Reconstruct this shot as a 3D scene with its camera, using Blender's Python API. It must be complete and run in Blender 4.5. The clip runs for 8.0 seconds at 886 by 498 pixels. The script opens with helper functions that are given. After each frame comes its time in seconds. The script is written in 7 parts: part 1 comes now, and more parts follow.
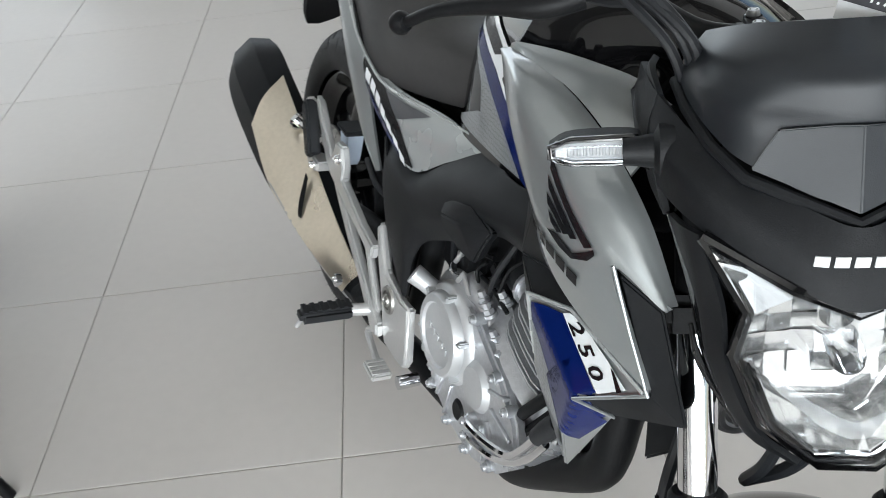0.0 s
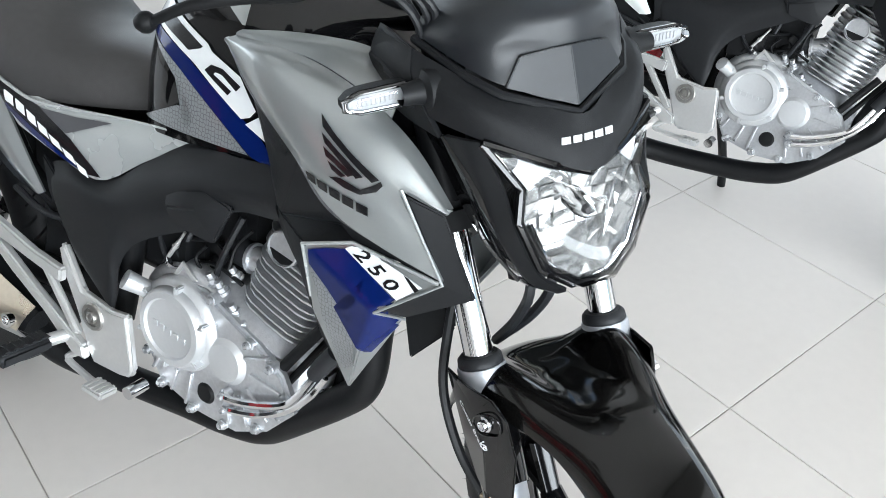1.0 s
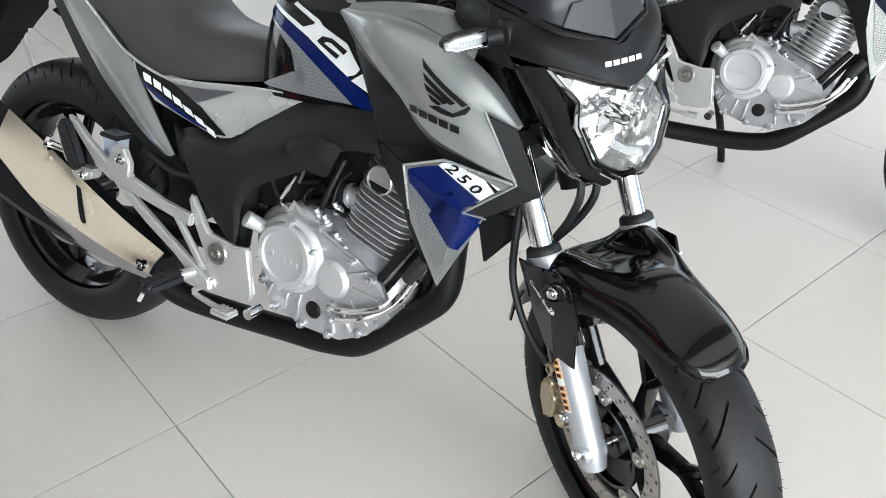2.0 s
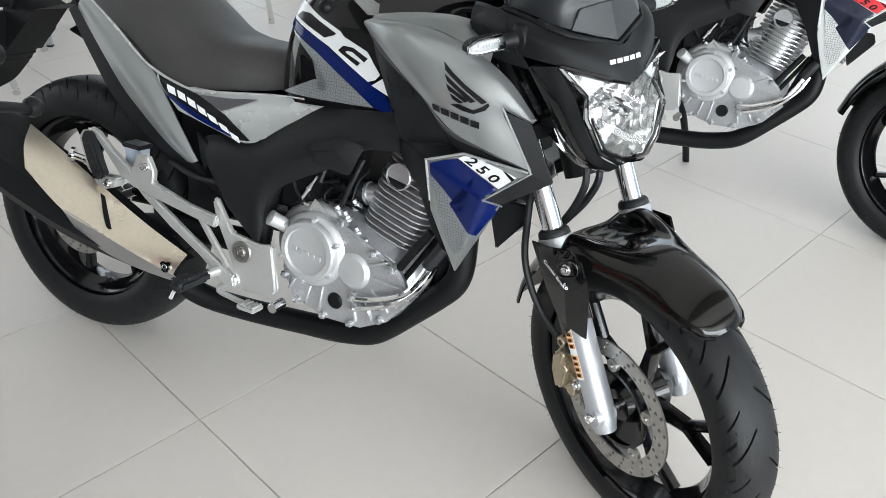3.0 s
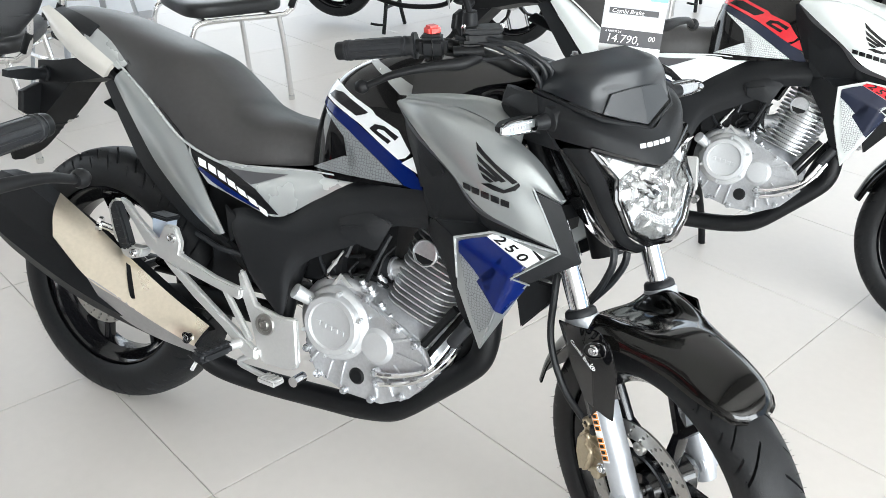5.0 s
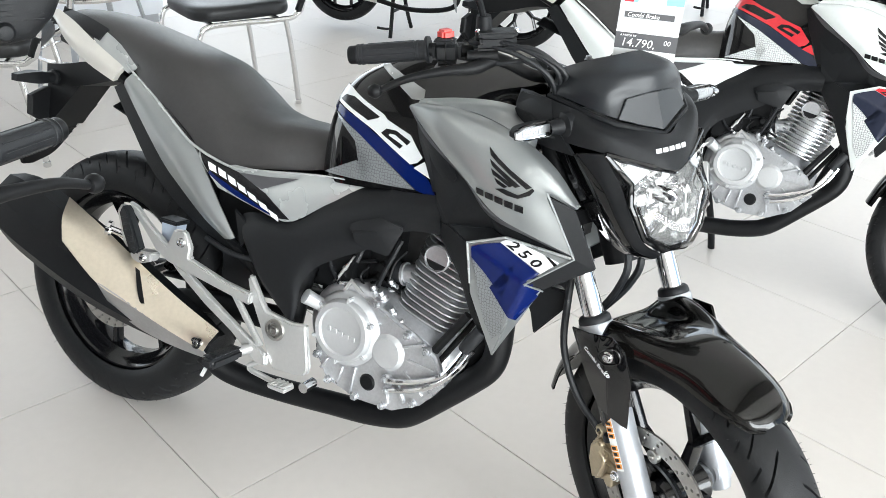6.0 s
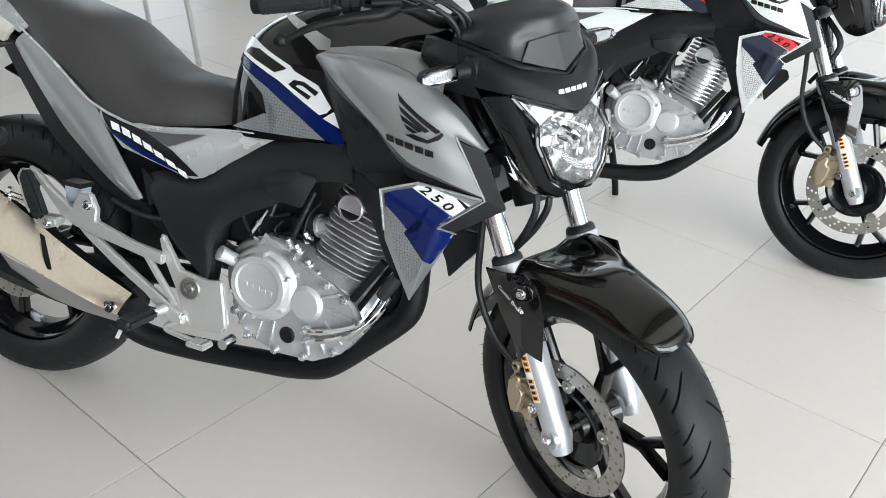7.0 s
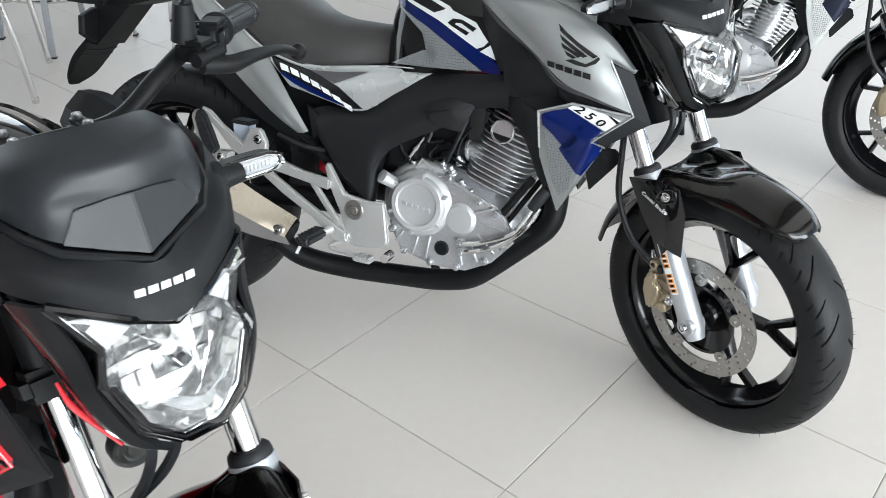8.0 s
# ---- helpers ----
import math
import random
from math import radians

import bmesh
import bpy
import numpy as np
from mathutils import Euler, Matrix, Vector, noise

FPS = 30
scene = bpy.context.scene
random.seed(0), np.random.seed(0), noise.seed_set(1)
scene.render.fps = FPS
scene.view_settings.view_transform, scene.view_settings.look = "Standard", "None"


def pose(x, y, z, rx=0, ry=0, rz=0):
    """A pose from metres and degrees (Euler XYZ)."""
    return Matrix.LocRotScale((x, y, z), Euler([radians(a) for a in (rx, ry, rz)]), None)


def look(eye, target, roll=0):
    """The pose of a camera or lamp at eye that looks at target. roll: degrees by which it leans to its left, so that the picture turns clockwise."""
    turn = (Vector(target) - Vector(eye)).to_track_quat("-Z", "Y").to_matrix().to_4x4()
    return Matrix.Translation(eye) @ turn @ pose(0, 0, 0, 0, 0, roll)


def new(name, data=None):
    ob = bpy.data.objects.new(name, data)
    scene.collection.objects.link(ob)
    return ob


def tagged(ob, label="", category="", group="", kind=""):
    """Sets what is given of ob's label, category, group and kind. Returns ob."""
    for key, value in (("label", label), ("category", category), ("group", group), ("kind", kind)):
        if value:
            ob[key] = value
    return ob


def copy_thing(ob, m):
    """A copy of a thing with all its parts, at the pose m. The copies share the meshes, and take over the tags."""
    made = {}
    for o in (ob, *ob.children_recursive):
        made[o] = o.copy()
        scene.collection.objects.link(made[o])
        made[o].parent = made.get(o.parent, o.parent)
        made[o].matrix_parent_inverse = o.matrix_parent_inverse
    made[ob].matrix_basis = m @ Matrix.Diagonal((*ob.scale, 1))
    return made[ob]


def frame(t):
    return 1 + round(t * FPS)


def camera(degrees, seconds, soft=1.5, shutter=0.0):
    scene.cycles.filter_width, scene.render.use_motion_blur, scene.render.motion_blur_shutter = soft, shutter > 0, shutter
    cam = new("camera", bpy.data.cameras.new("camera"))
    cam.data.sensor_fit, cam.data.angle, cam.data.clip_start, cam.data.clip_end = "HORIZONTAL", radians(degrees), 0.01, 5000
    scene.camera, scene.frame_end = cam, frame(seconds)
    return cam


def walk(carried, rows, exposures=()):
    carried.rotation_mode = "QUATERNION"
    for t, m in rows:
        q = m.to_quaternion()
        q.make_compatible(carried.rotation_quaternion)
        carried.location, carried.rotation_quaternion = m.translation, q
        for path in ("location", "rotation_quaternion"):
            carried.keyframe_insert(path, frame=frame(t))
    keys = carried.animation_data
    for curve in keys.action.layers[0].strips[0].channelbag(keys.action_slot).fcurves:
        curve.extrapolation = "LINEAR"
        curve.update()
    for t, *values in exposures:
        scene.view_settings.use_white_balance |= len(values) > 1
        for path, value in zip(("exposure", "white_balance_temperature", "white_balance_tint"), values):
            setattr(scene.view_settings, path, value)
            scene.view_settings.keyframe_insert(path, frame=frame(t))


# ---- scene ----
cam = camera(54.3, 8.0, soft=0.55, shutter=0.1)
PATH = [
    (0, (0.217, -1.107, 1.290), (0.244, 0.497, 0.096), -6.3),
    (0.5, (0.017, -1.094, 1.307), (0.71, 0.35, 0.109), -1.6),
    (1, (-0.109, -1.159, 1.334), (0.94, 0.051, 0.136), 3.2),
    (1.5, (-0.255, -1.298, 1.344), (0.774, -0.046, 0.173), 1.0),
    (2.8, (-0.607, -1.389, 1.393), (0.569, -0.193, 0.304), 1.0),
    (3, (-0.614, -1.393, 1.391), (0.566, -0.201, 0.303), 0.9),
    (3.5, (-0.635, -1.396, 1.388), (0.56, -0.213, 0.306), 1.9),
    (4, (-0.643, -1.383, 1.397), (0.596, -0.145, 0.431), 1.8),
    (4.5, (-0.643, -1.375, 1.396), (0.592, -0.117, 0.452), 1.8),
    (6, (-0.647, -1.346, 1.392), (0.581, -0.072, 0.46), 1.9),
    (6.5, (-0.642, -1.343, 1.379), (0.587, -0.082, 0.43), 1.9),
    (7, (-0.679, -1.372, 1.376), (0.663, -0.274, 0.38), 2.5),
    (7.5, (-0.852, -1.397, 1.376), (0.448, -0.299, 0.324), 1.1),
    (8, (-1.077, -1.304, 1.381), (0.24, -0.226, 0.331), 0.8),
]
walk(cam, [(t, look(eye, target, roll)) for t, eye, target, roll in PATH],
     exposures=[(0.0, 0.06, 6500, 10), (0.5, 0.6, 6230, 10), (1.0, 0.54, 6320, 10), (1.5, 0.5, 6540, 10), (2.8, 0.27, 6550, 10), (3.3, 0.40, 6550, 10), (3.5, 0.47, 6550, 10), (4.2, 0.64, 6550, 10), (6.0, 0.70, 6600, 10), (6.5, 0.60, 6550, 10), (7.0, 0.33, 6560, 10), (8.0, 0.38, 6450, 10)])

# ---- light ----
world = bpy.data.worlds.new("sky")
scene.world = world
world.use_nodes = True
wn = world.node_tree.nodes
sky = wn.new("ShaderNodeTexSky")
sky.sky_type, sky.sun_disc = "NISHITA", False
sky.sun_elevation, sky.sun_rotation = radians(50), radians(200)
wn["Background"].inputs[1].default_value = 0.12
world.node_tree.links.new(sky.outputs[0], wn["Background"].inputs[0])
sun_data = bpy.data.lights.new("sun", "SUN")
sun_data.energy, sun_data.angle, sun_data.color = 4.0, radians(0.5), (1.0, 0.96, 0.9)
sun = new("sun", sun_data)
sun.matrix_world = pose(0, 0, 20, 40, 0, -20)


def window_light(name, size_x, size_y, power, m, colour):
    d = bpy.data.lights.new(name, "AREA")
    d.shape, d.size, d.size_y, d.energy, d.color = "RECTANGLE", size_x, size_y, power, colour
    ob = new(name, d)
    ob.matrix_world = m
    return ob


DAY = (0.90, 0.965, 1.0)
window_light("window_light_south", 12.0, 3.0, 1200, look((-2.4, -8.4, 1.75), (-2.0, 0, 1.0)), DAY)
# north and east lamps: fill from assumed windows, added to even out the floor
window_light("window_light_north", 12.0, 2.6, 215, look((-1.0, 6.9, 1.95), (-1.0, 0, 0.8)), DAY)
window_light("window_light_east", 11.0, 3.0, 170, look((7.9, 0, 1.75), (0, 0, 1.0)), DAY)

# ---- materials ----
def material(name, base, rough=0.5, metal=0.0, spread=0.08, scale=40.0, bump=0.0, bump_scale=400.0, coat=0.0, spec=0.5):
    m = bpy.data.materials.new(name)
    m.use_nodes = True
    n, l = m.node_tree.nodes, m.node_tree.links
    b = n["Principled BSDF"]
    b.inputs["Metallic"].default_value = metal
    b.inputs["Specular IOR Level"].default_value = spec
    b.inputs["Coat Weight"].default_value = coat
    b.inputs["Coat Roughness"].default_value = 0.04
    tc = n.new("ShaderNodeTexCoord")
    big = n.new("ShaderNodeTexNoise")
    big.inputs["Scale"].default_value, big.inputs["Detail"].default_value = scale * 0.2, 4
    fine = n.new("ShaderNodeTexNoise")
    fine.inputs["Scale"].default_value, fine.inputs["Detail"].default_value = scale * 4, 3
    mix = n.new("ShaderNodeMath")
    mix.operation = "ADD"
    l.new(tc.outputs["Object"], big.inputs["Vector"])
    l.new(tc.outputs["Object"], fine.inputs["Vector"])
    l.new(big.outputs[0], mix.inputs[0])
    l.new(fine.outputs[0], mix.inputs[1])
    ramp = n.new("ShaderNodeMapRange")
    ramp.inputs["From Min"].default_value, ramp.inputs["From Max"].default_value = 0.6, 1.4
    ramp.inputs["To Min"].default_value, ramp.inputs["To Max"].default_value = 1 - spread, 1 + spread
    l.new(mix.outputs[0], ramp.inputs["Value"])
    col = n.new("ShaderNodeVectorMath")
    col.operation = "SCALE"
    col.inputs[0].default_value = base
    l.new(ramp.outputs[0], col.inputs["Scale"])
    l.new(col.outputs[0], b.inputs["Base Color"])
    rr = n.new("ShaderNodeMapRange")
    rr.inputs["From Min"].default_value, rr.inputs["From Max"].default_value = 0.3, 0.7
    rr.inputs["To Min"].default_value, rr.inputs["To Max"].default_value = max(0.02, rough * 0.85), min(1, rough * 1.15)
    l.new(big.outputs[0], rr.inputs["Value"])
    l.new(rr.outputs[0], b.inputs["Roughness"])
    if bump:
        g = n.new("ShaderNodeTexNoise")
        g.inputs["Scale"].default_value, g.inputs["Detail"].default_value = bump_scale, 2
        bp = n.new("ShaderNodeBump")
        bp.inputs["Strength"].default_value, bp.inputs["Distance"].default_value = bump, 0.001
        l.new(tc.outputs["Object"], g.inputs["Vector"])
        l.new(g.outputs[0], bp.inputs["Height"])
        l.new(bp.outputs[0], b.inputs["Normal"])
    return m


def honeycomb(name, base, line, metal=0.4):
    """Paint film printed with a mesh of small cells."""
    m = material(name, base, 0.35, metal, 0.05, coat=0.5)
    n, l = m.node_tree.nodes, m.node_tree.links
    b = n["Principled BSDF"]
    tc = n.new("ShaderNodeTexCoord")
    v = n.new("ShaderNodeTexVoronoi")
    v.feature = "DISTANCE_TO_EDGE"
    v.inputs["Scale"].default_value = 165
    v.inputs["Randomness"].default_value = 0.55
    sep, com = n.new("ShaderNodeSeparateXYZ"), n.new("ShaderNodeCombineXYZ")
    l.new(tc.outputs["Object"], sep.inputs[0])
    l.new(sep.outputs["X"], com.inputs["X"])
    l.new(sep.outputs["Z"], com.inputs["Y"])
    v.voronoi_dimensions = "2D"
    l.new(com.outputs[0], v.inputs["Vector"])
    r = n.new("ShaderNodeMapRange")
    r.inputs["From Min"].default_value, r.inputs["From Max"].default_value = 0.04, 0.09
    l.new(v.outputs["Distance"], r.inputs["Value"])
    mx = n.new("ShaderNodeMix")
    mx.data_type = "RGBA"
    mx.inputs["A"].default_value, mx.inputs["B"].default_value = (*line, 1), (*base, 1)
    l.new(r.outputs[0], mx.inputs["Factor"])
    l.new(mx.outputs["Result"], b.inputs["Base Color"])
    return m


GREY = material("grey_metallic_paint", (0.29, 0.308, 0.31), 0.34, 0.6, 0.02, 60, coat=1.0)
SILVER = material("silver_paint", (0.42, 0.44, 0.44), 0.28, 0.4, 0.02, 60, coat=1.0)
GLOSS = material("gloss_black_paint", (0.004, 0.004, 0.0045), 0.04, 0.0, 0.1, 30, spec=0.5)
GUARD = material("black_mudguard_paint", (0.0045, 0.0043, 0.004), 0.09, 0.0, 0.15, 30, spec=0.42)
MATTE = material("matte_black_plastic", (0.0075, 0.0082, 0.0094), 0.54, 0.0, 0.2, 30, bump=0.25, bump_scale=900, spec=0.22)
ACCENT = material("gloss_black_accent", (0.004, 0.004, 0.0045), 0.05, 0.0, 0.1, 30, spec=0.5)
VISOR = material("satin_dark_plastic", (0.012, 0.014, 0.0168), 0.38, 0.0, 0.12, 30, bump=0.10, bump_scale=900, spec=0.40)
VINYL = material("seat_vinyl", (0.036, 0.035, 0.035), 0.44, 0.0, 0.12, 25, bump=0.4, bump_scale=700, spec=0.38)
RUBBER = material("tyre_rubber", (0.010, 0.0105, 0.0115), 0.50, 0.0, 0.3, 30, bump=0.35, bump_scale=500, spec=0.22)
SOFT = material("soft_rubber", (0.013, 0.014, 0.016), 0.5, 0.0, 0.15, 30, bump=0.3, bump_scale=600, spec=0.3)
RIM = material("gloss_black_rim", (0.005, 0.005, 0.006), 0.12, 0.0, 0.1, 30, spec=0.4)
PIPE = material("matte_black_steel", (0.005, 0.0053, 0.006), 0.5, 0.0, 0.25, 30, bump=0.2, spec=0.2)
CAST = material("cast_aluminium", (0.50, 0.51, 0.53), 0.30, 0.7, 0.16, 40, bump=0.35, bump_scale=700)
COVER = material("painted_engine_cover", (0.50, 0.51, 0.52), 0.42, 0.5, 0.04, 40, bump=0.15, bump_scale=800)
ALLOY = material("silver_alloy", (0.56, 0.56, 0.555), 0.34, 0.6, 0.05, 40, bump=0.1)
FORK = material("fork_silver", (0.42, 0.44, 0.47), 0.38, 0.5, 0.05, 40)
CHROME = material("chrome", (0.74, 0.745, 0.76), 0.07, 1.0, 0.04, 30)
REFLECTOR = material("lamp_reflector", (0.88, 0.885, 0.88), 0.08, 0.86, 0.03, 30)
WEDGE = material("white_lamp_plastic", (0.62, 0.63, 0.64), 0.3, 0.0, 0.03, 30)
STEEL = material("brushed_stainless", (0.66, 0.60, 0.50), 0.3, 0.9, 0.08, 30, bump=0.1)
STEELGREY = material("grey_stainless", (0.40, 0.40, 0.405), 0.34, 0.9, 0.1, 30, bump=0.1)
DISC = material("brake_disc_steel", (0.37, 0.36, 0.34), 0.36, 0.9, 0.1, 50)
GOLD = material("gold_caliper", (0.36, 0.30, 0.21), 0.36, 0.5, 0.12, 50)
BLUE = material("blue_paint_film", (0.002, 0.009, 0.075), 0.1, 0.0, 0.08, 30, spec=0.35)
NAVY = material("navy_paint_film", (0.006, 0.009, 0.045), 0.14, 0.0, 0.08, 30, spec=0.4)
WHITE = material("white_paint_film", (0.66, 0.68, 0.69), 0.25, 0.0, 0.03, 30, coat=0.4)
SLATE = material("slate_blue_film", (0.020, 0.024, 0.042), 0.2, 0.0, 0.08, 30, spec=0.4)
INK = material("dark_ink", (0.008, 0.008, 0.009), 0.2, 0.0, 0.1, 30, spec=0.4)
RED = material("red_paint_film", (0.55, 0.02, 0.03), 0.25, 0.0, 0.06, 30, coat=0.5)
WHITEPAINT = material("pearl_white_paint", (0.62, 0.65, 0.64), 0.25, 0.0, 0.03, 30, coat=0.6)
CREAM = material("cream_paint", (0.50, 0.485, 0.45), 0.3, 0.0, 0.03, 30, coat=0.5)
LETTER = material("white_letter_film", (0.68, 0.69, 0.70), 0.3, 0.0, 0.03, 30)
SEALER = material("translucent_plastic", (0.45, 0.52, 0.62), 0.4, 0.0, 0.05, 30)
ORANGE = material("orange_ink", (0.75, 0.30, 0.05), 0.4)
PAPER = material("white_card", (0.78, 0.79, 0.79), 0.6, 0.0, 0.03)
SKYBLUE = material("pale_blue_print", (0.20, 0.42, 0.70), 0.5)
DARKGREY = material("dark_grey_print", (0.055, 0.055, 0.06), 0.4)
LIGHTGREY = material("light_grey_print", (0.42, 0.43, 0.45), 0.5)
HEX = honeycomb("honeycomb_grey_film", (0.25, 0.265, 0.275), (0.10, 0.105, 0.115))
HEXW = honeycomb("honeycomb_white_film", (0.60, 0.62, 0.62), (0.09, 0.095, 0.105), 0.0)
REDLAMP = material("red_switch", (0.6, 0.05, 0.04), 0.35)


def glass(name, tint=(1, 1, 1), rough=0.02):
    """Thin clear plastic: looks through, with a gloss that grows towards the edge."""
    m = bpy.data.materials.new(name)
    m.use_nodes = True
    n, l = m.node_tree.nodes, m.node_tree.links
    n.remove(n["Principled BSDF"])
    clear, gloss, mix, fr = n.new("ShaderNodeBsdfTransparent"), n.new("ShaderNodeBsdfGlossy"), n.new("ShaderNodeMixShader"), n.new("ShaderNodeFresnel")
    clear.inputs["Color"].default_value = (*tint, 1)
    gloss.inputs["Roughness"].default_value = rough
    fr.inputs["IOR"].default_value = 1.5
    l.new(fr.outputs[0], mix.inputs[0])
    l.new(clear.outputs[0], mix.inputs[1])
    l.new(gloss.outputs[0], mix.inputs[2])
    l.new(mix.outputs[0], n["Material Output"].inputs["Surface"])
    return m


GLASS = glass("clear_lens", (0.95, 0.96, 0.97))
INDI = material("indicator_reflector", (0.40, 0.41, 0.42), 0.35, 0.3, 0.05, 30)

# ---- mesh helpers ----
def smooth_mesh(bm, angle=38):
    bm.normal_update()
    lim = radians(angle)
    for f in bm.faces:
        f.smooth = True
    for e in bm.edges:
        if len(e.link_faces) == 2 and e.calc_face_angle(0) > lim:
            e.smooth = False


FRONT = []          # parts that turn with the handlebar
SURFACE = []        # outer skins that carry printed film


def part(name, bm, mat, parent, label="", steer=False, angle=38, flat=False, skin=False):
    if not flat:
        smooth_mesh(bm, angle)
    if skin:
        bm.verts.index_update()
        SURFACE.append(([v.co.copy() for v in bm.verts], [[v.index for v in f.verts] for f in bm.faces]))
    me = bpy.data.meshes.new(name)
    bm.to_mesh(me)
    bm.free()
    ob = new(name, me)
    me.materials.append(mat)
    ob.parent = parent
    if label:
        ob["label"] = label
    if steer:
        FRONT.append(ob)
    return ob


def mirrored(bm):
    c = bm.copy()
    for v in c.verts:
        v.co.y = -v.co.y
    bmesh.ops.reverse_faces(c, faces=c.faces[:])
    return c


def pair(name, bm, mat, parent, label="", steer=False, angle=38, skin=False):
    """The part on the right and its mirror image on the left."""
    c = mirrored(bm)
    a = part(name, bm, mat, parent, label, steer, angle, skin=skin)
    b = part(name, c, mat, parent, label, steer, angle)
    return a, b


def spline(pts, n):
    """n points along a smooth curve through pts."""
    p = [Vector(q) for q in pts]
    if len(p) == 2:
        return [p[0].lerp(p[1], i / (n - 1)) for i in range(n)]
    p = [p[0] * 2 - p[1], *p, p[-1] * 2 - p[-2]]
    out = []
    for i in range(n):
        s = i / (n - 1) * (len(p) - 3)
        k = min(int(s), len(p) - 4)
        u = s - k
        a, b, c, d = p[k:k + 4]
        out.append(0.5 * ((2 * b) + (c - a) * u + (2 * a - 5 * b + 4 * c - d) * u * u + (3 * b - a - 3 * c + d) * u ** 3))
    return out


def grid_faces(bm, rows, close_u=False, close_v=False):
    vs = [[bm.verts.new(p) for p in r] for r in rows]
    nv, nu = len(vs), len(vs[0])
    for j in range(nv if close_v else nv - 1):
        for i in range(nu if close_u else nu - 1):
            q = [vs[j][i], vs[j][(i + 1) % nu], vs[(j + 1) % nv][(i + 1) % nu], vs[(j + 1) % nv][i]]
            try:
                bm.faces.new(q)
            except ValueError:
                pass
    return vs


def shell(rows, t=0.004, nu=16, nv=10, out=(0, -1, 0), crease=False):
    """A curved sheet through rows of points, with thickness t towards the inside."""
    rs = [spline(r, nu) for r in rows]
    cols = [([c for c in col] if crease else spline(col, nv)) for col in zip(*rs)]
    g = list(zip(*cols))
    nv = len(g)
    out = Vector(out)
    nrm = []
    for j in range(nv):
        line = []
        for i in range(nu):
            du = Vector(g[j][min(i + 1, nu - 1)]) - Vector(g[j][max(i - 1, 0)])
            dv = Vector(g[min(j + 1, nv - 1)][i]) - Vector(g[max(j - 1, 0)][i])
            n = du.cross(dv)
            if n.length < 1e-9:
                n = out.copy()
            n.normalize()
            if n.dot(out) < 0:
                n = -n
            line.append(n)
        nrm.append(line)
    bm = bmesh.new()
    a = grid_faces(bm, g)
    b = grid_faces(bm, [[Vector(g[j][i]) - nrm[j][i] * t for i in range(nu)] for j in range(nv)])
    loop_a = a[0] + [r[-1] for r in a[1:]] + a[-1][-2::-1] + [r[0] for r in a[-2:0:-1]]
    loop_b = b[0] + [r[-1] for r in b[1:]] + b[-1][-2::-1] + [r[0] for r in b[-2:0:-1]]
    for i in range(len(loop_a)):
        k = (i + 1) % len(loop_a)
        try:
            bm.faces.new((loop_a[i], loop_a[k], loop_b[k], loop_b[i]))
        except ValueError:
            pass
    bmesh.ops.remove_doubles(bm, verts=bm.verts[:], dist=0.0002)
    bmesh.ops.recalc_face_normals(bm, faces=bm.faces[:])
    return bm


def bevel(bm, w, seg=2, angle=30):
    bm.normal_update()
    es = [e for e in bm.edges if len(e.link_faces) == 2 and e.calc_face_angle(0) > radians(angle)]
    bmesh.ops.bevel(bm, geom=es, offset=w, segments=seg, affect="EDGES", clamp_overlap=True)
    return bm


def plate(poly, y0, y1, w=0.003, seg=2):
    """A flat piece with the outline poly in x and z, from y0 to y1; an outline point may add its own shift in y."""
    bm = bmesh.new()
    sh = [(p[2] if len(p) > 2 else 0.0) for p in poly]
    a = [bm.verts.new((p[0], y0 + s, p[1])) for p, s in zip(poly, sh)]
    b = [bm.verts.new((p[0], y1 + s, p[1])) for p, s in zip(poly, sh)]
    bm.faces.new(a)
    bm.faces.new(b)
    for i in range(len(a)):
        k = (i + 1) % len(a)
        bm.faces.new((a[i], a[k], b[k], b[i]))
    bmesh.ops.recalc_face_normals(bm, faces=bm.faces[:])
    if w:
        bevel(bm, w, seg)
    bmesh.ops.triangulate(bm, faces=[f for f in bm.faces if len(f.verts) > 4])
    return bm


def box(x0, x1, y0, y1, z0, z1, w=0.004, seg=2):
    bm = bmesh.new()
    bmesh.ops.create_cube(bm, size=1)
    for v in bm.verts:
        v.co = Vector(((x0 + x1) / 2 + v.co.x * (x1 - x0), (y0 + y1) / 2 + v.co.y * (y1 - y0), (z0 + z1) / 2 + v.co.z * (z1 - z0)))
    if w:
        bevel(bm, w, seg)
    return bm


def tube(pts, r, n=10, res=24, caps=True, smooth=True):
    """A round bar along a smooth curve; r is one radius or a list of them along the way."""
    p = spline(pts, res) if smooth else [Vector(q) for q in pts]
    m = len(p)
    rad = [(r if not isinstance(r, (list, tuple)) else np.interp(i / (m - 1) * (len(r) - 1), range(len(r)), r)) for i in range(m)]
    t0 = (p[1] - p[0]).normalized()
    up = t0.orthogonal().normalized()
    rows = []
    for i in range(m):
        t = (p[min(i + 1, m - 1)] - p[max(i - 1, 0)]).normalized()
        up = (up - t * up.dot(t)).normalized()
        side = t.cross(up)
        rows.append([p[i] + (up * math.cos(a) + side * math.sin(a)) * rad[i] for a in (2 * math.pi * k / n for k in range(n))])
    bm = bmesh.new()
    vs = grid_faces(bm, rows, close_u=True)
    if caps:
        bm.faces.new(vs[0][::-1])
        bm.faces.new(vs[-1])
    bmesh.ops.recalc_face_normals(bm, faces=bm.faces[:])
    return bm


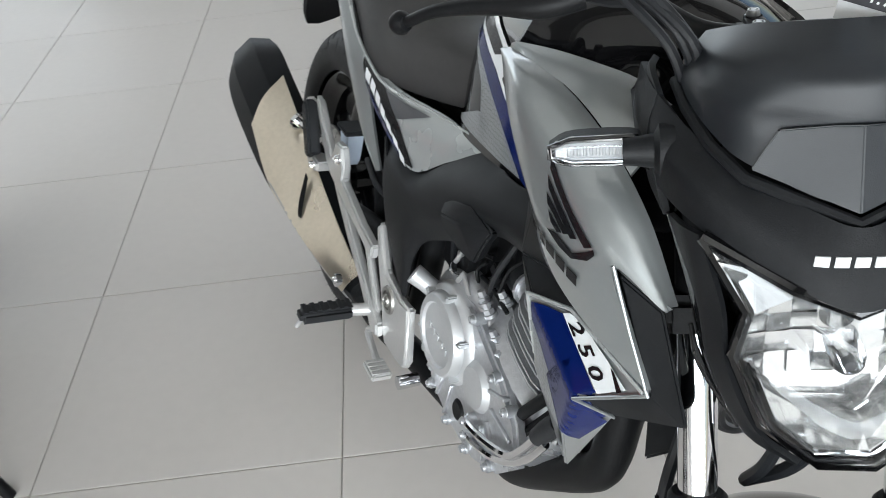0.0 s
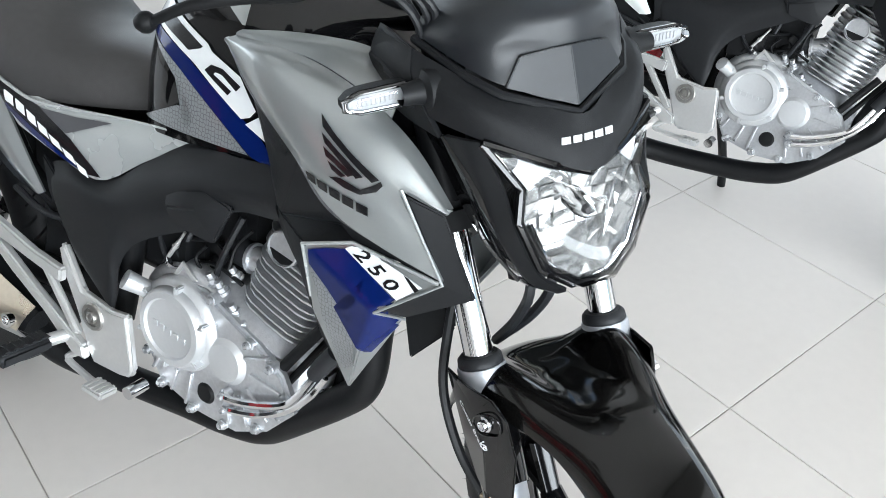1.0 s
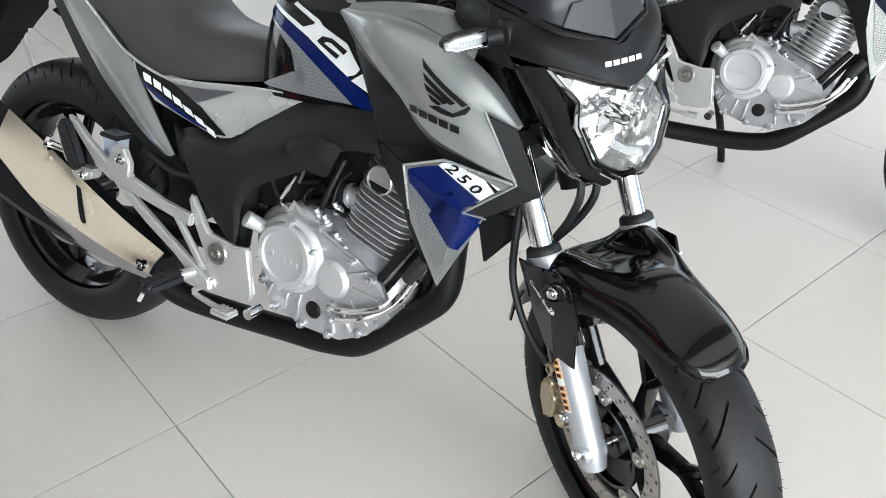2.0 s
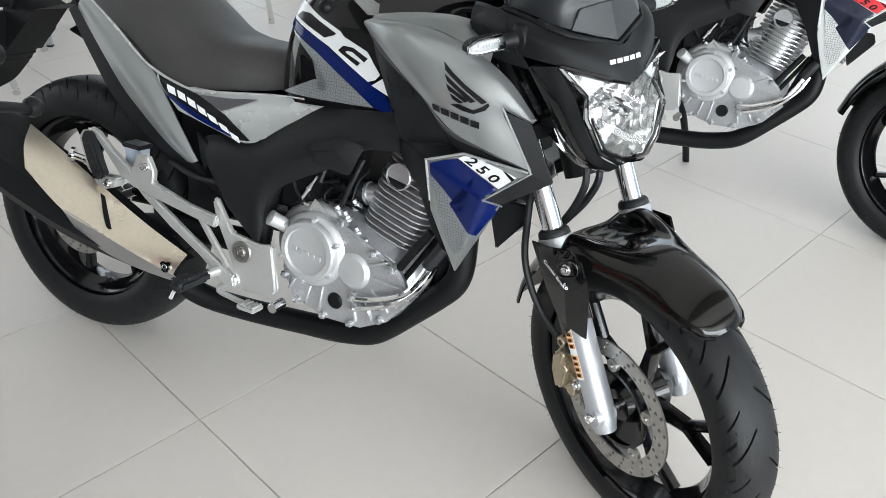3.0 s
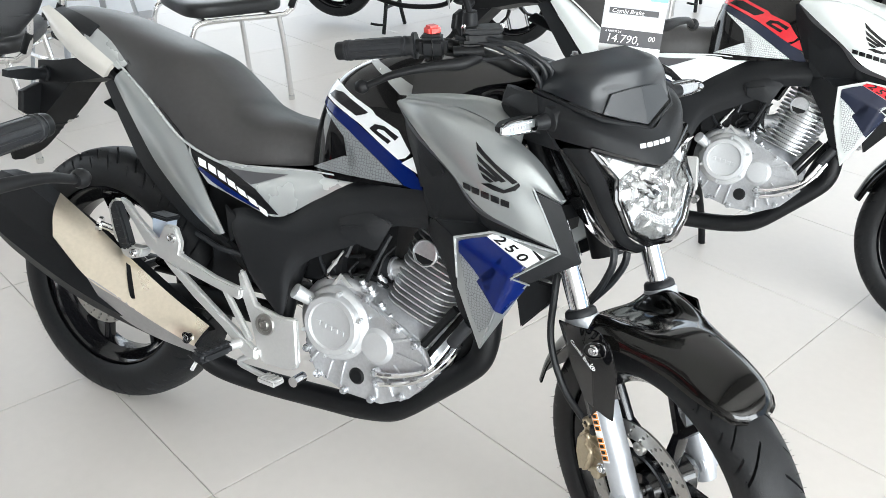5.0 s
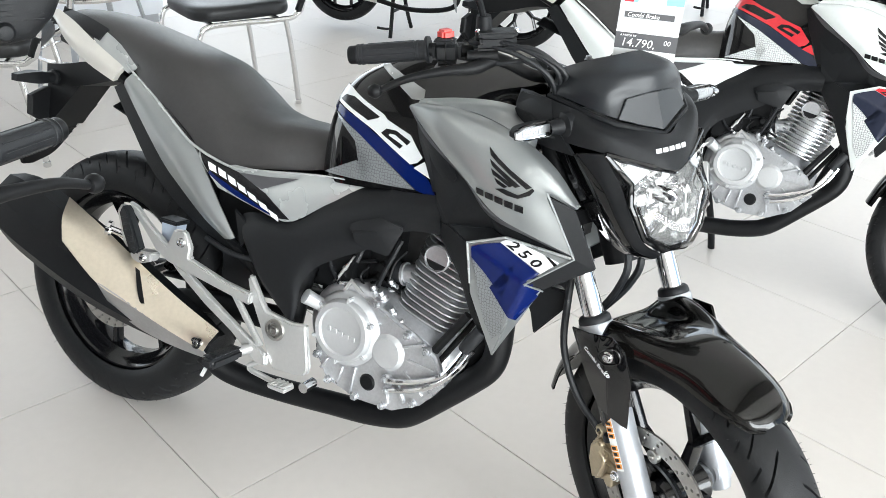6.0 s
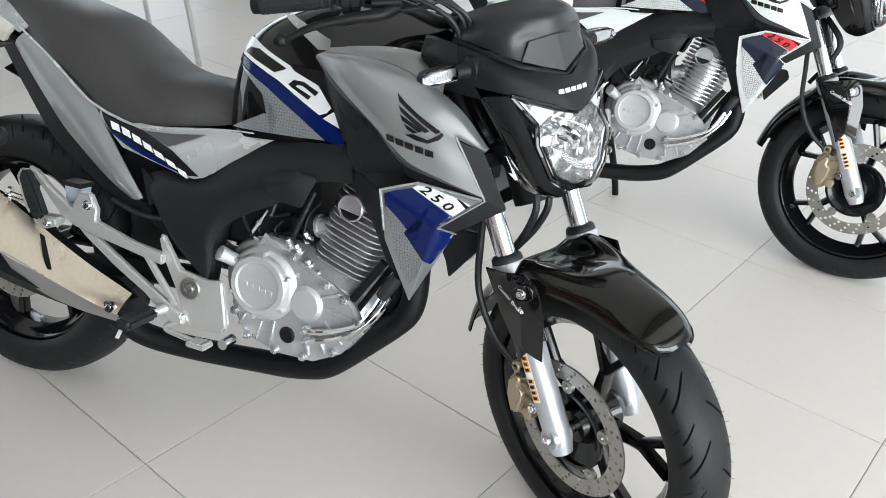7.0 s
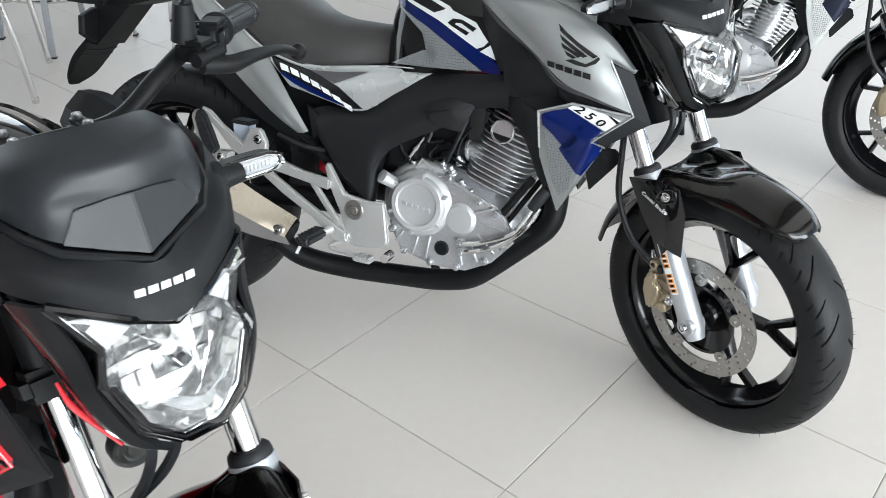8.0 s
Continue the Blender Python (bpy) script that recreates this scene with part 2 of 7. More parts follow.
def lathe(profile, centre, axis, n=32, closed=False):
    """Turns a profile of (radius, place along the axis) round the axis through centre."""
    ax = Vector(axis).normalized()
    u = ax.orthogonal().normalized()
    w = ax.cross(u)
    c = Vector(centre)
    rows = [[c + ax * a + (u * math.cos(t) + w * math.sin(t)) * max(r, 1e-5) for t in (2 * math.pi * k / n for k in range(n))] for r, a in profile]
    bm = bmesh.new()
    grid_faces(bm, rows, close_u=True, close_v=closed)
    bmesh.ops.remove_doubles(bm, verts=bm.verts[:], dist=0.00005)
    bmesh.ops.recalc_face_normals(bm, faces=bm.faces[:])
    return bm


def join(*bms):
    """Several meshes of one piece made into one."""
    out = bms[0]
    for b in bms[1:]:
        me = bpy.data.meshes.new("joined")
        b.to_mesh(me)
        out.from_mesh(me)
        bpy.data.meshes.remove(me)
        b.free()
    return out


def moved(bm, m):
    bmesh.ops.transform(bm, matrix=m, verts=bm.verts[:])
    return bm


def facets(verts, faces, t=0.005, out=(0, -1, 0), w=0.002, soft=0.0):
    """A moulded piece of flat facets with softened creases, with thickness t towards the inside."""
    bm = bmesh.new()
    vs = [bm.verts.new(v) for v in verts]
    for f in faces:
        bm.faces.new([vs[i] for i in f])
    bmesh.ops.recalc_face_normals(bm, faces=bm.faces[:])
    bm.normal_update()
    if sum((f.normal * f.calc_area() for f in bm.faces), Vector()).dot(Vector(out)) < 0:
        bmesh.ops.reverse_faces(bm, faces=bm.faces[:])
        bm.normal_update()
    if soft:
        bmesh.ops.bevel(bm, geom=[e for e in bm.edges if len(e.link_faces) == 2 and e.calc_face_angle(0) > radians(4)], offset=soft, segments=4, affect="EDGES", clamp_overlap=True)
        bm.normal_update()
        vs = bm.verts[:]
    rim = [e for e in bm.edges if len(e.link_faces) == 1]
    loops = [(l.vert, l.link_loop_next.vert) for e in rim for l in e.link_loops]
    outer = bm.faces[:]
    back = {v: bm.verts.new(v.co - v.normal * t) for v in vs}
    for f in outer:
        bm.faces.new([back[v] for v in reversed(f.verts)])
    for a, b in loops:
        bm.faces.new((b, a, back[a], back[b]))
    if w:
        bevel(bm, w, 2, 12)
    return bm


def bolt(centre, axis, r=0.008, h=0.006):
    return lathe([(0, h), (r * 0.45, h), (r * 0.5, h * 0.6), (r * 0.62, h * 0.6), (r * 0.7, h), (r * 0.85, h), (r, h * 0.5), (r, 0), (r * 1.35, 0), (r * 1.35, -0.002), (0, -0.002)], centre, axis, 12)


def loft(sections, nx=24, caps=True):
    """A closed body through rings of points with equal counts."""
    cols = [spline(c, nx) for c in zip(*sections)]
    rows = list(zip(*cols))
    bm = bmesh.new()
    vs = grid_faces(bm, rows, close_u=True)
    if caps:
        bm.faces.new(vs[0][::-1])
        bm.faces.new(vs[-1])
    bmesh.ops.remove_doubles(bm, verts=bm.verts[:], dist=0.0001)
    bmesh.ops.recalc_face_normals(bm, faces=bm.faces[:])
    return bm


from mathutils.bvhtree import BVHTree


def skin_tree():
    vs, fs = [], []
    for v, f in SURFACE:
        k = len(vs)
        vs += v
        fs += [[i + k for i in q] for q in f]
    return BVHTree.FromPolygons(vs, fs)


def lay_on(bm, tree, lift):
    """Lays a flat film (drawn in x and z) on the outer skin of the right side."""
    bmesh.ops.triangulate(bm, faces=bm.faces[:])
    for _ in range(3):
        bmesh.ops.subdivide_edges(bm, edges=[e for e in bm.edges if e.calc_length() > 0.006], cuts=1)
        bmesh.ops.triangulate(bm, faces=bm.faces[:])
    bm.verts.ensure_lookup_table()
    for v in bm.verts:
        hit, nrm, _, _ = tree.ray_cast(Vector((v.co.x, -0.6, v.co.z)), Vector((0, 1, 0)), 0.6)
        if hit is None:
            hit, nrm, _, _ = tree.find_nearest(Vector((v.co.x, -0.17, v.co.z)))
        if nrm.y > 0:
            nrm = -nrm
        v.co = hit + nrm * (lift + 0.0009)
    return bm


def film(poly, tree, lift=0.0012):
    bm = bmesh.new()
    f = bm.faces.new([bm.verts.new((p[0], 0, p[1])) for p in poly])
    bmesh.ops.triangulate(bm, faces=[f])
    for _ in range(2):
        long = [e for e in bm.edges if e.calc_length() > 0.04]
        if long:
            bmesh.ops.subdivide_edges(bm, edges=long, cuts=1)
            bmesh.ops.triangulate(bm, faces=bm.faces[:])
    return lay_on(bm, tree, lift)


def letters(text, size, spacing=1.0, shear=0.0, bold=0.0):
    """Flat lettering in x and y, as a mesh."""
    cu = bpy.data.curves.new("lettering", "FONT")
    cu.body, cu.size, cu.shear, cu.space_character, cu.resolution_u = text, size, shear, spacing, 2
    cu.offset = bold * size
    ob = bpy.data.objects.new("lettering", cu)
    scene.collection.objects.link(ob)
    bpy.context.view_layer.update()
    me = bpy.data.meshes.new_from_object(ob.evaluated_get(bpy.context.evaluated_depsgraph_get()))
    bpy.data.objects.remove(ob)
    bm = bmesh.new()
    bm.from_mesh(me)
    bpy.data.meshes.remove(me)
    return bm


def on_side(bm, at, along, stretch=1.0):
    """Turns lettering drawn in x and y into the x, z plane of the bike's right side, from at, along a direction."""
    d = Vector((along[0], 0, along[1])).normalized()
    up = Vector((-d.z, 0, d.x))
    for v in bm.verts:
        v.co = Vector((at[0], 0, at[1])) + d * v.co.x * stretch + up * v.co.y
    return bm

# ---- the motorcycle, x ahead, y to its left, z up, from the rear tyre's foot ----
RAKE = radians(25.5)
PIVOT = Vector((1.484, 0, 0))
STEER_AXIS = Vector((-math.sin(RAKE), 0, math.cos(RAKE)))
REAR_AXLE, FRONT_AXLE = Vector((0, 0, 0.314)), Vector((1.386, 0, 0.293))


def steer(deg):
    return Matrix.Translation(PIVOT) @ Matrix.Rotation(radians(deg), 4, STEER_AXIS) @ Matrix.Translation(-PIVOT)


def tyre_mesh(c, radius, width, rim_r, n=1080, blocks=15):
    """A tyre with slanting tread grooves cut into it; the mesh leans with them."""
    m = 48 if n > 400 else 30
    h = radius - rim_r
    fine = n > 400
    rows = []
    for i in range(n):
        row = []
        for j in range(m + 1):
            s = -1 + 2 * j / m
            b = s * radians(128)
            q = abs(s)
            cb, sb = math.cos(b), math.sin(b)
            r = rim_r + h * 0.42 + h * 0.58 * math.copysign(abs(cb) ** 0.8, cb)
            y = width / 2 * math.copysign(abs(sb) ** 0.8, sb)
            lean = (q * 1.5 - q * q * 0.9) / blocks if q < 0.83 else (0.83 * 1.5 - 0.83 * 0.83 * 0.9) / blocks
            a = 2 * math.pi * (i / n - lean)
            turn_at = i / n * blocks + (0.5 if s > 0 else 0.0)
            cut = 0.0
            for at, lo, hi, wide in ((0.10, 0.07, 0.50, 0.022), (0.36, 0.40, 0.66, 0.020), (0.62, 0.24, 0.46, 0.018), (0.84, 0.46, 0.66, 0.018)):
                d = abs((turn_at - at + 0.5) % 1 - 0.5)
                if lo < q < hi and d < (wide if fine else 0.06):
                    cut = 1.0
            row.append((c.x + (r - 0.0065 * cut) * math.cos(a), c.y + y, c.z + (r - 0.0065 * cut) * math.sin(a)))
        rows.append(row)
    bm = bmesh.new()
    grid_faces(bm, rows, close_v=True)
    bmesh.ops.recalc_face_normals(bm, faces=bm.faces[:])
    return bm


def tyre_hairs(c, radius, width, count):
    """Short moulding hairs that stand out from the shoulders of a new tyre."""
    rnd = random.Random(5)
    bm = bmesh.new()
    rim_r = 0.221
    h = radius - rim_r
    for k in range(count):
        a = 2 * math.pi * (k + rnd.random() * 0.5) / count
        b = rnd.choice((-1, 1)) * radians(rnd.uniform(24, 84))
        cb, sb = math.cos(b), math.sin(b)
        r = rim_r + h * 0.42 + h * 0.58 * cb ** 0.8
        radial, t = Vector((math.cos(a), 0, math.sin(a))), Vector((-math.sin(a), 0, math.cos(a)))
        p = c + radial * (r - 0.001) + Vector((0, width / 2 * math.copysign(abs(sb) ** 0.8, sb), 0))
        d = (radial * cb + Vector((0, sb, 0))).normalized()
        w = d.cross(t)
        e = p + d * rnd.uniform(0.005, 0.010) + t * rnd.uniform(-0.003, 0.003)
        v = [bm.verts.new(p + t * 0.0007), bm.verts.new(p - t * 0.0004 + w * 0.0006), bm.verts.new(p - t * 0.0004 - w * 0.0006), bm.verts.new(e)]
        for f in ((0, 1, 3), (1, 2, 3), (2, 0, 3)):
            bm.faces.new([v[i] for i in f])
    return bm


def rim_mesh(c, rim_r, width):
    """Barrel of a cast wheel."""
    w = width / 2
    prof = [(rim_r + 0.004, w), (rim_r - 0.004, w + 0.001), (rim_r - 0.012, w - 0.006), (rim_r - 0.016, w - 0.016), (rim_r - 0.030, w - 0.030),
            (rim_r - 0.034, 0), (rim_r - 0.030, -w + 0.030), (rim_r - 0.016, -w + 0.016), (rim_r - 0.012, -w + 0.006), (rim_r - 0.004, -w - 0.001), (rim_r + 0.004, -w),
            (rim_r + 0.002, -w + 0.012), (rim_r - 0.012, 0), (rim_r + 0.002, w - 0.012)]
    return lathe(prof, c, (0, 1, 0), 72, closed=True)


def hub_and_spokes(w, c, rim_r, spokes, hub_r, phase, mat):
    part("hub", lathe([(0.012, 0.055), (hub_r * 0.7, 0.055), (hub_r, 0.035), (hub_r * 0.85, 0), (hub_r, -0.035), (hub_r * 0.7, -0.055), (0.012, -0.055)], c, (0, 1, 0), 32), mat, w)
    for k in range(spokes):
        a = phase + 2 * math.pi * k / spokes
        def at(r, da, y=0.0):
            return c + Vector((r * math.cos(a + da), y, r * math.sin(a + da)))
        fork = 0.56 * rim_r
        bm = None
        for pts, r0, r1 in (((at(hub_r * 0.8, 0), at(fork, 0)), 0.014, 0.011), ((at(fork * 0.96, 0), at(rim_r - 0.03, 0.20)), 0.009, 0.010), ((at(fork * 0.96, 0), at(rim_r - 0.03, -0.20)), 0.009, 0.010)):
            b = tube(pts, [r0, r1], 8, 4)
            for v in b.verts:
                v.co.y = c.y + (v.co.y - c.y) * 1.6
            bm = b if bm is None else join(bm, b)
        part("spoke", bm, mat, w, angle=30)


def disc_mesh(c, y, r_in, r_out, holes, thick=0.004):
    """Brake disc: a flat ring drilled with rows of holes."""
    bm = bmesh.new()
    rows = 3
    for j in range(rows):
        ra, rb = r_in + (r_out - r_in) * j / rows, r_in + (r_out - r_in) * (j + 1) / rows
        for k in range(holes):
            a0, a1 = 2 * math.pi * (k + 0.5 * j) / holes, 2 * math.pi * (k + 1 + 0.5 * j) / holes
            o = []
            for u, v in ((0, 0), (0.5, 0), (1, 0), (1, 0.5), (1, 1), (0.5, 1), (0, 1), (0, 0.5)):
                a, r = a0 + (a1 - a0) * u, ra + (rb - ra) * v
                o.append(bm.verts.new((c.x + r * math.cos(a), y - thick / 2, c.z + r * math.sin(a))))
            if (k + j) % 2:
                bm.faces.new(o)
                continue
            mid, am = (ra + rb) / 2, (a0 + a1) / 2
            cx, cz = c.x + mid * math.cos(am), c.z + mid * math.sin(am)
            inner = []
            for v in o:
                d = Vector((v.co.x - cx, 0, v.co.z - cz)).normalized() * 0.0037
                inner.append(bm.verts.new((cx + d.x, y - thick / 2, cz + d.z)))
            for i in range(8):
                q = (i + 1) % 8
                bm.faces.new((o[i], o[q], inner[q], inner[i]))
    bmesh.ops.remove_doubles(bm, verts=bm.verts[:], dist=0.00005)
    ext = bmesh.ops.extrude_face_region(bm, geom=bm.faces[:])
    bmesh.ops.translate(bm, vec=(0, thick, 0), verts=[v for v in ext["geom"] if isinstance(v, bmesh.types.BMVert)])
    bmesh.ops.recalc_face_normals(bm, faces=bm.faces[:])
    return bm


def wheel(name, bike, c, radius, width, rim_w, phase, steered, disc_y, disc_r, label):
    rim_r = 0.221
    w = part(name, rim_mesh(c, rim_r, rim_w), RIM, bike, label, steered, angle=30)
    hub_and_spokes(w, c, rim_r, 5, 0.045, phase, RIM)
    part("tyre", tyre_mesh(c, radius, width, rim_r), RUBBER, w, "new black rubber tyre with grooved tread", angle=24)
    h = part("tyre_hairs", tyre_hairs(c, radius, width, 260), RUBBER, w, flat=True)
    h["kind"] = "stuff"
    part("brake_disc", disc_mesh(c, disc_y, disc_r - 0.034, disc_r, 48), DISC, w, "drilled steel brake disc")
    hub = lathe([(disc_r - 0.062, disc_y - 0.004), (disc_r - 0.055, disc_y - 0.004), (disc_r - 0.055, disc_y + 0.004), (0.03, disc_y + 0.03 * (1 if disc_y < 0 else -1))], c, (0, 1, 0), 40)
    part("disc_carrier", hub, RIM, w)
    for k in range(5):
        a = phase + 2 * math.pi * k / 5 + 0.3
        p = c + Vector((math.cos(a) * (disc_r - 0.045), disc_y, math.sin(a) * (disc_r - 0.045)))
        part("disc_lug", join(lathe([(0, -0.005), (0.013, -0.005), (0.013, 0.004), (0, 0.004)], p, (0, 1, 0), 14), bolt(p + Vector((0, -0.006, 0)), (0, -1, 0), 0.005, 0.003)), DISC, w)
    return w


def band(x, z, top, hw, zb, n=14, power=2.6):
    """Half-round ring across the bike at x: from the lower right edge over the top to the lower left."""
    ring = []
    for i in range(n + 1):
        a = math.pi * i / n
        cx, sx = math.cos(a), math.sin(a)
        ring.append((x, -hw * math.copysign(abs(cx) ** (2 / power), cx), zb + (top - zb) * abs(sx) ** (2 / power)))
    return ring + [(x, hw * 0.5, zb), (x, -hw * 0.5, zb)]


def motorcycle():
    bike = new("motorcycle")
    bike.empty_display_size = 0.2

    # -- wheels
    wheel("front_wheel", bike, FRONT_AXLE, 0.293, 0.112, 0.076, 0.1, True, -0.062, 0.138, "gloss black cast alloy front wheel")
    wheel("rear_wheel", bike, REAR_AXLE, 0.314, 0.142, 0.102, 0.5, False, -0.075, 0.110, "gloss black cast alloy rear wheel")

    # -- swingarm and chassis
    for s in (-1, 1):
        part("swingarm_beam", tube([(-0.03, s * 0.105, 0.314), (0.15, s * 0.105, 0.33), (0.32, s * 0.09, 0.36), (0.53, s * 0.085, 0.375)], [0.022, 0.024, 0.026, 0.03], 10, 16), PIPE, bike)
    part("rear_axle", tube([(0, -0.125, 0.314), (0, 0.125, 0.314)], 0.011, 10, 2), CHROME, bike)
    part("shock_absorber", tube([(0.40, 0.0, 0.42), (0.46, 0, 0.66)], 0.028, 12, 4), RED, bike, "red coil shock absorber")
    for s in (-1, 1):
        part("frame_spar", tube([(1.15, s * 0.03, 0.86), (1.02, s * 0.09, 0.80), (0.80, s * 0.10, 0.70), (0.60, s * 0.10, 0.56), (0.55, s * 0.10, 0.36)], 0.021, 10, 24), PIPE, bike)
        part("seat_rail", tube([(0.55, s * 0.10, 0.62), (0.30, s * 0.10, 0.69), (-0.05, s * 0.08, 0.84), (-0.20, s * 0.06, 0.87)], 0.014, 8, 16), PIPE, bike)
        part("frame_stay", tube([(0.53, s * 0.10, 0.42), (0.36, s * 0.11, 0.54), (0.10, s * 0.10, 0.74)], 0.013, 8, 10), PIPE, bike)
    part("down_tube", tube([(1.15, 0, 0.84), (1.04, 0, 0.66), (0.96, 0, 0.46), (0.93, 0, 0.36)], 0.019, 10, 12), PIPE, bike)
    part("steering_head", tube([(1.19, 0, 0.67), (1.075, 0, 0.92)], 0.034, 16, 3), PIPE, bike)
    part("battery_box", box(0.30, 0.62, -0.085, 0.085, 0.47, 0.69, 0.02), PIPE, bike)
    part("air_box", box(0.60, 0.775, -0.072, 0.072, 0.49, 0.70, 0.02), PIPE, bike)
    part("air_box_side", box(0.585, 0.705, -0.102, 0.102, 0.47, 0.645, 0.02), PIPE, bike)
    part("inner_mudguard", shell([[(0.33, -0.085, 0.34), (0.345, -0.085, 0.46), (0.30, -0.085, 0.58), (0.17, -0.08, 0.68), (-0.02, -0.075, 0.74)],
                                   [(0.345, 0, 0.34), (0.365, 0, 0.47), (0.315, 0, 0.60), (0.18, 0, 0.705), (-0.02, 0, 0.765)],
                                   [(0.33, 0.085, 0.34), (0.345, 0.085, 0.46), (0.30, 0.085, 0.58), (0.17, 0.08, 0.68), (-0.02, 0.075, 0.74)]], 0.004, 18, 12, out=(1, 0, 0.5)), MATTE, bike)

    # -- fuel tank
    tank = part("fuel_tank", loft([band(0.566, 0, 0.790, 0.056, 0.70, 18, 3.4), band(0.582, 0, 0.862, 0.090, 0.70, 18, 3.6), band(0.620, 0, 0.918, 0.113, 0.705, 18, 3.6), band(0.70, 0, 0.962, 0.122, 0.712, 18, 3.4),
                                   band(0.80, 0, 0.985, 0.126, 0.725, 18, 3.2), band(0.92, 0, 0.985, 0.124, 0.74, 18, 2.8), band(1.02, 0, 0.955, 0.106, 0.77, 18, 2.4), band(1.08, 0, 0.92, 0.08, 0.82, 18, 2.2)], 44), GLOSS, bike, "gloss black fuel tank with a printed stripe", skin=True)
    part("filler_cap", lathe([(0, 0.012), (0.03, 0.012), (0.036, 0.008), (0.04, 0)], (0.86, 0, 0.984), (0, 0, 1), 24), ALLOY, tank)

    # -- seat
    part("seat", loft([band(-0.21, 0, 0.925, 0.045, 0.905), band(-0.17, 0, 0.941, 0.080, 0.893), band(-0.06, 0, 0.940, 0.098, 0.880), band(0.05, 0, 0.922, 0.116, 0.858),
                              band(0.16, 0, 0.902, 0.138, 0.797), band(0.24, 0, 0.885, 0.143, 0.745), band(0.30, 0, 0.851, 0.145, 0.712), band(0.36, 0, 0.812, 0.143, 0.692),
                              band(0.42, 0, 0.796, 0.134, 0.693), band(0.48, 0, 0.793, 0.118, 0.700), band(0.55, 0, 0.795, 0.088, 0.710), band(0.61, 0, 0.815, 0.070, 0.725)], 60), VINYL, bike, "long stepped seat in black vinyl")

    # -- tail
    pair("grab_rail", shell([[(0.068, -0.134, 0.842), (-0.02, -0.130, 0.880), (-0.10, -0.118, 0.914), (-0.18, -0.098, 0.935)],
                             [(0.066, -0.146, 0.828), (-0.03, -0.148, 0.862), (-0.11, -0.138, 0.899), (-0.19, -0.112, 0.926)],
                             [(0.046, -0.140, 0.806), (-0.04, -0.140, 0.836), (-0.12, -0.130, 0.874), (-0.175, -0.108, 0.908)]], 0.012, 10, 8), CREAM, bike, "cream painted grab rail")
    pair("tail_trim", shell([[(0.105, -0.118, 0.850), (0.03, -0.110, 0.886), (-0.035, -0.098, 0.910)],
                             [(0.098, -0.128, 0.842), (0.02, -0.122, 0.876), (-0.040, -0.108, 0.900)],
                             [(0.082, -0.134, 0.830), (0.005, -0.130, 0.862), (-0.045, -0.116, 0.886)]], 0.004, 12, 7), SILVER, bike, "silver trim beside the seat")
    pair("tail_cover", shell([[(-0.02, -0.098, 0.912), (-0.10, -0.082, 0.928), (-0.18, -0.060, 0.935)],
                              [(-0.02, -0.124, 0.888), (-0.10, -0.115, 0.908), (-0.19, -0.094, 0.922)]], 0.005, 10, 5, out=(0, -0.5, 1)), MATTE, bike)
    pair("seat_seam", tube([(0.10, -0.122, 0.852), (0.19, -0.137, 0.786), (0.268, -0.146, 0.736), (0.300, -0.145, 0.710)], 0.0035, 6, 20), INK, bike)
    pair("seat_trim", tube([(0.088, -0.146, 0.850), (0.178, -0.148, 0.794), (0.268, -0.150, 0.731), (0.310, -0.150, 0.711), (0.350, -0.149, 0.699), (0.404, -0.147, 0.690), (0.483, -0.143, 0.699), (0.600, -0.128, 0.714), (0.690, -0.108, 0.716)], [0.0022, 0.0030, 0.0030, 0.0030, 0.0028, 0.0026, 0.0020, 0.0014], 6, 60), SILVER, bike, "thin silver line under the seat")
    part("grab_rail_bridge", box(-0.245, -0.20, -0.07, 0.07, 0.895, 0.918, 0.006), MATTE, bike)
    pair("tail_cowl", shell([[(0.095, -0.128, 0.834), (0.19, -0.134, 0.778), (0.268, -0.140, 0.731), (0.300, -0.143, 0.700), (0.365, -0.143, 0.610), (0.414, -0.140, 0.542)],
                             [(0.085, -0.140, 0.818), (0.165, -0.148, 0.752), (0.238, -0.154, 0.695), (0.280, -0.155, 0.656), (0.350, -0.153, 0.585), (0.405, -0.144, 0.537)],
                             [(0.068, -0.130, 0.803), (0.125, -0.136, 0.742), (0.200, -0.140, 0.663), (0.250, -0.141, 0.622), (0.325, -0.140, 0.566), (0.385, -0.138, 0.533)]], 0.006, 22, 8), GREY, bike, "grey metallic tail fairing", skin=True)
    pair("tail_under_cowl", shell([[(0.055, -0.122, 0.805), (0.125, -0.126, 0.735), (0.20, -0.13, 0.655), (0.33, -0.13, 0.56), (0.41, -0.125, 0.525)],
                                   [(0.02, -0.112, 0.79), (0.09, -0.118, 0.705), (0.17, -0.12, 0.615), (0.30, -0.12, 0.535), (0.40, -0.115, 0.505)]], 0.005, 16, 5), MATTE, bike)
    def slab(x, h, zb, zt):
        return [(x, -h, zt), (x, h, zt), (x, h, zb), (x, -h, zb)]

